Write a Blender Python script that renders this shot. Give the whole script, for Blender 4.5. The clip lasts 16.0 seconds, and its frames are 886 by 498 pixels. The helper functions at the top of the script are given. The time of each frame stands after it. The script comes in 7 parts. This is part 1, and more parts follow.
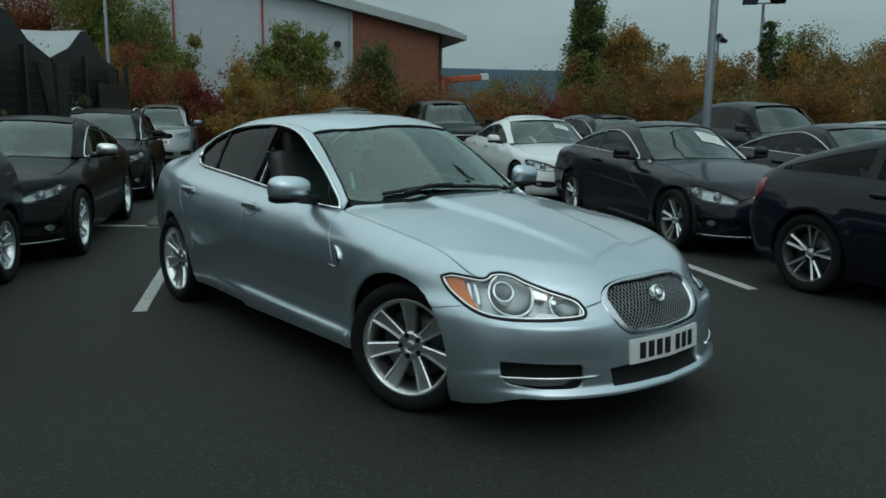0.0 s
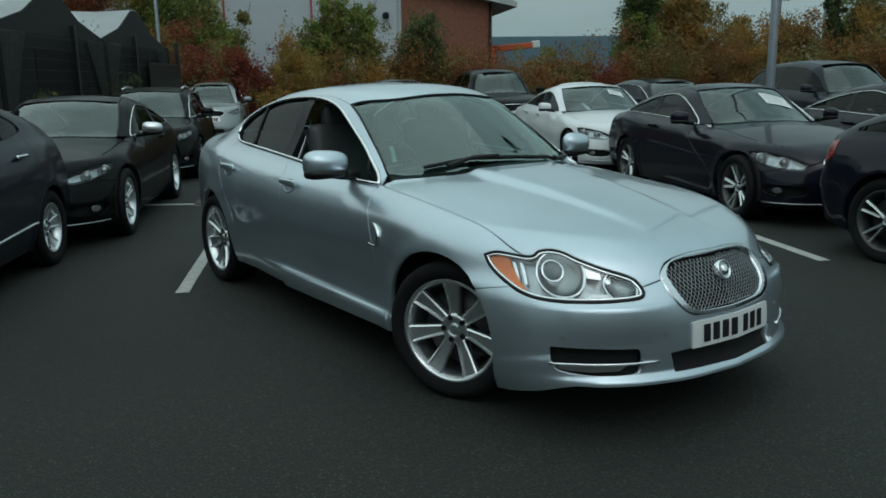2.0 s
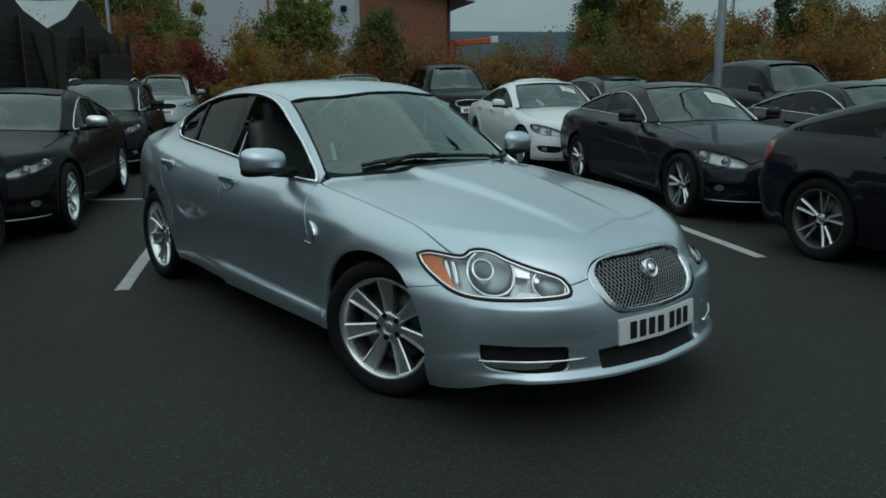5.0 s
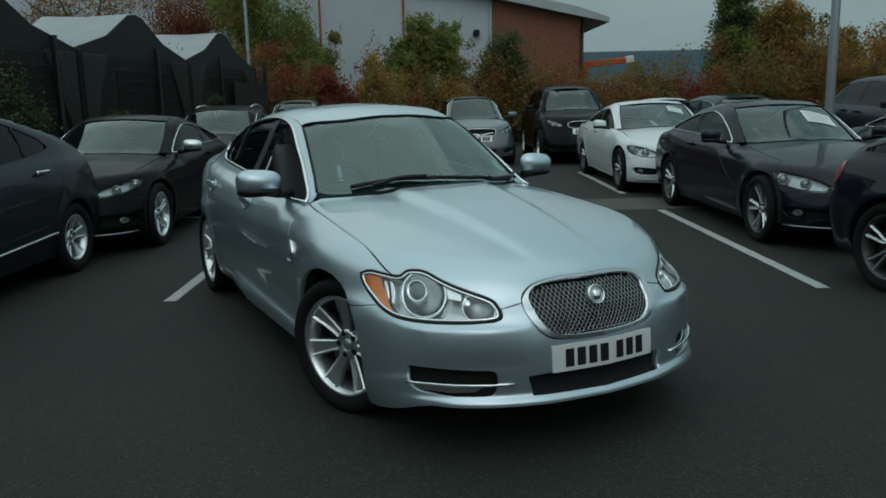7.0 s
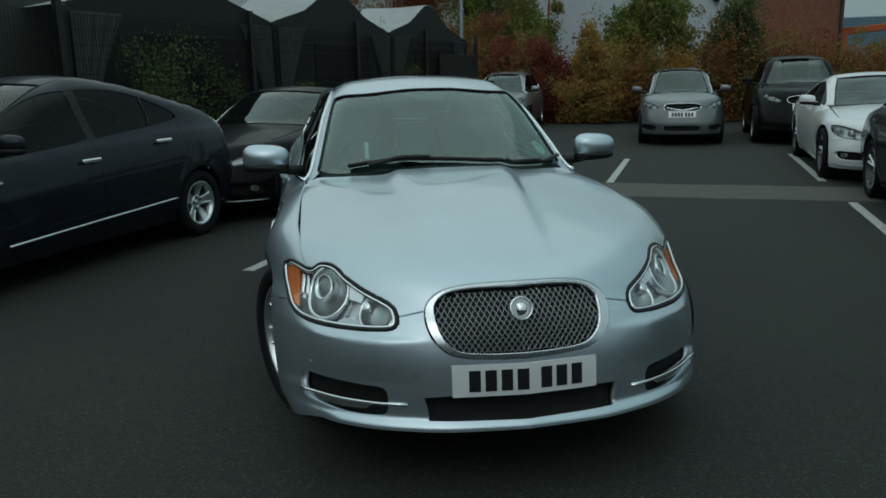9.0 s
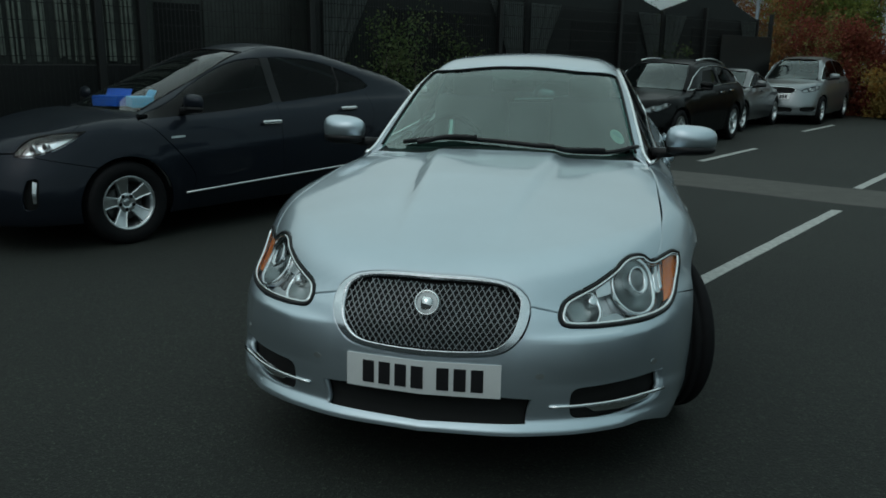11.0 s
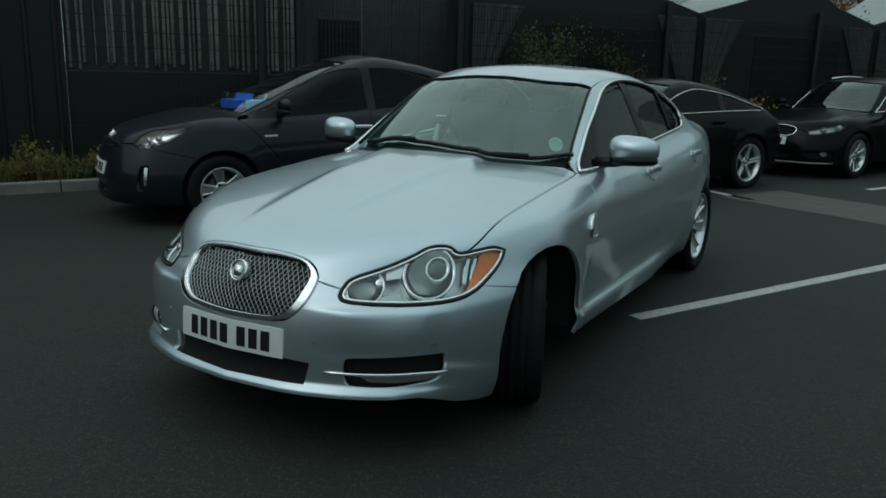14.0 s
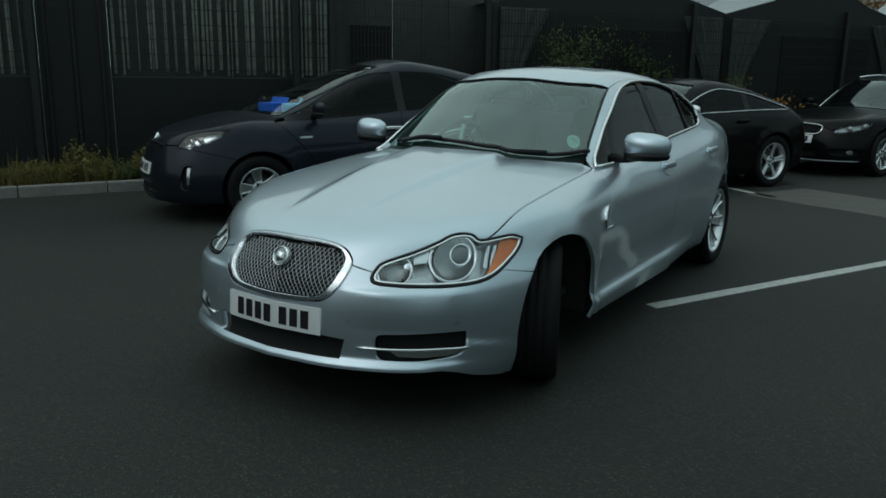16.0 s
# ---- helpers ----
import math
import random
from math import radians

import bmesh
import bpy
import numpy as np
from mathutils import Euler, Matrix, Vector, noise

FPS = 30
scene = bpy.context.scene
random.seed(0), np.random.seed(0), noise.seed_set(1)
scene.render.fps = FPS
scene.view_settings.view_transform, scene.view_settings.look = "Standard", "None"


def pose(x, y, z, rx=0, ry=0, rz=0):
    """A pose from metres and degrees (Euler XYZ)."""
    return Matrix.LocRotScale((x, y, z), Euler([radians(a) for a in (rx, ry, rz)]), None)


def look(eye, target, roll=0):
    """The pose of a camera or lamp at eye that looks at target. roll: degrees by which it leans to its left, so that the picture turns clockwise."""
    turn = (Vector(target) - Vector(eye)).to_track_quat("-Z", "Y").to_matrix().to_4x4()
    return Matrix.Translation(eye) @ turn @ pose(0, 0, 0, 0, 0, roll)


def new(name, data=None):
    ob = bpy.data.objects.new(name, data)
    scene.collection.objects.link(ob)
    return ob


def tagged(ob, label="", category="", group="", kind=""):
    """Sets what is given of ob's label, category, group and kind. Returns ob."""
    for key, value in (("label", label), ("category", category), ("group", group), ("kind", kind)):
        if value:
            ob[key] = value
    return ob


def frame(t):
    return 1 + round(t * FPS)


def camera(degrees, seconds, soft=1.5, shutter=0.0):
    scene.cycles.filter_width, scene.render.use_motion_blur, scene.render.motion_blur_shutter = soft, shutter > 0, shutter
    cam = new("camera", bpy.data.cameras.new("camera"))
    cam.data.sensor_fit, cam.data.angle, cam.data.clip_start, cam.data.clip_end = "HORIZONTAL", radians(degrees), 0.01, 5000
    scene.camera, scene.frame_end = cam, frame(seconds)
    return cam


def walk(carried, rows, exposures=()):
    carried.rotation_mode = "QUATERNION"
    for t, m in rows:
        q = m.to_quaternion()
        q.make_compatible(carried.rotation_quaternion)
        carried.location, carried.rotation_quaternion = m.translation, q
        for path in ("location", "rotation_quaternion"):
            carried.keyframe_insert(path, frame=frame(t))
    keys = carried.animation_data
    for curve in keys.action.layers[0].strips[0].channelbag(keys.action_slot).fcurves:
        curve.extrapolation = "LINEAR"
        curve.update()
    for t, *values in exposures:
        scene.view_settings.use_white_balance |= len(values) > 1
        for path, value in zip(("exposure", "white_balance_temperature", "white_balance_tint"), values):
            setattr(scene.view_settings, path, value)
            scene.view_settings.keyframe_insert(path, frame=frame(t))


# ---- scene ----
cam = camera(58.3, 16.0, 1.7)
PATH = [
    (0, (-3.099, -2.15, 1.484), (-1.855, -0.622, 1.14), 0.7),
    (0.5, (-3.218, -2.188, 1.495), (-1.999, -0.639, 1.156), 1.3),
    (1, (-3.203, -2.185, 1.486), (-1.982, -0.651, 1.093), 1.5),
    (1.5, (-3.038, -2.089, 1.472), (-1.823, -0.545, 1.098), -0.2),
    (2, (-2.902, -1.978, 1.461), (-1.775, -0.379, 1.048), -1.0),
    (2.5, (-2.92, -1.889, 1.473), (-1.694, -0.363, 1.063), -0.5),
    (3, (-2.934, -1.788, 1.476), (-1.651, -0.309, 1.069), 0.6),
    (3.5, (-2.91, -1.764, 1.474), (-1.633, -0.286, 1.047), 0.6),
    (6, (-2.536, -2.396, 1.49), (-1.443, -0.767, 1.099), 1.6),
    (6.5, (-2.296, -2.522, 1.477), (-1.301, -0.827, 1.105), 2.4),
    (7, (-2.069, -2.584, 1.478), (-1.175, -0.834, 1.107), -1.3),
    (7.5, (-1.754, -2.552, 1.473), (-0.908, -0.796, 1.028), 2.8),
    (8, (-1.415, -2.565, 1.466), (-0.767, -0.714, 1.069), 1.1),
    (10.5, (0.326, -2.529, 1.436), (0.159, -0.591, 0.974), 0.7),
    (11, (0.613, -2.376, 1.436), (0.174, -0.483, 0.965), 0.7),
    (11.5, (0.962, -2.218, 1.406), (0.248, -0.412, 0.925), 0.9),
    (12, (1.251, -2.182, 1.389), (0.435, -0.399, 0.998), 1.6),
    (12.5, (1.559, -2.145, 1.401), (0.723, -0.38, 0.968), 1.9),
    (13, (1.856, -1.964, 1.385), (0.895, -0.268, 0.937), 2.4),
    (13.5, (2.039, -1.983, 1.398), (1.082, -0.279, 0.972), 0.4),
    (14, (2.175, -2.085, 1.417), (1.176, -0.409, 0.975), 1.4),
    (14.5, (2.268, -2.102, 1.416), (1.207, -0.455, 1.013), 1.2),
    (15, (2.341, -2.127, 1.419), (1.248, -0.502, 1.015), 0.0),
    (15.5, (2.351, -2.238, 1.427), (1.279, -0.597, 1.032), 1.7),
    (16, (2.359, -2.32, 1.42), (1.293, -0.685, 0.983), 0.8),
]
walk(cam, [(t, look(eye, target, roll)) for t, eye, target, roll in PATH],
     [(0, -0.06), (1.5, 0.0), (3.5, -0.12), (6, -0.22), (8, -0.27), (10.5, -0.40), (12.5, -0.46), (13.5, -0.34), (16, -0.28)])
SKY_LOW, SKY_HIGH = 0.33, 0.68

# ---- world, sun ----
world = bpy.data.worlds.new("overcast_sky")
scene.world = world
world.use_nodes = True
wn, wl = world.node_tree.nodes, world.node_tree.links
wn.clear()
w_out = wn.new("ShaderNodeOutputWorld")
w_back = wn.new("ShaderNodeBackground")
w_sky = wn.new("ShaderNodeTexSky")
w_sky.sky_type, w_sky.sun_disc = "NISHITA", False
w_sky.sun_elevation, w_sky.sun_rotation = radians(48), radians(200)
w_sky.air_density, w_sky.dust_density = 1.0, 4.0
w_grey = wn.new("ShaderNodeHueSaturation")
w_grey.inputs["Saturation"].default_value = 0.10
w_map = wn.new("ShaderNodeTexCoord")
w_stretch = wn.new("ShaderNodeMapping")
w_stretch.inputs["Scale"].default_value = (1.5, 1.5, 6.0)
w_cloud = wn.new("ShaderNodeTexNoise")
w_cloud.inputs["Scale"].default_value, w_cloud.inputs["Detail"].default_value = 1.6, 5.0
w_ramp = wn.new("ShaderNodeMapRange")
w_ramp.inputs["From Min"].default_value, w_ramp.inputs["From Max"].default_value = 0.3, 0.7
w_ramp.inputs["To Min"].default_value, w_ramp.inputs["To Max"].default_value = 0.82, 1.12
# an overcast sky is brightest overhead
w_sep = wn.new("ShaderNodeSeparateXYZ")
w_up = wn.new("ShaderNodeMapRange")
w_up.inputs["From Min"].default_value, w_up.inputs["From Max"].default_value = 0.0, 0.9
w_up.inputs["To Min"].default_value, w_up.inputs["To Max"].default_value = SKY_LOW, SKY_HIGH
w_mul = wn.new("ShaderNodeMath")
w_mul.operation = "MULTIPLY"
w_flat = wn.new("ShaderNodeMix")
w_flat.data_type = "RGBA"
w_flat.inputs[0].default_value = 0.93
w_flat.inputs[7].default_value = (0.630, 0.95, 0.985, 1)
w_tint = wn.new("ShaderNodeVectorMath")
w_tint.operation = "SCALE"
wl.new(w_map.outputs["Generated"], w_stretch.inputs["Vector"])
wl.new(w_stretch.outputs["Vector"], w_cloud.inputs["Vector"])
wl.new(w_cloud.outputs["Fac"], w_ramp.inputs["Value"])
wl.new(w_map.outputs["Generated"], w_sep.inputs["Vector"])
wl.new(w_sep.outputs["Z"], w_up.inputs["Value"])
wl.new(w_ramp.outputs["Result"], w_mul.inputs[0])
wl.new(w_up.outputs["Result"], w_mul.inputs[1])
wl.new(w_sky.outputs["Color"], w_grey.inputs["Color"])
wl.new(w_grey.outputs["Color"], w_flat.inputs[6])
wl.new(w_flat.outputs[2], w_tint.inputs[0])
wl.new(w_mul.outputs[0], w_tint.inputs["Scale"])
wl.new(w_tint.outputs["Vector"], w_back.inputs["Color"])
w_back.inputs["Strength"].default_value = 1.0
wl.new(w_back.outputs["Background"], w_out.inputs["Surface"])

sun = new("sun", bpy.data.lights.new("sun", "SUN"))
sun.data.energy, sun.data.angle, sun.data.color = 0.5, radians(100), (0.95, 1.0, 0.94)
sun.matrix_world = look((0, 0, 20), (6, -9, 0))

# ---- materials ----
def nodes_of(name):
    m = bpy.data.materials.new(name)
    m.use_nodes = True
    nt = m.node_tree
    return m, nt.nodes, nt.links, nt.nodes["Principled BSDF"]


def grain(n, l, scale, detail=4.0, rough=0.6, stretch=None):
    c = n.new("ShaderNodeTexCoord")
    t = n.new("ShaderNodeTexNoise")
    t.inputs["Scale"].default_value, t.inputs["Detail"].default_value, t.inputs["Roughness"].default_value = scale, detail, rough
    if stretch:
        mp = n.new("ShaderNodeMapping")
        mp.inputs["Scale"].default_value = stretch
        l.new(c.outputs["Object"], mp.inputs["Vector"])
        l.new(mp.outputs["Vector"], t.inputs["Vector"])
    else:
        l.new(c.outputs["Object"], t.inputs["Vector"])
    return t.outputs["Fac"]


def ramp(n, l, fac, stops):
    r = n.new("ShaderNodeValToRGB")
    e = r.color_ramp.elements
    while len(e) < len(stops):
        e.new(0.5)
    for i, (at, col) in enumerate(stops):
        e[i].position, e[i].color = at, (*col, 1)
    l.new(fac, r.inputs["Fac"])
    return r.outputs["Color"]


def bump(n, l, fac, b, strength=0.3, distance=0.005):
    k = n.new("ShaderNodeBump")
    k.inputs["Strength"].default_value, k.inputs["Distance"].default_value = strength, distance
    l.new(fac, k.inputs["Height"])
    l.new(k.outputs["Normal"], b.inputs["Normal"])


def shade(c, k):
    return tuple(min(1.0, v * k) for v in c)


def plain(name, col, rough=0.5, metal=0.0, var=0.12, scale=18.0, bumps=0.0, coat=0.0, spec=0.5):
    """A surface of one colour with mottling at two scales."""
    m, n, l, b = nodes_of(name)
    a = grain(n, l, scale)
    f = grain(n, l, scale * 9, 2.0)
    mix = n.new("ShaderNodeMath")
    mix.operation = "MULTIPLY_ADD"
    mix.inputs[1].default_value = 0.35
    l.new(f, mix.inputs[0])
    half = n.new("ShaderNodeMath")
    half.operation = "MULTIPLY"
    half.inputs[1].default_value = 0.65
    l.new(a, half.inputs[0])
    l.new(half.outputs[0], mix.inputs[2])
    l.new(ramp(n, l, mix.outputs[0], [(0.3, shade(col, 1 - var)), (0.7, shade(col, 1 + var))]), b.inputs["Base Color"])
    b.inputs["Roughness"].default_value, b.inputs["Metallic"].default_value = rough, metal
    b.inputs["Coat Weight"].default_value = coat
    b.inputs["Specular IOR Level"].default_value = spec
    b.inputs["Coat Roughness"].default_value = 0.04
    if bumps:
        bump(n, l, f, b, bumps)
    return m


def paint(name, col, metal=0.6, rough=0.32, dust=0.25, spec=0.15, coat=1.0):
    """Car paint: flake under clear coat, with a thin film of dust."""
    m, n, l, b = nodes_of(name)
    cloud = grain(n, l, 2.3, 5.0)
    l.new(ramp(n, l, cloud, [(0.35, shade(col, 0.97)), (0.65, shade(col, 1.03))]), b.inputs["Base Color"])
    r = n.new("ShaderNodeMapRange")
    r.inputs["To Min"].default_value, r.inputs["To Max"].default_value = rough * 0.85, rough * 1.2
    l.new(cloud, r.inputs["Value"])
    l.new(r.outputs["Result"], b.inputs["Roughness"])
    b.inputs["Metallic"].default_value = metal
    b.inputs["Specular IOR Level"].default_value = spec
    b.inputs["Coat Weight"].default_value = coat
    k = n.new("ShaderNodeMapRange")
    k.inputs["From Min"].default_value, k.inputs["From Max"].default_value = 0.35, 0.75
    k.inputs["To Min"].default_value, k.inputs["To Max"].default_value = 0.03, 0.03 + dust * 0.4
    l.new(cloud, k.inputs["Value"])
    l.new(k.outputs["Result"], b.inputs["Coat Roughness"])
    return m


def glass(name, tint, rough=0.0):
    m, n, l, b = nodes_of(name)
    b.inputs["Base Color"].default_value = (*tint, 1)
    b.inputs["Transmission Weight"].default_value = 1.0
    b.inputs["Roughness"].default_value, b.inputs["IOR"].default_value = rough, 1.5
    return m


def thin_glass(name, tint, shine_at=0.09, coat=(1, 1, 1), grazing=0.72):
    """A pane one face thick: clear, tinted, with a mirror coat."""
    m, n, l, b = nodes_of(name)
    out = n["Material Output"]
    clear = n.new("ShaderNodeBsdfTransparent")
    clear.inputs["Color"].default_value = (*tint, 1)
    shine = n.new("ShaderNodeBsdfGlossy")
    shine.inputs["Roughness"].default_value = 0.02
    shine.inputs["Color"].default_value = (*coat, 1)
    edge = n.new("ShaderNodeLayerWeight")
    edge.inputs["Blend"].default_value = 0.5
    steep = n.new("ShaderNodeMath")
    steep.operation, steep.inputs[1].default_value = "POWER", 3.5
    fres = n.new("ShaderNodeMath")
    fres.operation, fres.inputs[1].default_value, fres.inputs[2].default_value = "MULTIPLY_ADD", grazing, shine_at
    l.new(edge.outputs["Facing"], steep.inputs[0])
    l.new(steep.outputs[0], fres.inputs[0])
    mix = n.new("ShaderNodeMixShader")
    l.new(fres.outputs[0], mix.inputs["Fac"])
    l.new(clear.outputs[0], mix.inputs[1])
    l.new(shine.outputs[0], mix.inputs[2])
    l.new(mix.outputs[0], out.inputs["Surface"])
    n.remove(b)
    return m


silver_paint = paint("silver_blue_paint", (0.53, 0.62, 0.68), 0.88, 0.36, 0.14)
black_paint = paint("black_paint", (0.004, 0.0045, 0.005), 0.0, 0.3, 0.2, 0.03, 0.20)
navy_paint = paint("dark_navy_paint", (0.007, 0.008, 0.015), 0.1, 0.3, 0.2, 0.04, 0.55)
grey_paint = paint("dark_grey_paint", (0.016, 0.020, 0.028), 0.45, 0.34, 0.2, 0.04, 0.34)
pewter_paint = paint("pewter_paint", (0.15, 0.16, 0.165), 0.6, 0.35, 0.3)
white_paint = paint("white_paint", (0.75, 0.77, 0.78), 0.0, 0.3, 0.2)
mist_paint = paint("pale_silver_paint", (0.25, 0.28, 0.29), 0.7, 0.35, 0.3)
chrome = plain("chrome", (0.82, 0.84, 0.85), 0.09, 1.0, 0.05, 30)
alloy = plain("alloy", (0.78, 0.81, 0.82), 0.34, 1.0, 0.06, 30)
satin = plain("satin_chrome", (0.66, 0.70, 0.73), 0.20, 1.0, 0.05, 30)
dark_alloy = plain("brake_and_hub_metal", (0.10, 0.10, 0.10), 0.5, 0.8, 0.2, 30)
rubber = plain("tyre_rubber", (0.010, 0.010, 0.011), 0.85, 0.0, 0.25, 40, 0.15, spec=0.18)
trim_black = plain("black_plastic", (0.009, 0.009, 0.010), 0.42, 0.0, 0.2, 60, 0.1, spec=0.28)
# near-black for unlit hollows; its colour also stands for shade in openings
void_black = plain("unlit_hollow_black", (0.006, 0.006, 0.006), 0.9, 0.0, 0.2, 20)
cloth = plain("interior_cloth", (0.03, 0.031, 0.033), 0.85, 0.0, 0.2, 60, 0.2)
cream = plain("headliner", (0.10, 0.10, 0.10), 0.9, 0.0, 0.1, 60, 0.2)
screen_glass = thin_glass("windscreen_glass", (0.46, 0.70, 0.63), 0.13, (0.86, 1.0, 0.96))
clear_screen = thin_glass("clear_screen_glass", (0.82, 0.90, 0.90), 0.02)
dark_glass = thin_glass("tinted_glass", (0.13, 0.18, 0.18), 0.012, grazing=0.34)
parked_screen = thin_glass("parked_car_screen", (0.26, 0.34, 0.34), 0.075, (0.9, 1.0, 0.98))
lamp_glass = thin_glass("lamp_cover", (0.95, 0.97, 0.98), 0.05)
lamp_shell = plain("lamp_shell", (0.42, 0.45, 0.46), 0.22, 1.0, 0.35, 22, 0.25)
amber = plain("amber_lens", (0.88, 0.19, 0.015), 0.25, 0.0, 0.25, 60, 0.3, 0.5)
red_lens = plain("red_lens", (0.25, 0.008, 0.01), 0.15, 0.0, 0.1, 40, 0.2, 1.0)
reflector = plain("lamp_reflector", (0.75, 0.78, 0.80), 0.16, 1.0, 0.12, 30, 0.1)
lamp_grey = plain("lamp_bowl", (0.46, 0.50, 0.51), 0.3, 0.8, 0.2, 25)
plate_white = plain("plate_white", (0.72, 0.74, 0.74), 0.35, 0.0, 0.04, 20)
plate_black = plain("plate_black", (0.012, 0.012, 0.014), 0.4, 0.0, 0.1, 20)

# ---- car shapes: one smooth field per car, positive inside ----
def spline(*pts):
    """A monotone cubic through (t, value) pairs, flat outside them."""
    t = np.array([p[0] for p in pts], float)
    v = np.array([p[1] for p in pts], float)
    h, d = np.diff(t), np.diff(v) / np.diff(t)
    m = np.zeros(len(t))
    m[0], m[-1] = d[0], d[-1]
    for i in range(1, len(t) - 1):
        if d[i - 1] * d[i] > 0:
            w1, w2 = 2 * h[i] + h[i - 1], h[i] + 2 * h[i - 1]
            m[i] = (w1 + w2) / (w1 / d[i - 1] + w2 / d[i])

    def f(x):
        x = np.clip(np.asarray(x, float), t[0], t[-1])
        i = np.clip(np.searchsorted(t, x) - 1, 0, len(h) - 1)
        s = (x - t[i]) / h[i]
        return ((1 + 2 * s) * (1 - s) ** 2 * v[i] + s * (1 - s) ** 2 * h[i] * m[i]
                + s * s * (3 - 2 * s) * v[i + 1] + s * s * (s - 1) * h[i] * m[i + 1])
    return f


def smin(a, b, k):
    h = np.clip(0.5 + 0.5 * (b - a) / k, 0, 1)
    return b * (1 - h) + a * h - k * h * (1 - h)


def smax(a, b, k):
    return -smin(-a, -b, k)


class Shape:
    """A car body: y runs from the nose (0) to the tail, x across, z up."""

    def __init__(self, deck, crown, wide, inset, belt, nose, lean, roof, sweep, roof_crown=0.16, tail=4.9, tail_lean=0.12,
                 axles=(0.93, 3.84), wheel=0.335, flare=0.012, dome=0.0, sill=0.0, round_top=0.10, round_nose=0.12, lean_x=2.0, cap=0.05, chin=0.0):
        self.deck, self.crown, self.wide, self.inset, self.belt = deck, crown, wide, inset, belt
        self.nose, self.lean, self.roof, self.sweep, self.roof_crown = nose, lean, roof, sweep, roof_crown
        self.tail, self.tail_lean, self.axles, self.wheel, self.flare = tail, tail_lean, axles, wheel, flare
        self.dome, self.sill, self.round_top, self.round_nose, self.lean_x, self.cap, self.chin = dome, sill, round_top, round_nose, lean_x, cap, chin

    def field(self, p):
        x, y, z = np.abs(p[..., 0]), p[..., 1], p[..., 2]
        w = self.wide(y)
        top = self.deck(y) - self.crown(y) * (x / 0.9) ** 2.4
        if self.dome:
            edge = 0.18 + 0.12 * np.clip((y - 0.3) / 1.05, 0, 1)
            fade = np.clip((y - 0.15) / 0.8, 0, 1) * np.clip((1.9 - y) / 0.4, 0, 1)
            top = top + self.dome * fade / (1 + np.exp((x - edge) / 0.012))
        cab = self.roof(y - self.sweep(y) * x * x) - self.roof_crown * x * x
        top = smax(top, cab, self.cap)
        side = w - self.inset(z - self.belt(y))
        for a in self.axles:
            r = np.hypot(y - a, (z - self.wheel) * 1.0)
            side = side + self.flare * np.exp(-((r - self.wheel - 0.05) / 0.06) ** 2) * (z > 0)
        if self.sill:
            line = 0.318 + 0.016 * (y - 1.4)
            span = np.clip((y - 1.22) / 0.12, 0, 1) * np.clip((3.15 - y) / 0.6, 0, 1)
            side = side + span * (self.sill / (1 + np.exp((z - line) / 0.0095)) - 0.016 * np.exp(-((z - 0.42) / 0.09) ** 2))
        if self.chin:
            edge = 0.352 - 0.22 * np.clip(y - 0.30, -0.1, 0.3)
            ledge = np.clip((x - 0.72) / 0.08, 0, 1) * np.clip((0.58 - y) / 0.22, 0, 1) / (1 + np.exp((z - edge) / 0.007))
            lip = np.clip((0.84 - x) / 0.18, 0, 1) / (1 + np.exp((z - 0.268) / 0.0055))
            brow = np.clip((x - 0.32) / 0.18, 0, 1) * np.clip((0.80 - x) / 0.08, 0, 1) * np.clip((z - 0.40) / 0.16, 0, 1) / (1 + np.exp((z - 0.562) / 0.0042))
            side, push = side + self.chin * 0.9 * ledge, self.chin * (1.4 * ledge + 2.1 * lip + 1.7 * brow)
        else:
            push = 0.0
        front = y + push - self.nose(x) - self.lean(z) * (1 + self.lean_x * x * x)
        back = self.tail - 0.30 * x ** 3 - self.tail_lean * np.abs(z - 0.55) / 0.5 - y
        body = smin(side - x, smin(front, back, 0.1), self.round_nose)
        return smin(body, top - z, self.round_top)

    def normal(self, p):
        e, n = 2e-3, np.zeros_like(p)
        for i in range(3):
            d = np.zeros(3)
            d[i] = e
            n[..., i] = self.field(p - d) - self.field(p + d)
        return n / np.maximum(np.linalg.norm(n, axis=-1, keepdims=True), 1e-9)

    def meet(self, start, way, reach=3.2, steps=34, ways=12):
        """Where rays from outside first enter the body."""
        start, way = np.broadcast_arrays(np.asarray(start, float), np.asarray(way, float))
        n = len(start)
        lo, hi, found = np.zeros(n), np.full(n, reach), np.zeros(n, bool)
        left, last = np.arange(n), 0.0
        for d in np.linspace(0, reach, steps)[1:]:
            hit = self.field(start[left] + way[left] * d) > 0
            got = left[hit]
            lo[got], hi[got], found[got] = last, d, True
            left, last = left[~hit], d
            if not len(left):
                break
        for _ in range(ways):
            mid = (lo + hi) / 2
            within = self.field(start + way * mid[:, None]) > 0
            hi, lo = np.where(within, mid, hi), np.where(within, lo, mid)
        return start + way * hi[:, None], found

    # charts: flat coordinates for parts of the body, and the way back
    def to_body(self, chart, uv):
        uv = np.asarray(uv, float)
        o = np.zeros((len(uv), 3))
        if chart == "top":
            o[:, 0], o[:, 1], o[:, 2] = uv[:, 0], uv[:, 1], 2.2
            return self.meet(o, (0, 0, -1), 2.2)[0]
        if chart in ("right", "left"):
            s = -1 if chart == "right" else 1
            o[:, 0], o[:, 1], o[:, 2] = 1.3 * s, uv[:, 0], uv[:, 1]
            return self.meet(o, (-s, 0, 0), 1.3)[0]
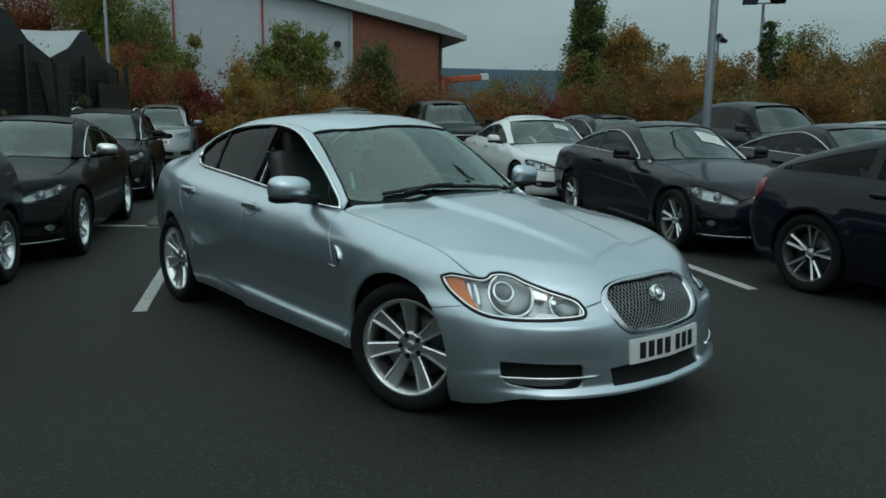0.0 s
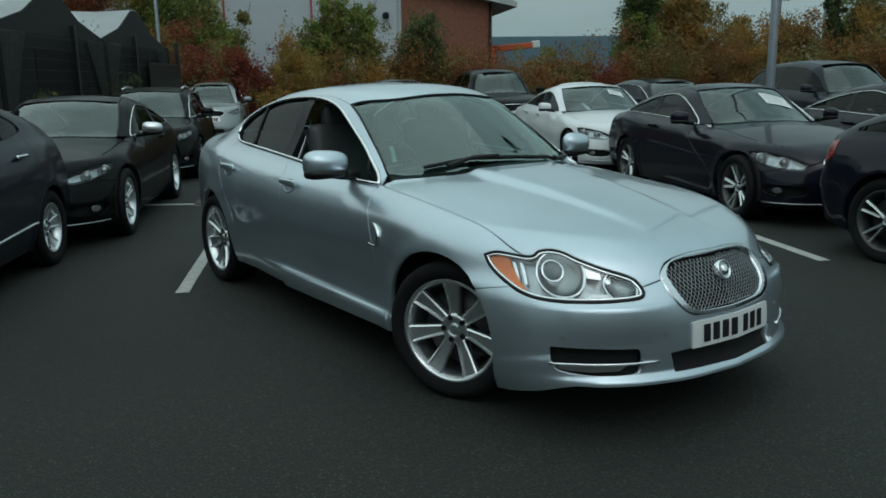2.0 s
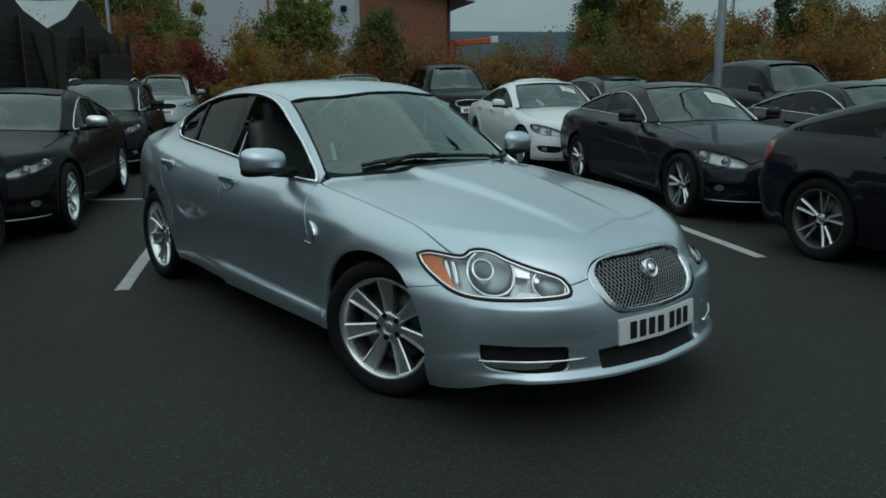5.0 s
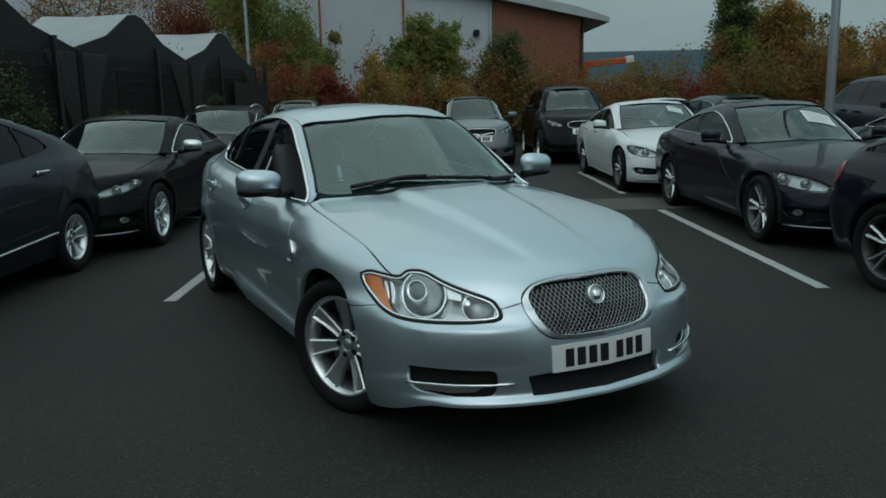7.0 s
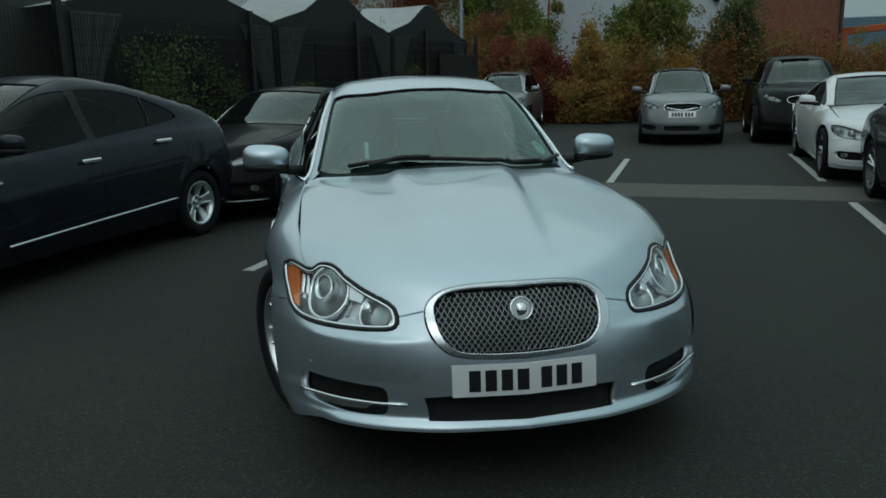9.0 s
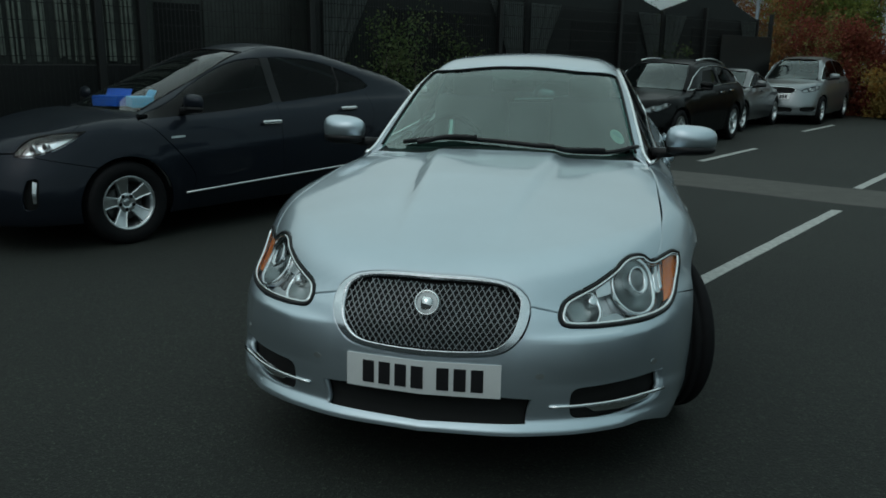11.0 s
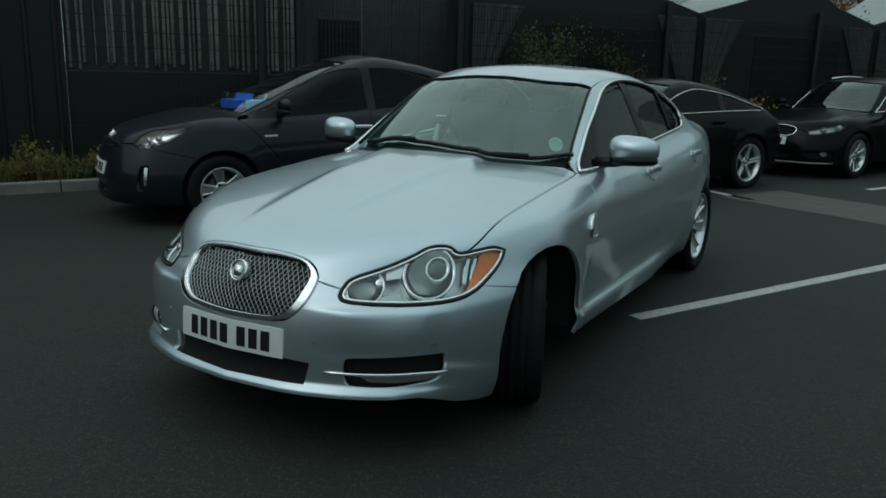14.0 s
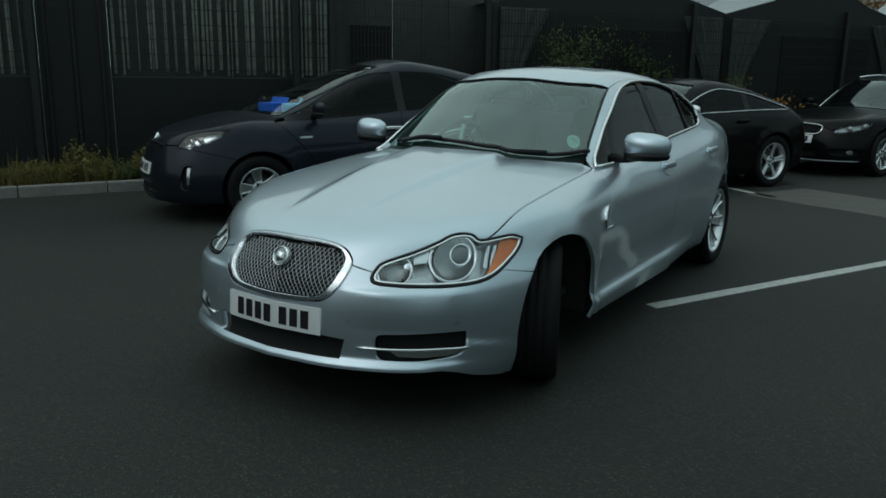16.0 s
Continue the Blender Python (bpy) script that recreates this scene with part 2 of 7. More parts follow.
        if chart in ("front", "rear"):
            s = -1 if chart == "front" else 1
            o[:, 0], o[:, 1], o[:, 2] = uv[:, 0], (-0.5 if s < 0 else self.tail + 0.5), uv[:, 1]
            return self.meet(o, (0, -s, 0), 2.6)[0]
        a = uv[:, 0]
        way = np.stack([np.sin(a), -np.cos(a), 0 * a], 1)
        o[:, 1], o[:, 2] = WRAP, uv[:, 1]
        return self.meet(o + way * 2.4, -way, 2.4)[0]

    def to_chart(self, chart, p):
        p = np.asarray(p, float)
        if chart == "top":
            return p[:, :2]
        if chart in ("right", "left"):
            return p[:, 1:]
        if chart in ("front", "rear"):
            return p[:, [0, 2]]
        return np.stack([np.arctan2(p[:, 0], WRAP - p[:, 1]), p[:, 2]], 1)


WRAP = 1.50

saloon = Shape(
    deck=spline((0.0, 0.70), (0.12, 0.745), (0.35, 0.81), (0.7, 0.88), (1.1, 0.94), (1.5, 0.985), (2.0, 1.0), (4.0, 1.08), (4.5, 1.095), (4.9, 1.06)),
    crown=spline((0.1, 0.02), (0.4, 0.06), (1.0, 0.09), (1.6, 0.105), (2.2, 0.06), (3.6, 0.08), (4.1, 0.055), (4.9, 0.05)),
    wide=spline((0.0, 0.86), (0.5, 0.905), (0.93, 0.92), (1.6, 0.905), (2.5, 0.905), (3.3, 0.905), (3.6, 0.900), (3.85, 0.882), (4.1, 0.843), (4.4, 0.780), (4.9, 0.69)),
    inset=spline((0.12, 0.075), (0.25, 0.03), (0.42, 0.004), (0.62, 0.0), (0.74, 0.014), (0.86, 0.062), (0.95, 0.145), (1.05, 0.21), (1.35, 0.365), (1.5, 0.46)),
    belt=spline((0.3, 0.02), (0.6, 0.035), (1.1, 0.025), (1.6, 0.008), (2.5, 0.02), (3.5, 0.065), (3.9, 0.10), (4.5, 0.15)),
    nose=spline((0.0, -0.03), (0.26, -0.005), (0.45, 0.05), (0.62, 0.14), (0.773, 0.294), (0.88, 0.5), (0.96, 0.8)),
    lean=spline((0.12, 0.05), (0.17, 0.012), (0.24, 0.0), (0.36, 0.0), (0.45, 0.004), (0.55, 0.022), (0.60, 0.045), (0.65, 0.080), (0.75, 0.125), (0.9, 0.22)),
    roof=spline((0.9, 0.70), (1.35, 0.965), (1.75, 1.215), (2.1, 1.395), (2.4, 1.45), (2.75, 1.462), (3.2, 1.44), (3.6, 1.37), (4.0, 1.24), (4.3, 1.12), (4.7, 0.95)),
    sweep=spline((1.2, 0.5), (2.2, 0.5), (2.8, 0.0), (4.2, -0.25)),
    dome=0.028, sill=0.036, chin=0.015, tail=4.72, wheel=0.33, round_top=0.11)

# ---- mesh tools ----
def part(name, mesh, material, parent=None, label="", at=None):
    """One mesh object from a bmesh or a mesh, under a thing or a part."""
    if isinstance(mesh, bmesh.types.BMesh):
        me = bpy.data.meshes.new(name)
        mesh.to_mesh(me)
        mesh.free()
    else:
        me = mesh
    if material is not None and not me.materials:
        for m in (material if isinstance(material, (list, tuple)) else [material]):
            me.materials.append(m)
    ob = new(name, me)
    if at is not None:
        ob.matrix_local = at
    if parent is not None:
        ob.parent = parent
    if label:
        tagged(ob, label)
    return ob


def thing(name, m, label, category, group="", kind=""):
    ob = new(name)
    ob.empty_display_size = 0.2
    ob.matrix_world = m
    return tagged(ob, label, category, group, kind)


def mesh_of(verts, faces, normals=None, smooth=True, ids=None):
    me = bpy.data.meshes.new("mesh")
    me.from_pydata([tuple(map(float, v)) for v in verts], [], faces)
    if smooth:
        me.polygons.foreach_set("use_smooth", [True] * len(me.polygons))
    if ids is not None:
        me.polygons.foreach_set("material_index", ids)
    if normals is not None:
        me.normals_split_custom_set_from_vertices([tuple(map(float, v)) for v in normals])
    me.update()
    return me


def quads_mesh(verts, smooth=False):
    """A mesh of separate quads from an array (n, 4, 3)."""
    n = len(verts)
    me = bpy.data.meshes.new("mesh")
    me.vertices.add(4 * n)
    me.vertices.foreach_set("co", np.asarray(verts, np.float32).reshape(-1))
    me.loops.add(4 * n)
    me.loops.foreach_set("vertex_index", np.arange(4 * n, dtype=np.int32))
    me.polygons.add(n)
    me.polygons.foreach_set("loop_start", np.arange(0, 4 * n, 4, dtype=np.int32))
    me.polygons.foreach_set("loop_total", np.full(n, 4, np.int32))
    me.update(calc_edges=True)
    me.validate()
    return me


def box(bm, sx, sy, sz, m=None, bevel=0.0, seg=1):
    r = bmesh.ops.create_cube(bm, size=1.0)
    bmesh.ops.scale(bm, vec=(sx, sy, sz), verts=r["verts"])
    if bevel:
        edges = list({e for v in r["verts"] for e in v.link_edges})
        out = bmesh.ops.bevel(bm, geom=edges, offset=bevel, segments=seg, affect="EDGES", profile=0.5)
        verts = list({v for f in out["faces"] for v in f.verts} | {v for v in r["verts"] if v.is_valid})
    else:
        verts = r["verts"]
    if m is not None:
        bmesh.ops.transform(bm, matrix=m, verts=verts)
    return verts


def boxes(*rows, bevel=0.0):
    """One bmesh of boxes, each (size x, y, z, pose)."""
    bm = bmesh.new()
    for sx, sy, sz, m in rows:
        box(bm, sx, sy, sz, m, bevel)
    return bm


def tube(points, radius, sides=8, closed=False, caps=True, flat=1.0):
    """A round bar along points; radius one number or one for each point."""
    pts = [Vector(p) for p in points]
    n = len(pts)
    rad = [radius] * n if isinstance(radius, (int, float)) else list(radius)
    verts, faces = [], []
    up = Vector((0, 0, 1))
    for i, p in enumerate(pts):
        a = pts[i - 1] if (i or closed) else p
        b = pts[(i + 1) % n] if (i < n - 1 or closed) else p
        d = (b - a).normalized()
        u = d.cross(up)
        u = u.normalized() if u.length > 1e-4 else d.orthogonal().normalized()
        v = u.cross(d).normalized()
        for k in range(sides):
            t = 2 * math.pi * k / sides
            verts.append(p + u * (math.cos(t) * rad[i] * flat) + v * (math.sin(t) * rad[i]))
    for i in range(n if closed else n - 1):
        j = (i + 1) % n
        for k in range(sides):
            q = (k + 1) % sides
            faces.append((i * sides + k, j * sides + k, j * sides + q, i * sides + q))
    if caps and not closed:
        faces.append(tuple(range(sides - 1, -1, -1)))
        faces.append(tuple((n - 1) * sides + k for k in range(sides)))
    bm = bmesh.new()
    me = mesh_of(verts, faces)
    bm.from_mesh(me)
    bpy.data.meshes.remove(me)
    bmesh.ops.recalc_face_normals(bm, faces=bm.faces)
    return bm


def lathe(profile, seg=48, closed=False):
    """Turn (x, r) pairs about the x axis."""
    n = len(profile)
    verts, faces = [], []
    for k in range(seg):
        a = 2 * math.pi * k / seg
        verts += [(x, r * math.cos(a), r * math.sin(a)) for x, r in profile]
    for k in range(seg):
        j = (k + 1) % seg
        for i in range(n if closed else n - 1):
            q = (i + 1) % n
            faces.append((k * n + i, k * n + q, j * n + q, j * n + i))
    me = mesh_of(verts, faces)
    return me


def smooth_line(pts, n=6, closed=False):
    """Points along a soft curve through pts."""
    p = np.asarray(pts, float)
    k = len(p)
    out = []
    for i in range(k if closed else k - 1):
        a = p[(i - 1) % k] if (closed or i) else 2 * p[0] - p[1]
        b, c = p[i], p[(i + 1) % k]
        d = p[(i + 2) % k] if (closed or i < k - 2) else 2 * p[-1] - p[-2]
        for t in np.arange(n) / n:
            out.append(0.5 * (2 * b + (c - a) * t + (2 * a - 5 * b + 4 * c - d) * t * t + (3 * b - a - 3 * c + d) * t ** 3))
    if not closed:
        out.append(p[-1])
    return np.array(out)


def resample(pts, step, closed=False):
    p = np.asarray(pts, float)
    if closed:
        p = np.vstack([p, p[:1]])
    out = []
    for a, b in zip(p[:-1], p[1:]):
        k = max(1, int(np.ceil(np.linalg.norm(b - a) / step)))
        out += [a + (b - a) * t for t in np.arange(k) / k]
    if not closed:
        out.append(p[-1])
    return np.array(out)


def inside(poly, q):
    x, y = q[:, 0], q[:, 1]
    hit = np.zeros(len(q), bool)
    a, b = poly, np.roll(poly, -1, 0)
    for (x0, y0), (x1, y1) in zip(a, b):
        if y0 != y1:
            hit ^= ((y0 > y) != (y1 > y)) & (x < (x1 - x0) * (y - y0) / (y1 - y0) + x0)
    return hit


def cut(poly, axis, value, sign):
    """The side of a polygon where sign * (p[axis] - value) >= 0."""
    out, n = [], len(poly)
    for i in range(n):
        a, b = poly[i], poly[(i + 1) % n]
        da, db = sign * (a[axis] - value), sign * (b[axis] - value)
        if da >= 0:
            out.append(a)
        if (da >= 0) != (db >= 0):
            t = da / (da - db)
            c = [a[0] + (b[0] - a[0]) * t, a[1] + (b[1] - a[1]) * t]
            c[axis] = value
            out.append((c[0], c[1]))
    return out


def gridded(poly, cu, cv):
    """A flat outline filled with a grid whose border cells follow it: points and faces."""
    poly = np.asarray(poly, float)
    lo, hi = poly.min(0), poly.max(0)
    nu, nv = int(np.ceil((hi[0] - lo[0]) / cu)) + 1, int(np.ceil((hi[1] - lo[1]) / cv)) + 1
    us, vs = lo[0] - cu * 0.37 + cu * np.arange(nu + 1), lo[1] - cv * 0.41 + cv * np.arange(nv + 1)
    border = set()
    for a, b in zip(poly, np.roll(poly, -1, 0)):
        k = 2 + int(4 * max(abs(b[0] - a[0]) / cu, abs(b[1] - a[1]) / cv))
        q = a + (b - a) * np.linspace(0, 1, k)[:, None]
        border |= set(zip(((q[:, 0] - us[0]) // cu).astype(int).tolist(), ((q[:, 1] - vs[0]) // cv).astype(int).tolist()))
    cen = np.stack(np.meshgrid((us[:-1] + us[1:]) / 2, (vs[:-1] + vs[1:]) / 2, indexing="ij"), -1).reshape(-1, 2)
    full = inside(poly, cen).reshape(nu, nv)
    index, verts, faces = {}, [], []

    def at(p):
        key = (round(p[0] * 2e4), round(p[1] * 2e4))
        if key not in index:
            index[key] = len(verts)
            verts.append(p)
        return index[key]
    flat = [tuple(map(float, p)) for p in poly]
    for i in range(nu):
        strip = None
        for j in range(nv):
            if (i, j) in border:
                if strip is None:
                    strip = cut(cut(flat, 0, us[i], 1), 0, us[i + 1], -1)
                piece = cut(cut(strip, 1, vs[j], 1), 1, vs[j + 1], -1) if len(strip) > 2 else []
                ids = []
                for p in piece:
                    k = at(p)
                    if not ids or ids[-1] != k:
                        ids.append(k)
                # take out needles, where the outline runs back along itself
                again = True
                while again and len(ids) > 2:
                    again = False
                    for q in range(len(ids)):
                        a, b, c = verts[ids[q - 1]], verts[ids[q]], verts[ids[(q + 1) % len(ids)]]
                        ux, uy, vx, vy = a[0] - b[0], a[1] - b[1], c[0] - b[0], c[1] - b[1]
                        if ids[q - 1] == ids[q] or (abs(ux * vy - uy * vx) < 1e-9 and ux * vx + uy * vy > 0):
                            ids.pop(q)
                            again = True
                            break
                if len(ids) >= 3 and len(set(ids)) == len(ids):
                    faces.append(ids)
                elif len(set(ids)) >= 3:
                    seen = []
                    for k in ids:
                        if k not in seen:
                            seen.append(k)
                    faces.append(seen)
            elif full[i, j]:
                faces.append([at((us[i], vs[j])), at((us[i + 1], vs[j])), at((us[i + 1], vs[j + 1])), at((us[i], vs[j + 1]))])
    return np.array(verts), faces


def wound(p):
    p = np.asarray(p, float)
    area = np.sum(p[:, 0] * np.roll(p[:, 1], -1) - p[:, 1] * np.roll(p[:, 0], -1))
    return p[::-1] if area < 0 else p


def with_holes(outer, holes):
    """An outline with holes as simple outlines side by side, parted at the middle of each hole."""
    outer = [tuple(map(float, q)) for q in wound(outer)]
    holes = [[tuple(map(float, q)) for q in wound(h)[::-1]] for h in holes]
    mids = sorted((min(q[0] for q in h) + max(q[0] for q in h)) / 2 for h in holes)
    edges = [-9.0] + mids + [9.0]
    out = []
    for lo, hi in zip(edges, edges[1:]):
        piece = cut(cut(outer, 0, lo, 1), 0, hi, -1)
        for h in holes:
            half = cut(cut(h, 0, lo, 1), 0, hi, -1)
            if len(half) < 3:
                continue
            wall = lo if abs(min(q[0] for q in half) - lo) < 1e-9 else hi
            n = len(half)
            k = next(i for i in range(n) if abs(half[i][0] - wall) < 1e-9 and abs(half[(i + 1) % n][0] - wall) < 1e-9)
            way = [half[(k + 1 + i) % n] for i in range(n)]
            m = len(piece)
            at = [i for i in range(m) if abs(piece[i][0] - wall) < 1e-9 and abs(piece[(i + 1) % m][0] - wall) < 1e-9]
            if at:
                i = max(at, key=lambda j: abs(piece[j][1] - piece[(j + 1) % m][1]))
                piece = piece[:i + 1] + way + piece[i + 1:]
        if len(piece) > 2:
            out.append(np.array(piece))
    return out


def panel(shape, chart, outline, cell=0.03, lift=0.0, lip=0.012, mirror=False):
    """A piece of the body inside an outline (or several) given in a chart, with turned-in edges."""
    uv, faces = [], []
    for o in (outline if isinstance(outline, list) and np.ndim(outline[0]) == 2 else [outline]):
        q, f = gridded(wound(o), cell, cell)
        k = sum(len(u) for u in uv)
        faces += [[i + k for i in g] for g in f]
        uv.append(q)
    uv = np.vstack(uv)
    p = shape.to_body(chart, uv)
    n = shape.normal(p)
    p = p + n * lift
    # faces must look outwards
    turn = 0.0
    for f in faces[:: max(1, len(faces) // 60)]:
        turn += float(np.dot(np.cross(p[f[1]] - p[f[0]], p[f[2]] - p[f[0]]), n[f[0]]))
    if turn < 0:
        faces = [f[::-1] for f in faces]
    verts, norms = [*p], [*n]
    if lip:
        count = {}
        for f in faces:
            for a, b in zip(f, f[1:] + f[:1]):
                count[(a, b)] = count.get((a, b), 0) + 1
        rim = [(a, b) for (a, b) in count if (b, a) not in count]
        twin = {}
        for a, b in rim:
            out = np.cross(p[b] - p[a], n[a])
            out = out / max(np.linalg.norm(out), 1e-9)
            for v in (a, b):
                if v not in twin:
                    twin[v] = len(verts)
                    verts.append(p[v] - n[v] * lip)
                    norms.append(out)
        faces = faces + [[b, a, twin[a], twin[b]] for a, b in rim]
    verts, norms = np.array(verts), np.array(norms)
    if mirror:
        verts, norms = verts * (-1, 1, 1), norms * (-1, 1, 1)
        faces = [f[::-1] for f in faces]
    return mesh_of(verts, faces, norms)


def strip(shape, chart, line, radius, lift=0.0, closed=False, mirror=False, sides=6, flat=1.0):
    """A bar lying along a line on the body."""
    p = shape.to_body(chart, line)
    p = p + shape.normal(p) * lift
    if mirror:
        p = p * (-1, 1, 1)
    return tube(p, radius, sides, closed, flat=flat)

# ---- ground ----
ALONG, ACROSS = Vector((0.445, 0.8955, 0)), Vector((0.8955, -0.445, 0))


def bay(across, along, z=0.0):
    """A place in the car park: metres across and along its bays."""
    return ACROSS * across + ALONG * along + Vector((0, 0, z))


def asphalt():
    m, n, l, b = nodes_of("asphalt")
    fine, mid, wide = grain(n, l, 150.0, 4.0, 0.85), grain(n, l, 34.0, 5.0), grain(n, l, 0.55, 6.0, 0.65)
    stone = n.new("ShaderNodeTexVoronoi")
    stone.inputs["Scale"].default_value = 120.0
    c = n.new("ShaderNodeTexCoord")
    l.new(c.outputs["Object"], stone.inputs["Vector"])
    base = ramp(n, l, fine, [(0.3, (0.0031, 0.0037, 0.0029)), (0.50, (0.0073, 0.0097, 0.0071)), (0.70, (0.039, 0.046, 0.037))])
    stain = ramp(n, l, wide, [(0.32, (0.72, 0.72, 0.72)), (0.5, (1.0, 1.0, 1.0)), (0.70, (1.22, 1.22, 1.20))])
    chip = n.new("ShaderNodeSeparateColor")
    l.new(stone.outputs["Color"], chip.inputs["Color"])
    tone = ramp(n, l, chip.outputs["Red"], [(0.0, (0.55, 0.55, 0.55)), (0.6, (0.95, 0.95, 0.95)), (0.86, (1.5, 1.5, 1.5)), (1.0, (3.2, 3.2, 3.1))])
    both = n.new("ShaderNodeMix")
    both.data_type, both.blend_type = "RGBA", "MULTIPLY"
    both.inputs[0].default_value = 1.0
    l.new(base, both.inputs[6])
    l.new(tone, both.inputs[7])
    base = both.outputs[2]
    mul = n.new("ShaderNodeMix")
    mul.data_type, mul.blend_type = "RGBA", "MULTIPLY"
    mul.inputs[0].default_value = 1.0
    l.new(base, mul.inputs[6])
    l.new(stain, mul.inputs[7])
    l.new(mul.outputs[2], b.inputs["Base Color"])
    b.inputs["Roughness"].default_value = 0.82
    add = n.new("ShaderNodeMath")
    l.new(stone.outputs["Distance"], add.inputs[0])
    l.new(mid, add.inputs[1])
    bump(n, l, add.outputs[0], b, 0.55, 0.004)
    return m


asphalt_mat = asphalt()
line_paint = plain("road_paint", (0.42, 0.43, 0.41), 0.7, 0.0, 0.35, 22, 0.3)
concrete = plain("worn_concrete", (0.080, 0.078, 0.070), 0.85, 0.0, 0.25, 5, 0.4)
kerb_stone = plain("kerb_concrete", (0.19, 0.185, 0.17), 0.85, 0.0, 0.3, 6, 0.4)
soil = plain("bed_soil", (0.045, 0.035, 0.024), 0.95, 0.0, 0.4, 8, 0.6)

bmg = bmesh.new()
bmesh.ops.create_grid(bmg, x_segments=40, y_segments=40, size=400)
ground = tagged(part("ground", bmg, asphalt_mat), "dark grey asphalt of the car park", "asphalt", kind="structure")


def road_line(a, b, width=0.095):
    a, b = Vector(a), Vector(b)
    d = (b - a)
    n = Vector((-d.y, d.x, 0)).normalized() * width / 2
    bm = bmesh.new()
    steps = max(2, int(d.length / 0.12))
    rng = random.Random(int(a.x * 31 + a.y * 57))
    rows = []
    for i in range(steps + 1):
        p = a + d * (i / steps)
        e = n * (1 + rng.uniform(-0.06, 0.06))
        rows.append([bm.verts.new((p + e * k).to_tuple()[:2] + (z,)) for k, z in ((-1.03, 0.0), (-1, 0.004), (1, 0.004), (1.03, 0.0))])
    for r, q in zip(rows, rows[1:]):
        for k in range(3):
            bm.faces.new((r[k], r[k + 1], q[k + 1], q[k]))
    bmesh.ops.recalc_face_normals(bm, faces=bm.faces)
    return tagged(part("bay_line", bm, line_paint), "worn white painted parking bay line on asphalt", "road marking", "bay lines", "structure")


for across, lo, hi in ((-0.31, 2.52, 6.6), (2.25, 2.60, 6.95), (-2.74, 2.70, 5.6), (-0.50, 8.25, 11.35), (2.2, 8.75, 12.4),
                       (-2.85, 9.4, 11.75), (-3.25, 15.8, 18.2), (5.0, 2.7, 7.0), (5.0, 8.7, 12.4), (7.6, 2.7, 7.0), (-0.5, 15.8, 18.2)):
    road_line(bay(across, lo), bay(across, hi))
road_line((-0.62, 8.55, 0), (0.55, 7.72, 0), 0.085)

sb = bmesh.new()
rng = random.Random(4)
rows = []
for i in range(41):
    a = -3.3 + i * 0.42
    lo, hi = 7.05 + rng.uniform(-0.03, 0.03), 8.2 + rng.uniform(-0.03, 0.03)
    rows.append([sb.verts.new(bay(a, g, z)) for g, z in ((lo - 0.01, 0.0), (lo, 0.004), (hi, 0.004), (hi + 0.01, 0.0))])
for r, q in zip(rows, rows[1:]):
    for k in range(3):
        sb.faces.new((r[k], q[k], q[k + 1], r[k + 1]))
bmesh.ops.recalc_face_normals(sb, faces=sb.faces)
tagged(part("concrete_strip", sb, concrete), "worn pale brown concrete strip across the asphalt", "pavement", kind="structure")

# ---- cars ----
def shrunk(poly, d):
    """An outline drawn in by d, which leaves the shut gaps between panels."""
    p = np.asarray(poly, float)
    area = np.sum(p[:, 0] * np.roll(p[:, 1], -1) - p[:, 1] * np.roll(p[:, 0], -1))
    a, b = p - np.roll(p, 1, 0), np.roll(p, -1, 0) - p
    a /= np.maximum(np.linalg.norm(a, axis=1, keepdims=True), 1e-9)
    b /= np.maximum(np.linalg.norm(b, axis=1, keepdims=True), 1e-9)
    t = a + b
    t /= np.maximum(np.linalg.norm(t, axis=1, keepdims=True), 1e-6)
    n = np.stack([-t[:, 1], t[:, 0]], 1) * (1 if area > 0 else -1)
    return p + n * d


def deg(pts):
    return [(radians(a), z) for a, z in pts]


def mirrored(half):
    """A half outline (x >= 0, from the centre line back to it) made whole."""
    h = np.asarray(half, float)
    return np.vstack([h, (h * (-1, 1))[::-1]])


def arch(y, z, r, low, forward=True, n=22):
    """A wheel arch's edge from the sill line over the wheel, front foot first."""
    a = math.asin(max(-1.0, min(1.0, (low - z) / r)))
    t = np.linspace(math.pi - a, a, n)
    p = np.stack([y - 0 + r * np.cos(t) * 1.0, z + r * np.sin(t)], 1)
    return p if forward else p[::-1]


WHEELS = {}


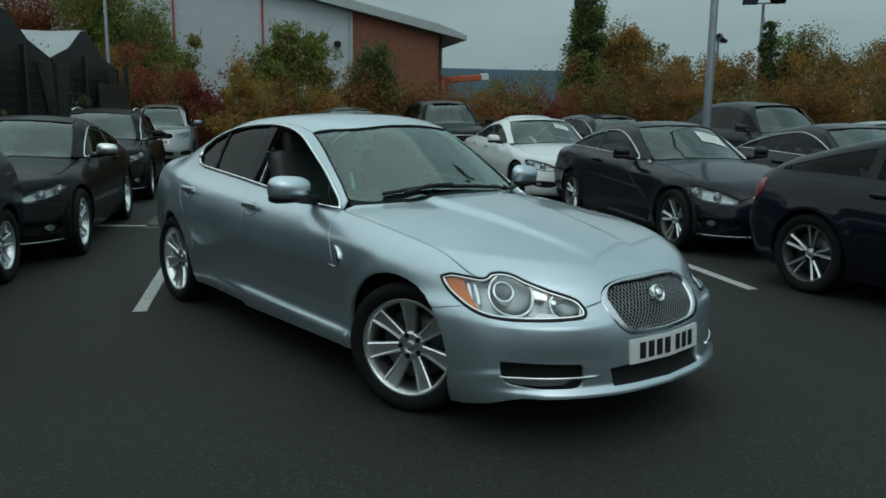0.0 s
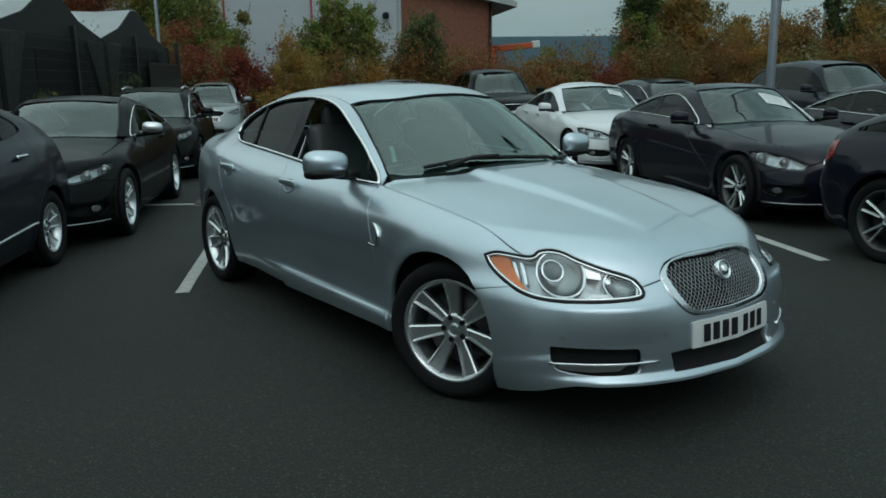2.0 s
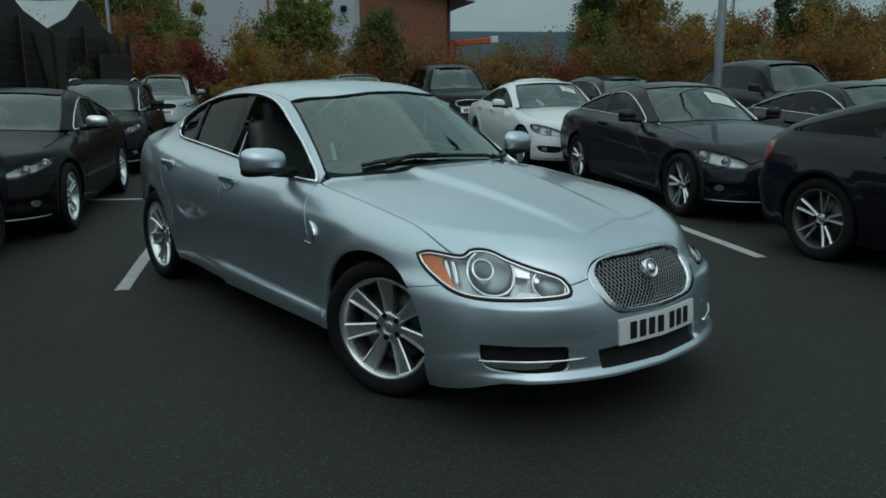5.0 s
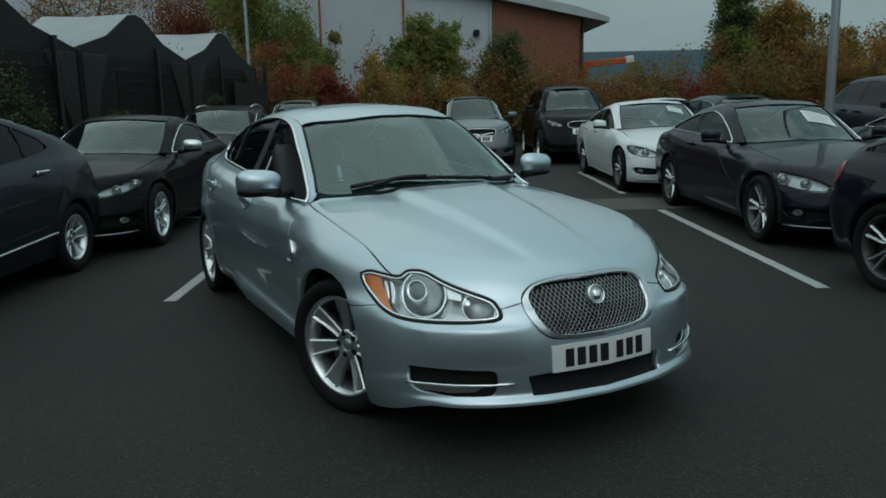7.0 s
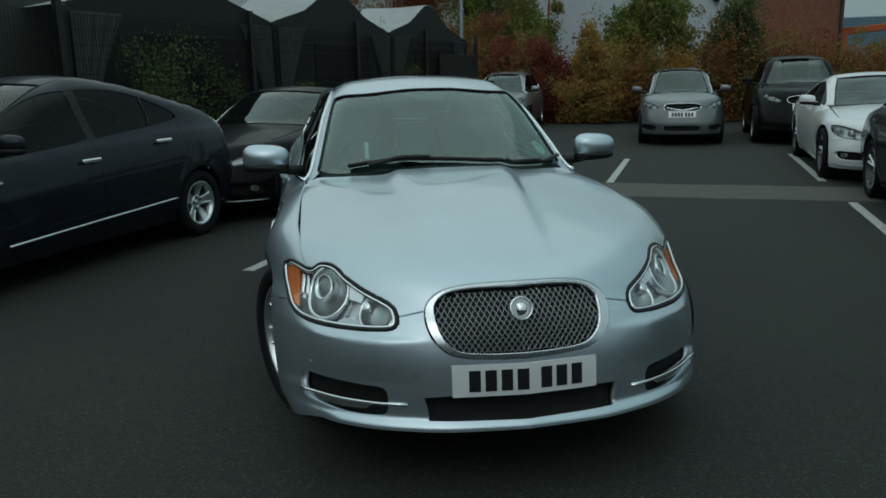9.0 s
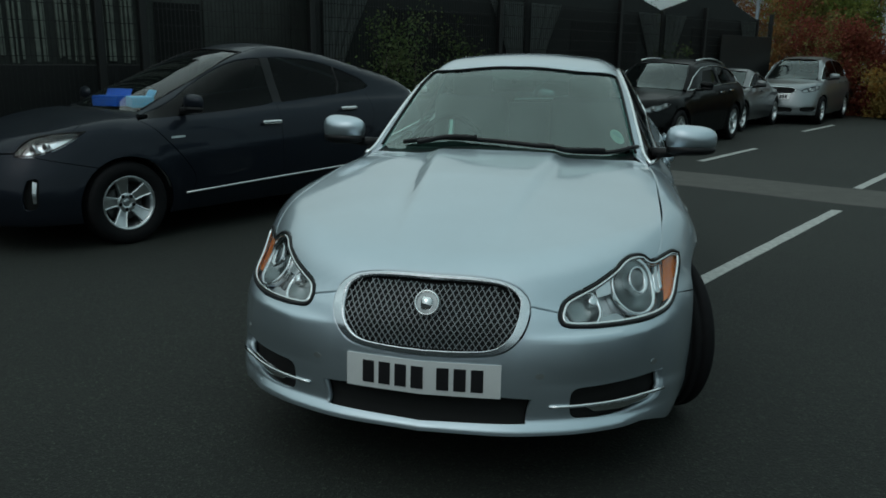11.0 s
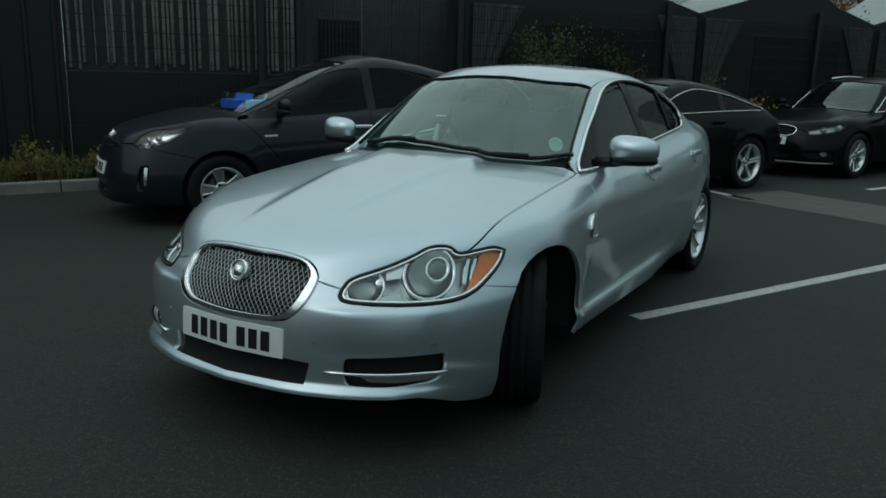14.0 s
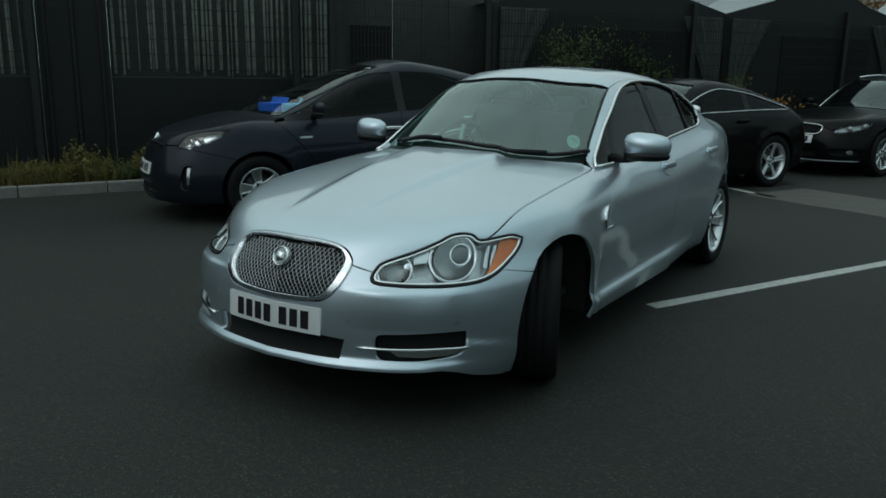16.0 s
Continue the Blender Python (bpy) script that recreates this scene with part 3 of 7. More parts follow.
def wheel_parts(parent, m, r, width, style, rim_mat=None):
    """A wheel about its own x axis; the outer face looks along +x."""
    rim_mat = rim_mat or alloy
    key = (r, width, style["label"], style["spokes"])
    rr, w = r - style["tyre"], width / 2
    hub_x = w * style.get("dish", 0.62)
    inner, outer_r = style.get("hub", 0.07), r - style["tyre"] - 0.014
    if key not in WHEELS:
        made = {}
        seg = 72 if style.get("fine") else 40
        bm = bmesh.new()
        for prof in ([(w * 0.98, rr), (w * 1.0, rr - 0.006), (w * 0.93, rr - 0.016), (w * 0.5, rr - 0.03), (-w * 0.6, rr - 0.045), (-w * 0.95, rr - 0.012)],):
            me = lathe(prof, seg)
            bm.from_mesh(me)
            bpy.data.meshes.remove(me)
        bmesh.ops.recalc_face_normals(bm, faces=bm.faces)
        made["wheel"] = bpy.data.meshes.new("wheel")
        bm.to_mesh(made["wheel"])
        bm.free()
        made["wheel"].polygons.foreach_set("use_smooth", [True] * len(made["wheel"].polygons))
        made["hub"] = lathe([(hub_x - 0.03, inner), (hub_x - 0.004, inner), (hub_x + 0.004, inner - 0.008), (hub_x + 0.001, 0.034), (hub_x - 0.004, 0.030), (hub_x - 0.004, 0.0)], 28)
        bm = bmesh.new()
        rows = []
        wi, wo = style["w_in"], style["w_out"]
        for q in range(7):
            t = q / 6
            rows.append((inner * 0.8 + (outer_r - inner * 0.8) * t, hub_x + (w * 0.88 - hub_x) * t ** 1.6, (wi + (wo - wi) * t ** 1.3) / 2))
        vs = []
        for rad, x, half in rows:
            e, sc = min(0.007, half * 0.4), style.get("scoop", 0.004)
            for off, dx in ((-half, -0.03), (-half, -0.003), (-half + e, 0.002), (-half + 2 * e, -sc), (half - 2 * e, -sc), (half - e, 0.002), (half, -0.003), (half, -0.03)):
                vs.append(bm.verts.new((x + dx, rad, off)))
        for q in range(6):
            for i in range(7):
                bm.faces.new((vs[q * 8 + i], vs[q * 8 + i + 1], vs[q * 8 + 8 + i + 1], vs[q * 8 + 8 + i]))
        bmesh.ops.recalc_face_normals(bm, faces=bm.faces)
        made["spoke"] = bpy.data.meshes.new("spoke")
        bm.to_mesh(made["spoke"])
        bm.free()
        # tyre: rounded shoulders, grooves
        t = [(w * 0.80, rr - 0.004), (w * 1.0, rr + 0.004), (w * 1.13, rr + style["tyre"] * 0.45), (w * 1.10, r - 0.022), (w * 0.98, r - 0.008), (w * 0.86, r - 0.002)]
        tread = []
        for gx in (0.55, 0.18, -0.18, -0.55):
            tread += [(w * (gx + 0.06), r), (w * (gx + 0.055), r - 0.007), (w * (gx - 0.055), r - 0.007), (w * (gx - 0.06), r)]
        made["tyre"] = lathe(t + tread + [(-x, q) for x, q in t[::-1]], seg)
        made["disc"] = lathe([(hub_x - 0.06, 0.05), (hub_x - 0.055, rr * 0.72), (hub_x - 0.08, rr * 0.72)], 32)
        made["back"] = lathe([(-w * 0.55, 0.02), (-w * 0.55, rr - 0.03)], 24)
        made["cap"] = lathe([(hub_x - 0.004, 0.029), (hub_x + 0.005, 0.027), (hub_x + 0.008, 0.015), (hub_x + 0.008, 0.0)], 20)
        made["nut"] = lathe([(hub_x - 0.02, 0.0145), (hub_x + 0.006, 0.0145), (hub_x + 0.008, 0.010), (hub_x + 0.005, 0.006), (hub_x + 0.005, 0.0)], 8)
        for me, mat in (("wheel", style.get("barrel", rim_mat)), ("hub", rim_mat), ("spoke", rim_mat), ("tyre", rubber), ("disc", dark_alloy), ("back", void_black), ("cap", lamp_grey), ("nut", trim_black)):
            made[me].materials.append(mat)
        WHEELS[key] = made
    made = WHEELS[key]
    wheel = part("wheel", made["wheel"], None, parent, style.get("label", ""), at=m)
    for name, me in (("tyre", "tyre"), ("wheel_hub", "hub"), ("brake_disc", "disc"), ("wheel_back", "back"), ("centre_cap", "cap")):
        part(name, made[me], None, wheel)
    n, twin = style["spokes"], style.get("twin", 0.0)
    for k in range(n):
        a0 = 360.0 * (k + 0.15) / n
        for side in ((-1, 1) if twin else (0,)):
            part("spoke", made["spoke"], None, wheel, at=pose(0, 0, 0, a0 + side * math.degrees(twin / 0.16), 0, 0))
    for k in range(style.get("nuts", 0)):
        a = 2 * math.pi * (k + 0.4) / style["nuts"]
        part("wheel_nut", made["nut"], None, wheel, at=Matrix.Translation((0, 0.055 * math.cos(a), 0.055 * math.sin(a))))
    return wheel


def half_well(r, x0, x1, n=20):
    """The upper part of a wheel arch's lining: open below."""
    verts, faces = [], []
    for i in range(n + 1):
        a = radians(-14 + 208 * i / n)
        verts += [(x0, r * math.cos(a), r * math.sin(a)), (x1, r * math.cos(a), r * math.sin(a)), (x1, 0, 0.02)]
    for i in range(n):
        k = 3 * i
        faces += [(k, k + 3, k + 4, k + 1), (k + 1, k + 4, k + 5, k + 2)]
    return mesh_of(verts, faces)


def mirror_shell(size=(0.115, 0.06, 0.075)):
    """A door mirror's housing: a rounded shell, flat at the glass."""
    bm = bmesh.new()
    bmesh.ops.create_uvsphere(bm, u_segments=24, v_segments=14, radius=1.0)
    for v in bm.verts:
        x, y, z = v.co
        k = (abs(x) ** 3 + abs(z) ** 3) ** (1 / 3) if abs(x) + abs(z) > 1e-6 else 1
        r = math.hypot(x, z)
        s = r / k if k > 1e-6 else 1
        x, z = x * min(s, 1.22), z * min(s, 1.22)
        y = y if y < 0 else y * 0.25
        z = z * (1 - 0.12 * x)
        v.co = (x * size[0], y * size[1], z * size[2])
    for f in bm.faces:
        f.smooth = True
    return bm


def build_car(root, shape, s, body_mat, cell=0.06, gap=0.003, glass_mat=None):
    """The body panels, glass, lamps and wheels of a car under root, from outlines s."""
    glass_mat = glass_mat or dark_glass
    low, ra = s.get("low", 0.22), s.get("arch_r", 0.365)
    ax_f, ax_r = shape.axles
    wz = shape.wheel

    def top3(pts):
        return shape.to_body("top", pts)

    def wrap3(pts):
        return shape.to_body("wrap", deg(pts))

    def front3(pts):
        return shape.to_body("front", pts)
    lamp_top, lamp_low = smooth_line(s["lamp_top"], 4), smooth_line(s["lamp_low"], 4)
    grille = smooth_line(s["grille"], 4)             # half, top centre to bottom centre, x and z
    shut = s.get("shut", 0.645)                      # height of the bonnet's shut line beside the grille
    g3 = front3(grille)
    i_shut = int(np.argmin(np.abs(grille[:, 1] - shut) + (grille[:, 0] < 0.05)))
    lamp3_top, lamp3_low = wrap3(lamp_top), wrap3(lamp_low)
    hood_edge = smooth_line(s["hood_edge"], 5)
    h3 = top3(hood_edge)
    k_lamp = int(np.argmin(np.linalg.norm(lamp3_top - h3[0], axis=1)))
    join = shape.to_body("front", np.linspace((g3[i_shut][0], g3[i_shut][2]), (lamp3_top[0][0], lamp3_top[0][2]), 5))
    # bonnet
    half = np.vstack([g3[:i_shut + 1], join[1:-1], lamp3_top[:k_lamp + 1], h3[1:], top3(s["hood_rear"])])
    if s.get("hood_level"):
        half = np.vstack([front3(s["hood_front"]), h3, top3(s["hood_rear"])])
    hood = panel(shape, "top", shrunk(mirrored(shape.to_chart("top", half)), gap), cell, 0.0, 0.02)
    hood_ob = part("bonnet", hood, body_mat, root)
    # front bumper
    low_f = s.get("low_front", low)
    a_front = arch(ax_f, wz, ra, low)
    if low_f < low:                                  # the forward edge of the arch drops straight to a lower foot
        up = a_front[(a_front[:, 0] < ax_f) & (a_front[:, 1] > wz)]
        reach = ra * 1.035
        fore = np.array([(ax_f - reach * (ax_f - q[0]) / ra, q[1]) for q in up])
        a_front = np.vstack([[(ax_f - reach + 0.012 * t, wz - (wz - low_f) * t) for t in np.linspace(1, 0.08, 8)], fore, a_front[a_front[:, 0] >= ax_f]])
    seam_z = s.get("wing_seam", 0.60)
    k_arch = int(np.argmin(np.abs(a_front[:, 1] - seam_z) + 10 * (a_front[:, 0] > ax_f)))
    arch3 = shape.to_body("left", a_front)
    corner = lamp3_low[np.argmin(np.abs(lamp3_low[:, 2] - (seam_z + 0.015)) + 10 * (np.arange(len(lamp3_low)) > len(lamp3_low) * 0.6))]
    k_corner = int(np.argmin(np.linalg.norm(lamp3_low - corner, axis=1)))
    tail_low = [np.array(shape.to_body("front", [(x, s.get("lip", 0.245))])[0]) for x in np.linspace(0, 0.55, 7)]
    th = np.linspace(np.arctan2(tail_low[-1][0], WRAP - tail_low[-1][1]), np.arctan2(arch3[0][0], WRAP - arch3[0][1]), 9)
    low_line = np.vstack([tail_low[:-1], shape.to_body("wrap", [(a, float(np.interp(math.degrees(a), (30, 33, 36, 40), (s.get("lip", 0.245), s.get("lip", 0.245) * 0.65 + low_f * 0.35, low_f + 0.03, low_f))) if low_f < low
                                                          else s.get("lip", 0.245) + (low - s.get("lip", 0.245)) * i / 8) for i, a in enumerate(th)])])
    half = np.vstack([low_line, arch3[1:k_arch + 1], lamp3_low[k_corner:], join[::-1][1:], g3[i_shut + 1:]])
    outer = mirrored(shape.to_chart("wrap", half))
    holes = []
    for hole in s.get("holes", ()):
        q = smooth_line(deg(hole), 3, True)
        holes += [q, q * (-1, 1)]
    if "low_grille" in s:
        holes.append(mirrored(shape.to_chart("wrap", front3(s["low_grille"]))))
    bumper = part("front_bumper", panel(shape, "wrap", with_holes(shrunk(outer, gap), holes), s.get("bumper_cell", cell), 0.0, 0.035), body_mat, root)
    # black sheets set behind grille and intakes stand for the shade inside
    part("grille_shade", panel(shape, "front", mirrored(grille), cell * 1.5, -0.05, 0), void_black, bumper)
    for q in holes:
        part("intake_shade", panel(shape, "wrap", q, cell * 1.5, -0.045, 0), void_black, bumper)
    # sides
    door = smooth_line(s["door_front"], 5)           # y and z, top to sill
    d3 = shape.to_body("left", door)
    b_line, r_line = smooth_line(s["b_line"], 4), smooth_line(s["rear_line"], 5)
    dlo_top, dlo_low = smooth_line(s["dlo_top"], 5), smooth_line(s["dlo_low"], 3)
    a_rear = arch(ax_r, wz, ra, low)
    ws_low, ws_side, ws_top = smooth_line(s["ws_low"], 4), np.asarray(s["ws_side"], float), smooth_line(s["ws_top"], 4)
    roof_side, back_side = smooth_line(s["roof_side"], 4), np.asarray(s["back_side"], float)
    wsd3 = top3(resample(ws_side, 0.08))
    upper = np.vstack([wsd3, top3(roof_side)[1:], top3(resample(back_side, 0.1))[1:], top3(resample(s["deck_side"], 0.1))[1:]])
    tail_y = shape.tail - s.get("tail_cut", 0.22)
    tail_line = np.array([(tail_y, z) for z in np.linspace(upper[-1][2] - 0.02, 0.26, 8)])
    i_sill = low + s.get("sill_up", 0.0)
    for sign, flip in ((1, False), (-1, True)):
        # wing: lamp corner, lamp's outer edge, bonnet edge, door edge, sill, arch
        wing3 = np.vstack([lamp3_low[:k_corner + 1][::-1], lamp3_top[k_lamp:][::-1], h3[1:], d3, arch3[k_arch:][::-1]])
        part("front_wing", panel(shape, "wrap", shrunk(shape.to_chart("wrap", wing3), gap), cell, 0.0, 0.02, flip), body_mat, root)
        # doors
        doors = [("front_door", np.vstack([door, [(b_line[-1][0], i_sill)], b_line[::-1], dlo_low[(dlo_low[:, 0] < b_line[0][0])]]))]
        if s.get("four", True):
            doors.append(("rear_door", np.vstack([b_line, [(r_line[-1][0], i_sill)], r_line[::-1], dlo_low[(dlo_low[:, 0] > b_line[0][0])]])))
        made = []
        for name, poly in doors:
            made.append(part(name, panel(shape, "left", shrunk(poly, gap), s.get("door_cell", cell), 0.0, 0.02, flip), body_mat, root))
        for ob, hy in zip(made, s["handles"]):
            hp = shape.to_body("left", [(hy[0], hy[1])])[0]
            hn = shape.normal(hp[None])[0]
            bmh = bmesh.new()
            box(bmh, 0.030, 0.20, 0.036, pose(0, 0, 0), 0.012, 3)
            c = hp + hn * 0.024
            part("door_handle", bmh, s.get("handle_mat", body_mat), ob, at=Matrix.Translation((c[0] * sign, c[1], c[2])))
            cup = np.stack([hy[0] + 0.075 * np.cos(np.linspace(0, 6.28, 18)[:-1]), hy[1] - 0.012 + 0.038 * np.sin(np.linspace(0, 6.28, 18)[:-1])], 1)
            part("handle_cup", panel(shape, "left", cup, 0.05, 0.0015, 0, flip), s.get("cup_mat", body_mat), ob)
            if s.get("cup_rim"):
                part("cup_rim", strip(shape, "left", cup, 0.0045, 0.001, True, flip), body_mat, ob)
        # frame of the side: pillar, rail, rear quarter
        rl = r_line if s.get("four", True) else b_line
        frame_poly = np.vstack([shape.to_chart("left", upper), tail_line, arch(ax_r, wz, ra, low, False), [(rl[-1][0], low)], rl[::-1],
                                dlo_low[dlo_low[:, 0] > rl[0][0]][::-1], dlo_top[::-1], d3[:1, 1:]])
        part("side_frame", panel(shape, "left", shrunk(frame_poly, gap * 0.5), cell, 0.0, 0.02, flip), body_mat, root)
        # glass of the side, and its bright trim
        ring = np.vstack([dlo_top, dlo_low])
        bp = s.get("pillar", (b_line[0][0] + 0.02, 0.05))
        panes = [("door_window", np.array(cut(ring.tolist(), 0, bp[0] - bp[1], -1))), ("rear_window", np.array(cut(ring.tolist(), 0, bp[0] + bp[1], 1)))]
        if s.get("open_window") == sign:
            panes = panes[1:]
        for name, poly in panes:
            if len(poly) > 2:
                part(name, panel(shape, "left", poly, cell * 2.5, -0.008, 0, flip), glass_mat, root)
        post = np.array(cut(cut(ring.tolist(), 0, bp[0] - bp[1], 1), 0, bp[0] + bp[1], -1))
        if len(post) > 2:
            part("door_pillar", panel(shape, "left", post, cell, -0.004, 0, flip), trim_black, root)
        if s.get("bright", True):
            part("window_trim", strip(shape, "left", ring if s.get("bright") != "top" else dlo_top, s.get("trim_r", 0.008), s.get("trim_lift", 0.001), s.get("bright") != "top", flip), chrome, root, "polished bright window surround")
        # lamp
        outline = np.vstack([lamp_top, lamp_low[1:-1]])
        q = deg(outline)
        bowl = part("headlight", panel(shape, "wrap", shrunk(q, 0.004), cell, -s.get("lamp_depth", 0.055), 0, flip), s.get("lamp_mat", lamp_grey), root, "clear headlight unit with bright inner bowls")
        part("lamp_cover", panel(shape, "wrap", shrunk(q, 0.002), cell, -0.001, 0.02, flip), lamp_glass, bowl)
        if s.get("lamp_edge", True):
            part("lamp_gasket", strip(shape, "wrap", shrunk(q, 0.004), s.get("gasket_r", 0.006), -0.001, True, flip), trim_black, bowl)
        for a, z, r, kind in s.get("bulbs", ()):
            p = shape.to_body("wrap", deg([(a, z)]))[0]
            c = (p[0] * sign, p[1] + 0.012, p[2])
            aim = Matrix.Translation(c) @ pose(0, 0, 0, 0, 0, -90 + s.get("bulb_turn", 10) * sign)
            part("lamp_bowl", lathe([(-0.012, r), (0.003, r * 0.97), (0.0, r * 0.88), (-0.03, r * 0.6), (-0.045, r * 0.3), (-0.05, 0)], 32), reflector, bowl, at=aim)
            part("lamp_lens", lathe([(-0.03, r * 0.56), (0.006, r * 0.54), (0.004, r * 0.46), (0.010, r * 0.3), (0.014, 0)], 28), kind, bowl, at=aim)
        if "amber" in s:
            part("indicator", panel(shape, "wrap", deg(s["amber"]), cell, -0.012, 0.01, flip), amber, bowl, "amber indicator lens")
        if s.get("quarter"):
            part("window_bar", strip(shape, "left", resample(s["quarter"], 0.05), 0.010, -0.004, False, flip), trim_black, root)
        # wheels
        for y, turn in ((ax_f, s.get("steer", 0.0)), (ax_r, 0.0)):
            base = pose(sign * (s["track"]), y, wz, 0, 0, turn) @ pose(0, 0, 0, 0, 0, 0 if sign > 0 else 180) @ pose(0, 0, 0, s.get("spin", 20) + 19 * (y - ax_f), 0, 0)
            wheel_parts(root, base, wz, s.get("tyre_w", 0.235), s["wheel"], s.get("rim_mat"))
            well = half_well(ra + 0.012, 0.11, -0.42)
            part("wheel_arch_liner", well, void_black, root, at=pose(sign * (shape.wide(y) - 0.17), y, wz, 0, 0, 0 if sign > 0 else 180))
        # door mirror
        mx, my, mz = s["mirror"]
        sx, sy, sz = s.get("mirror_size", (0.115, 0.065, 0.075))
        shell = part("door_mirror", mirror_shell((sx, sy, sz)), s.get("mirror_mat", body_mat), root, s.get("mirror_label", ""), at=pose(mx * sign, my, mz, 0, 0, 8 * sign))
        part("mirror_foot", tube([(sign * -0.02, 0.01, -sz * 0.75), (sign * -0.10, 0.03, -sz * 1.05), (sign * -(sx + 0.07), 0.02, -sz * 1.1)], [0.03, 0.026, 0.03], 10), trim_black, shell)
        part("mirror_base", mirror_shell((sx * 0.97, sy * 1.0, sz * 0.46)), trim_black, shell, at=pose(0, 0, -sz * 0.74))
    # roof, screens, boot
    ws = np.vstack([ws_low, resample(ws_side, 0.08)[1:], ws_top[1:]])
    part("windscreen", panel(shape, "top", mirrored(ws[:, :2]), cell * 3.2, -0.004, 0), s.get("screen_mat", parked_screen), root)
    part("screen_seal", strip(shape, "top", np.vstack([resample(ws_side, 0.08), ws_top[1:]]), 0.007, 0.0), trim_black, root)
    part("screen_seal", strip(shape, "top", np.vstack([resample(ws_side, 0.08), ws_top[1:]]), 0.007, 0.0, mirror=True), trim_black, root)
    cowl = mirrored(np.vstack([np.asarray(s["hood_rear"], float)[::-1] + (0, -0.03), ws_low[::-1] + (0, 0.03)]))
    part("cowl", panel(shape, "top", cowl, cell, -0.02, 0), trim_black, root)
    back_top = smooth_line(s["back_top"], 4)         # corner to centre
    roof = np.vstack([ws_top[::-1], roof_side[1:], back_top[1:]])
    part("roof", panel(shape, "top", shrunk(mirrored(roof), 0.0015), cell, 0.0, 0.01), body_mat, root)
    back_low = smooth_line(s["back_low"], 4)         # corner to centre
    back = np.vstack([back_top[::-1], resample(back_side, 0.1)[1:], back_low[1:]])
    part("rear_screen", panel(shape, "top", mirrored(back), cell * 2.5, -0.004, 0), dark_glass, root)
    deck = np.vstack([back_low[::-1], np.asarray(s["deck_side"], float)[1:], [(s["deck_side"][-1][0] - 0.05, tail_y + 0.1), (0, tail_y + 0.14)]])
    part("boot_lid", panel(shape, "top", mirrored(deck), cell, 0.0, 0.01), body_mat, root)
    rz = upper[-1][2] - 0.01
    rear = mirrored([(0, rz + 0.02), (s["deck_side"][-1][0], rz), (s["deck_side"][-1][0] + 0.12, rz - 0.12), (0.80, 0.5), (0.78, 0.27), (0, 0.25)])
    part("rear_bumper", panel(shape, "rear", rear, cell * 1.5, 0.0, 0.01), body_mat, root)
    # floor pan and dark inner shell
    w0 = float(shape.wide(2.2))
    pan = boxes((2 * w0 - 0.34, shape.tail - 1.0, 0.10, pose(0, shape.tail / 2 + 0.1, low + 0.06)),
                (2 * w0 - 0.75, 0.8, 0.34, pose(0, ax_f - 0.05, low + 0.24)),
                (2 * w0 - 0.75, 0.9, 0.40, pose(0, ax_r + 0.05, low + 0.28)),
                (2 * w0 - 0.16, ax_r - ax_f - 0.85, 0.16, pose(0, (ax_r + ax_f) / 2, low + 0.10)))
    part("underbody", pan, void_black, root)
    inner = mirrored(np.vstack([[(0, 0.30)], [(0.45, 0.42)], hood_edge[2:] - (0.02, 0), np.asarray(s["hood_rear"], float)[1:]]))
    part("engine_bay", panel(shape, "top", inner, cell * 2, -0.03, 0), void_black, root)
    return hood_ob, bumper


def number_plate(parent, shape, z, width=0.52, height=0.111, chart="front", back=plate_white, lift=0.008, bars=7):
    """A plate with plain dark bars in place of its characters."""
    lo, hi = z - height / 2, z + height / 2
    w = width / 2
    outline = [(-w, lo), (w, lo), (w, hi), (-w, hi)]
    plate = part("number_plate", panel(shape, chart, resample(outline, 0.05, True), 0.04, lift, 0.01), back, parent, "number plate with plain dark bars")
    step = width * 0.80 / 7.4
    x = -width * 0.40
    for k in range(bars):
        if k == 4:
            x += step * 0.5
        b = [(x + 0.006, z - height * 0.34), (x + step - 0.010, z - height * 0.34), (x + step - 0.010, z + height * 0.34), (x + 0.006, z + height * 0.34)]
        part("plate_bar", panel(shape, chart, resample(b, 0.03, True), 0.04, lift + 0.0015, 0), plate_black, plate)
        x += step
    return plate

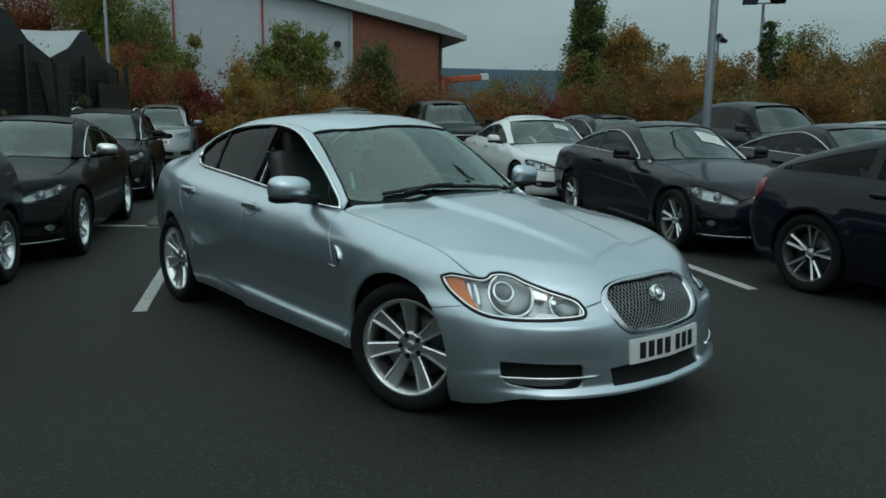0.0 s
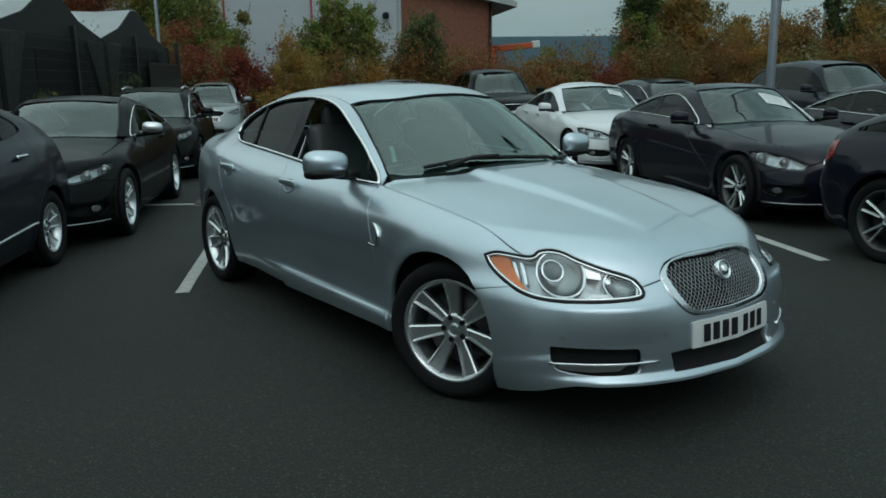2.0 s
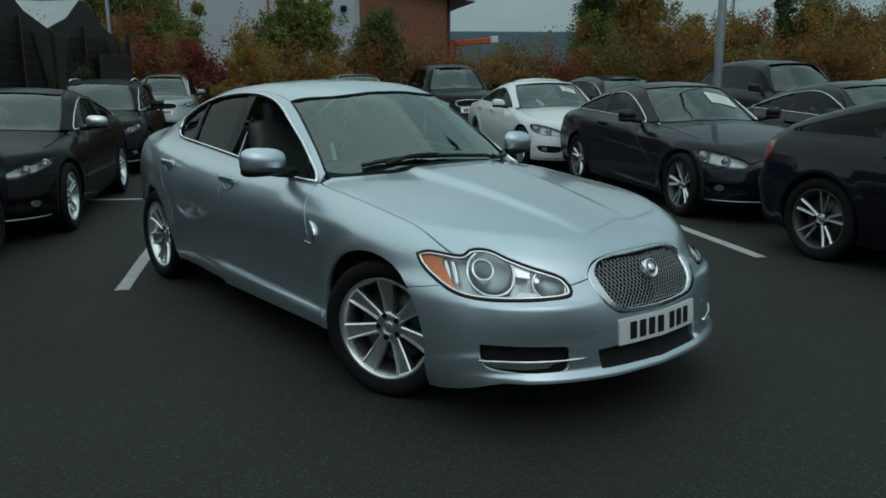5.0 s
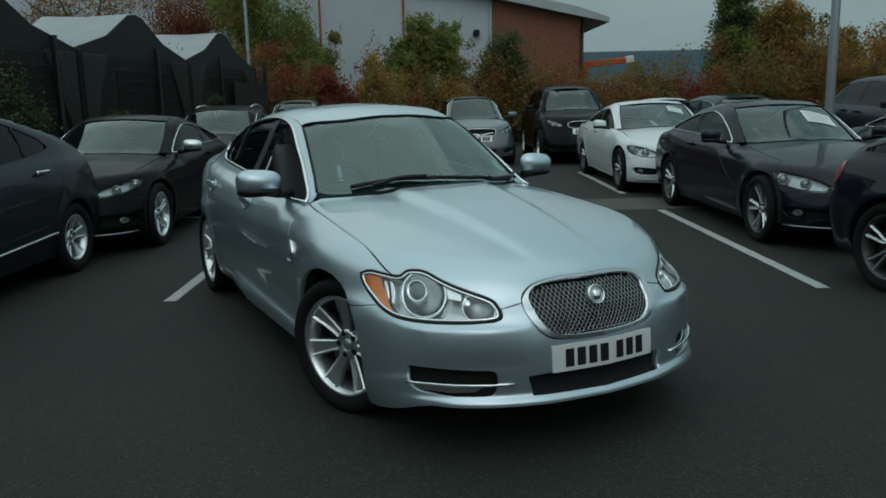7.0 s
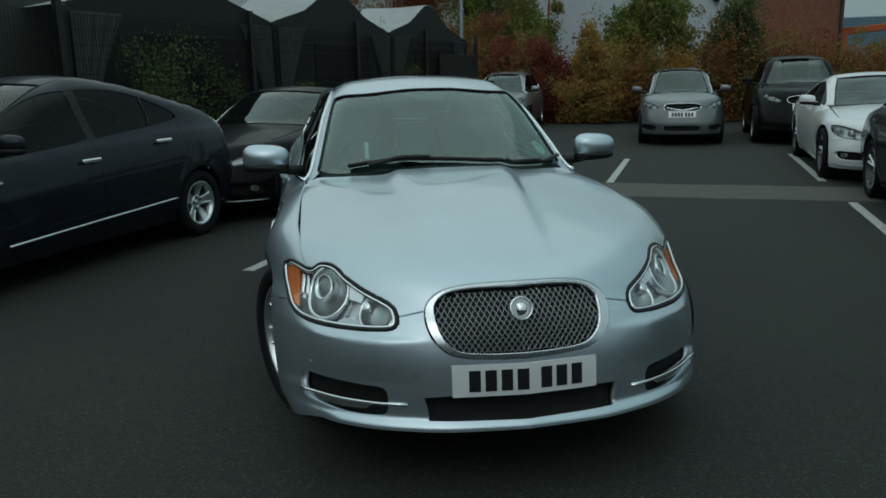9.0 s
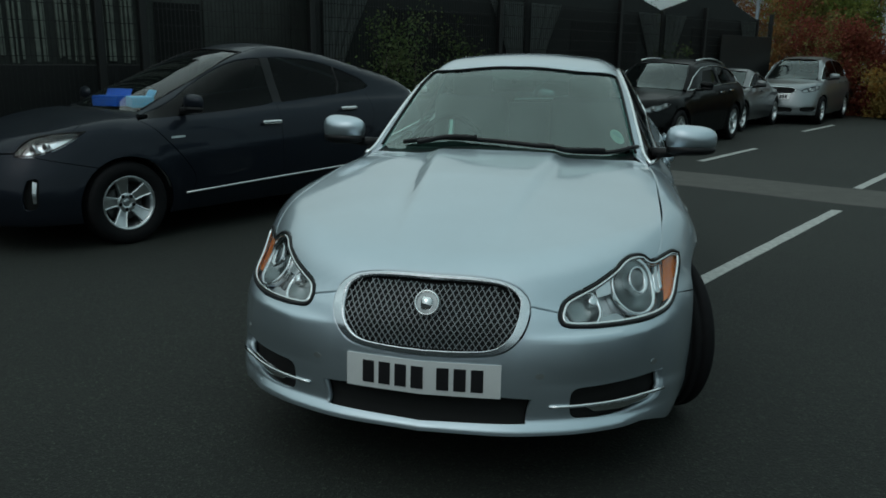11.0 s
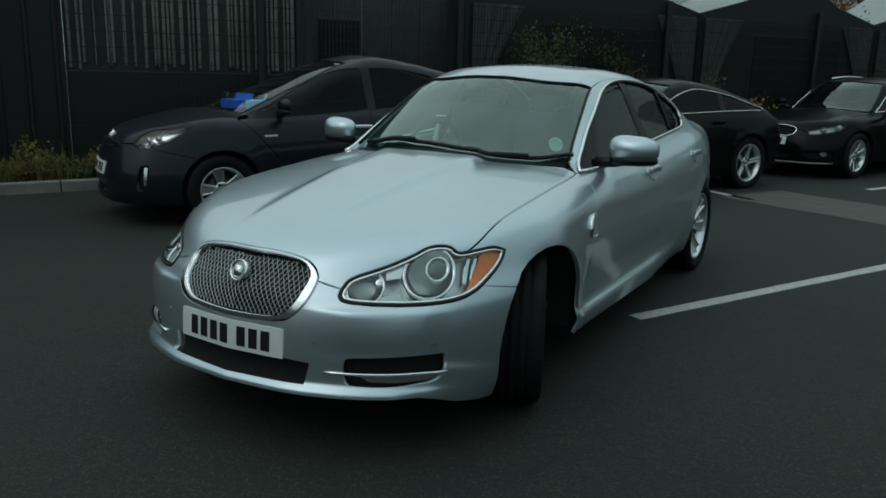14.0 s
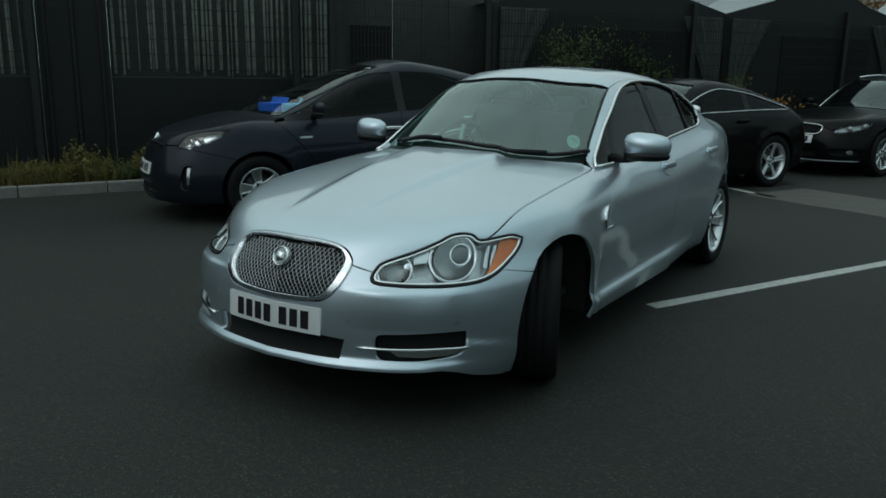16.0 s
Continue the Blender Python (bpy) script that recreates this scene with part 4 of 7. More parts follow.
# ---- the silver saloon ----
SEVEN = dict(spokes=7, fine=True, tyre=0.083, w_in=0.050, w_out=0.090, hub=0.072, dish=0.55, nuts=5, scoop=0.010, label="bright seven-spoke alloy wheel")
saloon_lines = dict(
    lamp_top=[(17.2, 0.625), (18.5, 0.660), (23.4, 0.700), (27.0, 0.733), (29.3, 0.757), (31.6, 0.765), (33.8, 0.758), (35.3, 0.737), (38.5, 0.742), (42.0, 0.747), (44.6, 0.730)],
    lamp_low=[(44.6, 0.730), (43.6, 0.690), (41.2, 0.645), (37.0, 0.594), (32.3, 0.575), (24.0, 0.575), (18.5, 0.582), (17.2, 0.600), (17.2, 0.625)],
    grille=[(0, 0.728), (0.15, 0.725), (0.26, 0.710), (0.318, 0.675), (0.337, 0.632), (0.325, 0.575), (0.287, 0.525), (0.23, 0.498), (0.12, 0.487), (0, 0.485)],
    shut=0.640, wing_seam=0.60, lip=0.238, low=0.215, low_front=0.158, arch_r=0.374,
    hood_edge=[(0.745, 0.515), (0.760, 0.640), (0.757, 1.0), (0.747, 1.40), (0.722, 1.64)],
    hood_rear=[(0.66, 1.63), (0.55, 1.535), (0.40, 1.44), (0.2, 1.385), (0.0, 1.37)],
    door_front=[(1.67, 0.925), (1.60, 0.85), (1.53, 0.76), (1.45, 0.60), (1.40, 0.45), (1.34, 0.32), (1.30, 0.235)],
    b_line=[(2.76, 1.003), (2.66, 0.88), (2.62, 0.76), (2.605, 0.5), (2.60, 0.235)],
    rear_line=[(3.63, 1.075), (3.70, 0.985), (3.69, 0.88), (3.58, 0.75), (3.45, 0.60), (3.40, 0.42), (3.38, 0.235)],
    dlo_top=[(1.67, 0.925), (1.80, 1.015), (2.0, 1.137), (2.33, 1.297), (2.58, 1.355), (2.87, 1.370), (3.22, 1.345), (3.50, 1.278), (3.665, 1.185), (3.675, 1.110)],
    dlo_low=[(3.675, 1.110), (3.58, 1.062), (3.30, 1.040), (2.76, 1.003), (2.35, 0.973), (1.90, 0.940), (1.67, 0.925)],
    ws_low=[(0, 1.41), (0.30, 1.45), (0.55, 1.58), (0.66, 1.70)],
    ws_side=[(0.66, 1.70), (0.635, 1.80), (0.535, 2.29)],
    ws_top=[(0.535, 2.29), (0.44, 2.17), (0.28, 2.09), (0, 2.06)],
    roof_side=[(0.535, 2.29), (0.515, 2.6), (0.515, 3.0), (0.53, 3.45)],
    back_top=[(0.53, 3.45), (0.40, 3.40), (0.2, 3.37), (0, 3.36)],
    back_side=[(0.53, 3.45), (0.57, 3.85), (0.60, 4.10)],
    back_low=[(0.60, 4.10), (0.45, 4.25), (0.2, 4.32), (0, 4.33)],
    deck_side=[(0.60, 4.10), (0.64, 4.20), (0.58, 4.48)],
    handles=[(2.52, 0.865), (3.50, 0.890)],
    holes=[[(18.4, 0.340), (19.0, 0.384), (22.0, 0.391), (27.0, 0.396), (32.6, 0.398), (33.0, 0.392), (33.0, 0.345), (32.2, 0.306), (30.2, 0.287), (26.0, 0.281), (21.0, 0.281), (18.8, 0.289)]],
    low_grille=[(0, 0.368), (0.20, 0.368), (0.362, 0.356), (0.350, 0.310), (0.345, 0.274), (0, 0.270)],
    bulbs=[], lamp_mat=lamp_shell, lamp_depth=0.058, gasket_r=0.0065,
    amber=[(43.9, 0.722), (41.2, 0.733), (39.4, 0.722), (38.9, 0.690), (37.6, 0.645), (36.3, 0.612), (38.2, 0.618), (41.0, 0.655), (43.0, 0.692)],
    mirror=(0.935, 1.885, 1.040), mirror_size=(0.128, 0.080, 0.070), track=0.755, steer=24.0, tyre_w=0.225, wheel=SEVEN, spin=82.3,
    open_window=-1, screen_mat=screen_glass, handle_mat=silver_paint, trim_r=0.0115, trim_lift=0.006, quarter=[(3.35, 1.050), (3.38, 1.15), (3.385, 1.30)], pillar=(2.80, 0.055), bulb_turn=14, tail_cut=0.22, cup_rim=True, door_cell=0.016, bumper_cell=0.0125)
hero = thing("silver_saloon", pose(0, 0, 0, 0, 0, 0.4), "pale silver-blue metallic saloon car with front wheels turned, driver's window open", "car")
hero_bonnet, hero_bumper = build_car(hero, saloon, saloon_lines, silver_paint, 0.023, 0.003, dark_glass)
number_plate(hero_bumper, saloon, 0.416)

# ---- the other cars ----
FIVE = dict(spokes=5, tyre=0.095, w_in=0.05, w_out=0.062, hub=0.07, dish=0.6, nuts=5, scoop=0.004, label="silver five-spoke alloy wheel")
TWIN = dict(spokes=5, tyre=0.09, w_in=0.026, w_out=0.030, twin=0.030, hub=0.06, dish=0.6, nuts=5, scoop=0.002, barrel=dark_alloy, label="silver twin-spoke alloy wheel")
DARK_TWIN = dict(TWIN, w_in=0.018, w_out=0.022, hub=0.045, label="dark alloy wheel with slim silver twin spokes")
MANY = dict(spokes=9, tyre=0.10, w_in=0.022, w_out=0.034, hub=0.07, dish=0.6, nuts=5, scoop=0.002, label="silver many-spoke alloy wheel")
PLAIN = dict(spokes=5, tyre=0.108, w_in=0.066, w_out=0.115, hub=0.075, dish=0.55, nuts=5, scoop=0.004, label="silver broad five-spoke wheel")


def car_kind(length=4.6, width=1.8, height=1.42, axle=0.85, base=2.75, wheel=0.325, nose_z=0.70, cowl=(1.45, 0.93), top=(2.2, 1.36), end=(3.2, 1.36),
             back=(4.1, 1.05), deck_z=0.98, bluff=0.0, sweep=0.45, belt_rise=0.07, four=True, clearance=0.20, wheel_style=FIVE, **more):
    """Shape and outlines of a car from its main sizes."""
    k = width / 1.82
    hw = width / 2
    bz = cowl[1] - 0.03                                  # beltline at the front
    sh = Shape(
        deck=spline((0.0, nose_z - 0.05), (0.12, nose_z), (0.4, nose_z + (cowl[1] - nose_z) * 0.42), (cowl[0], cowl[1]), (2.2, cowl[1]), (back[0], deck_z), (max(length - 0.15, back[0] + 0.05), deck_z - 0.02), (length + 0.1, deck_z - 0.05)),
        crown=spline((0.1, 0.02), (0.5, 0.07), (1.2, 0.10), (length, 0.07)),
        wide=spline((0.0, hw - 0.07), (0.6, hw - 0.02), (axle + 0.1, hw), (length * 0.5, hw - 0.005), (axle + base, hw), (length, hw - 0.08)),
        inset=spline((0.12, 0.075), (0.25, 0.03), (0.42, 0.004), (bz - 0.35, 0.0), (bz - 0.2, 0.022), (bz - 0.09, 0.06), (bz, 0.125), (bz + 0.1, 0.18), (height - 0.1, 0.18 + (height - 0.2 - bz) * 0.52), (height + 0.05, 0.20 + (height - bz) * 0.62)),
        belt=spline((1.4, 0.0), (length * 0.75, belt_rise)),
        nose=spline((0.0, 0.0), (0.3 * k, 0.02), (0.5 * k, 0.08), (0.66 * k, 0.18), (0.78 * k, 0.33), (0.87 * k, 0.55), (0.95 * k, 0.9)),
        lean=spline((0.15, 0.06), (0.24, 0.01), (0.40, 0.0), (0.52, 0.02), (0.68, 0.07 - bluff), (0.8, 0.12 - bluff), (0.95, 0.2 - bluff), (1.1, 0.32)),
        roof=spline((cowl[0] - 0.5, cowl[1] - 0.32), (cowl[0], cowl[1]), ((cowl[0] + top[0]) / 2, (cowl[1] + top[1]) / 2 + 0.015), (top[0], top[1]), ((top[0] + end[0]) / 2, height), (end[0], end[1]),
                    ((end[0] + back[0]) / 2, (end[1] + back[1]) / 2 + 0.03), (back[0], back[1]), (back[0] + 0.3, back[1] - (0.28 if back[0] < length - 0.35 else 0.5))),
        sweep=spline((cowl[0], sweep), (top[0] + 0.1, sweep), ((top[0] + end[0]) / 2, 0.0), (back[0], -0.2)),
        roof_crown=0.13, tail=length, axles=(axle, axle + base), wheel=wheel, round_top=0.09, flare=0.012)
    xs = hw - 0.20 - (height - 0.12 - bz) * 0.52          # roof edge
    xb = hw - 0.27                                        # screen foot

    def edge(y):
        return float(sh.roof(y - float(sh.sweep(y)) * xs * xs)) - 0.13 * xs * xs - 0.085
    y0 = cowl[0] + sweep * xb * xb + 0.05
    ys = [y for y in np.arange(y0, length - 0.25, 0.02) if edge(y) > bz + 0.03 + float(sh.belt(y))]
    y_end = min(more.get("dlo_end", 99), ys[-1])
    line = np.linspace(ys[0], y_end, 9)
    dlo_top = [(y, min(edge(y), height - 0.10)) for y in line]
    zl = [bz + 0.012 + float(sh.belt(y)) for y in line]
    if dlo_top[-1][1] - zl[-1] > 0.05:
        dlo_top = dlo_top[:-1] + [(y_end - 0.03, dlo_top[-1][1]), (y_end, dlo_top[-1][1] - 0.06)]
    dlo_low = [(y_end, zl[-1])] + [(y, z) for y, z in zip(line[-2:0:-2], zl[-2:0:-2])] + [(ys[0] - 0.06, bz + 0.005)]
    dlo_top = [(ys[0] - 0.06, bz + 0.005)] + dlo_top
    dlo_top, dlo_low = more.get("dlo_top", dlo_top), more.get("dlo_low", dlo_low)
    ym = more.get("b_y", (ys[0] + y_end) / 2 + 0.12)
    zb = bz + 0.012 + float(sh.belt(ym))
    yr = axle + base - wheel - 0.10
    x_t = xs - 0.03
    yt = top[0] + sweep * x_t * x_t
    ye = end[0] - 0.1 * x_t
    tz = nose_z
    lines = dict(
        lamp_top=more.get("lamp_top", [(20, tz - 0.09), (24, tz - 0.045), (31, tz - 0.01), (38, tz + 0.012), (43, tz + 0.01)]),
        lamp_low=more.get("lamp_low", [(43, tz + 0.01), (41, tz - 0.04), (36, tz - 0.08), (28, tz - 0.115), (22, tz - 0.125), (20, tz - 0.09)]),
        grille=more.get("grille", [(0, tz - 0.01), (0.2, tz - 0.015), (0.33, tz - 0.04), (0.35, tz - 0.10), (0.30, tz - 0.15), (0.15, tz - 0.16), (0, tz - 0.16)]),
        shut=more.get("shut", tz - 0.06), wing_seam=tz - 0.16, lip=clearance + 0.01, low=clearance + 0.01, arch_r=wheel + 0.04,
        hood_edge=[(more.get("hood_x", 0.70) * k, 0.62), (0.72 * k, 0.9), (0.71 * k, 1.2), (xb + 0.03, y0 - 0.06)],
        hood_rear=[(xb - 0.03, y0 - 0.08), (xb * 0.7, cowl[0] + sweep * (xb * 0.7) ** 2 - 0.07), (xb * 0.35, cowl[0] - 0.03), (0, cowl[0] - 0.06)],
        door_front=[tuple(dlo_top[0]), (ys[0] - 0.10, bz - 0.15), (axle + wheel + 0.24, 0.5), (axle + wheel + 0.20, 0.32), (axle + wheel + 0.18, clearance + 0.01)],
        b_line=[(ym, zb), (ym - 0.02, zb - 0.2), (ym - 0.03, 0.5), (ym - 0.03, clearance + 0.01)],
        rear_line=[(min(dlo_low[0][0] - 0.05, yr + 0.30), bz + 0.012 + float(sh.belt(y_end)) - 0.01), (yr + 0.28, bz - 0.12), (yr + 0.10, 0.58), (yr + 0.02, 0.4), (yr, clearance + 0.01)],
        dlo_top=dlo_top, dlo_low=dlo_low,
        ws_low=[(0, cowl[0] + 0.0), (xb * 0.5, cowl[0] + sweep * (xb * 0.5) ** 2 + 0.01), (xb * 0.85, cowl[0] + sweep * (xb * 0.85) ** 2 + 0.03), (xb - 0.03, y0)],
        ws_side=[(xb - 0.03, y0), (xb * 0.45 + x_t * 0.55, y0 * 0.45 + yt * 0.55), (x_t, yt)],
        ws_top=[(x_t, yt), (x_t * 0.7, top[0] + sweep * (x_t * 0.7) ** 2), (x_t * 0.35, top[0] + sweep * (x_t * 0.35) ** 2), (0, top[0])],
        roof_side=[(x_t, yt), (x_t - 0.005, (yt * 2 + ye) / 3), (x_t - 0.005, (yt + 2 * ye) / 3), (x_t, ye)],
        back_top=[(x_t, ye), (x_t * 0.6, ye - 0.04), (0, ye - 0.06)],
        back_side=[(x_t, ye), (x_t + 0.03, (ye + back[0]) / 2), (x_t + 0.05, back[0] - 0.06)],
        back_low=[(x_t + 0.05, back[0] - 0.06), (x_t * 0.6, back[0] - 0.01), (0, back[0])],
        deck_side=[(x_t + 0.05, back[0] - 0.06), (x_t + 0.07, min(back[0] + 0.03, length - 0.34)), (x_t + 0.05, length - 0.30)],
        handles=more.get("handle_at", [(ym - 0.16, zb - 0.13), (yr + 0.20, zb - 0.11)]), four=four,
        bulbs=more.get("bulbs", [(37, tz - 0.035, 0.045, lamp_grey), (28.5, tz - 0.07, 0.042, lamp_grey)]),
        mirror=(hw + 0.05, more.get("mirror_y", y0 + 0.12), bz + 0.09), mirror_size=(0.11, 0.06, 0.065), track=hw - 0.135, tyre_w=0.22, wheel=wheel_style,
        holes=more.get("holes", [[(20, 0.33), (21, 0.40), (34, 0.41), (36, 0.36), (33, 0.31), (24, 0.30)]]),
        low_grille=more.get("low_grille", [(0, 0.40), (0.33, 0.39), (0.36, 0.34), (0.33, 0.29), (0, 0.28)]),
        pillar=(ym + 0.02, 0.045))
    for key in ("bright", "mirror_mat", "mirror_label", "handle_mat", "steer", "rim_mat", "screen_mat", "trim_r", "amber", "lamp_mat", "cup_mat", "quarter"):
        if key in more:
            lines[key] = more[key]
    return sh, lines


def parked(name, nose, rz, label, body_mat, cell=0.07, plate=True, glass_mat=None, **sizes):
    sh, lines = car_kind(**sizes)
    root = thing(name, pose(nose[0], nose[1], 0, 0, 0, rz), label, "car", "parked cars")
    bonnet, bumper = build_car(root, sh, lines, body_mat, cell, 0.004, glass_mat)
    if plate:
        number_plate(bumper, sh, sizes.get("plate_z", sizes.get("nose_z", 0.7) - 0.23))
    g = np.asarray(lines["grille"], float)
    for z in np.linspace(g[:, 1].min() + 0.02, g[:, 1].max() - 0.02, 5):
        w = 0.30
        part("grille_bar", strip(sh, "front", [(x, z) for x in np.linspace(-w, w, 7)], 0.006, -0.02), trim_black, bumper)
    part("grille_surround", strip(sh, "front", mirrored(smooth_line(g, 4)), 0.008, -0.002, True), sizes.get("surround", chrome), bumper)
    return root, sh, lines


RZ = -26.4
fastback = dict(length=4.46, width=1.745, height=1.535, axle=0.925, base=2.70, wheel=0.317, nose_z=0.78, cowl=(0.98, 1.0), top=(2.2, 1.475), end=(2.98, 1.495), back=(4.28, 1.16),
                deck_z=1.03, sweep=0.5, belt_rise=0.10, screen_mat=clear_screen, bright=False, wheel_style=PLAIN, handle_mat=chrome, clearance=0.19, mirror_label="dark door mirror",
                lamp_top=[(23.2, 0.72), (24.6, 0.795), (28, 0.838), (33, 0.856), (38, 0.866), (42.3, 0.870)], lamp_low=[(42.3, 0.870), (38, 0.795), (33.5, 0.737), (28, 0.703), (23.8, 0.697), (23.2, 0.72)],
                bulbs=[(27.6, 0.748, 0.034, dark_alloy), (31.0, 0.765, 0.030, dark_alloy)], lamp_mat=reflector, b_y=2.40,
                grille=[(0, 0.735), (0.20, 0.731), (0.36, 0.716), (0.385, 0.703), (0.33, 0.692), (0.15, 0.690), (0, 0.690)], shut=0.712, plate_z=0.49, surround=trim_black,
                dlo_top=[(1.10, 0.935), (1.40, 1.048), (1.68, 1.190), (2.10, 1.372), (2.45, 1.408), (2.80, 1.402), (3.12, 1.342), (3.45, 1.222), (3.53, 1.165)],
                dlo_low=[(3.53, 1.165), (3.50, 1.128), (3.15, 1.085), (2.47, 1.027), (1.88, 0.977), (1.40, 0.950), (1.10, 0.935)],
                handle_at=[(2.27, 0.856), (3.17, 0.940)], mirror_y=1.48, quarter=[(3.12, 1.083), (3.17, 1.18), (3.16, 1.325)],
                holes=[[(27.5, 0.34), (28.0, 0.52), (29.4, 0.545), (31.2, 0.54), (31.6, 0.40), (30.4, 0.33)]], low_grille=[(0, 0.36), (0.34, 0.355), (0.42, 0.31), (0.38, 0.265), (0, 0.26)])
prius, prius_shape, prius_lines = parked("hatchback", (-4.26, 2.50), -28.5, "dark grey-blue fastback hybrid hatchback with blue boxes on its dashboard", grey_paint, 0.05, **fastback)
coupe_a = dict(length=4.42, width=1.854, height=1.372, axle=0.85, base=2.66, wheel=0.335, nose_z=0.73, cowl=(1.50, 0.95), top=(2.25, 1.32), end=(3.1, 1.33), back=(4.2, 1.02), deck_z=0.97,
               four=False, b_y=3.05, belt_rise=0.06, wheel_style=FIVE, mirror_mat=alloy, mirror_label="satin silver door mirror", clearance=0.17, trim_r=0.007)
audi, audi_shape, audi_lines = parked("black_coupe", (-2.08, 5.95), -26.5, "glossy black two-door coupe with satin silver mirrors", black_paint, 0.06, **coupe_a)
estate = dict(length=4.6, width=1.82, height=1.45, axle=0.9, base=2.70, wheel=0.33, nose_z=0.76, cowl=(1.4, 0.96), top=(2.1, 1.38), end=(3.9, 1.37), back=(4.45, 1.03), deck_z=1.0,
              dlo_end=4.05, wheel_style=MANY, belt_rise=0.08, handle_mat=chrome)
wagon, wagon_shape, wagon_lines = parked("black_estate", (0.22, 10.42), -23.5, "black estate car with roof rails and many-spoke wheels", black_paint, 0.08, **estate)
roadster = dict(length=3.6, width=1.70, height=1.27, axle=0.75, base=2.40, wheel=0.31, nose_z=0.70, cowl=(1.25, 0.90), top=(1.8, 1.22), end=(2.4, 1.23), back=(3.0, 0.96), deck_z=0.90, four=False, b_y=2.2, wheel_style=FIVE)
parked("small_convertible", (1.80, 14.75), RZ + 3, "small dark grey convertible with a black fabric roof", pewter_paint, 0.09, **roadster)
mpv = dict(length=4.25, width=1.74, height=1.56, axle=0.8, base=2.55, wheel=0.32, nose_z=0.86, cowl=(1.05, 1.03), top=(1.75, 1.48), end=(3.5, 1.50), back=(4.1, 1.15), deck_z=1.05, dlo_end=3.75, sweep=0.4, wheel_style=MANY, clearance=0.21)
parked("silver_mpv", (3.85, 17.5), RZ + 3, "pale silver people carrier parked by the fence", mist_paint, 0.09, **mpv)
mini_mpv = dict(mpv, length=4.1, width=1.695, height=1.53, nose_z=0.84)
hatch, hatch_shape, hatch_lines = parked("small_silver_hatchback", (6.50, 12.30), RZ + 3, "pewter-silver small family hatchback facing the lane", pewter_paint, 0.07, **mini_mpv)
coupe_b = dict(length=4.64, width=1.825, height=1.38, axle=0.78, base=2.81, wheel=0.335, nose_z=0.70, cowl=(1.55, 0.95), top=(2.30, 1.33), end=(3.15, 1.34), back=(4.15, 1.06), deck_z=1.02, wheel_style=TWIN, four=False, b_y=3.0, belt_rise=0.08, clearance=0.17, lamp_mat=lamp_shell,
               lamp_top=[(19, 0.605), (24, 0.662), (31, 0.702), (38, 0.722), (44, 0.718)], lamp_low=[(44, 0.718), (42, 0.650), (37, 0.602), (29, 0.568), (22, 0.562), (19, 0.605)],
               bulbs=[(37, 0.658, 0.050, lamp_grey), (28, 0.628, 0.048, lamp_grey)])
navy, navy_shape, navy_lines = parked("navy_coupe", (4.76, 1.89), -25.5, "very dark navy coupe with a paper notice behind its windscreen", navy_paint, 0.05, **coupe_b)
coupe_c = dict(coupe_b, length=4.9, width=1.89, base=2.87, axle=0.88, four=True, b_y=2.85, wheel_style=TWIN, bright=False)
white, white_shape, white_lines = parked("white_coupe", (6.50, 6.06), RZ, "white four-door coupe in a parking bay", white_paint, 0.07, **coupe_c)
suv = dict(length=4.7, width=1.89, height=1.74, axle=0.88, base=2.80, wheel=0.37, nose_z=0.95, cowl=(1.45, 1.17), top=(2.1, 1.66), end=(3.9, 1.68), back=(4.55, 1.25), deck_z=1.15, dlo_end=4.2, sweep=0.35, clearance=0.28, wheel_style=FIVE, bright=False)
parked("black_suv", (8.6, 11.4), RZ, "black sport utility vehicle facing the lane", black_paint, 0.08, **suv)
coupe_d = dict(coupe_b, length=4.35, height=1.40, base=2.66, axle=0.80)
slate, slate_shape, slate_lines = parked("dark_coupe", (3.50, -2.55), -13.0, "dark slate coupe with a red tail lamp", navy_paint, 0.05, **dict(coupe_d, wheel_style=DARK_TWIN, bright=False))
parked("slate_coupe", (6.5, 0.33), RZ, "dark slate coupe in the next bay", navy_paint, 0.08, **coupe_b)
parked("grey_suv", (11.07, 4.15), RZ, "dark grey sport utility vehicle behind the coupes", grey_paint, 0.09, **suv)
parked("navy_estate", (9.64, 6.96), RZ, "dark blue estate car with a pale roof", navy_paint, 0.09, **estate)
parked("white_saloon", (11.95, 11.6), RZ, "white saloon car farther down the row", white_paint, 0.09, **coupe_c)
parked("silver_saloon_far", (13.3, 2.6), RZ, "silver saloon car in a farther bay", mist_paint, 0.09, **coupe_c)

# ---- fittings of the silver saloon ----
def ring_panel(shape, chart, outer, inner, cell, lift, lip):
    return panel(shape, chart, with_holes(outer, [inner]), cell, lift, lip)


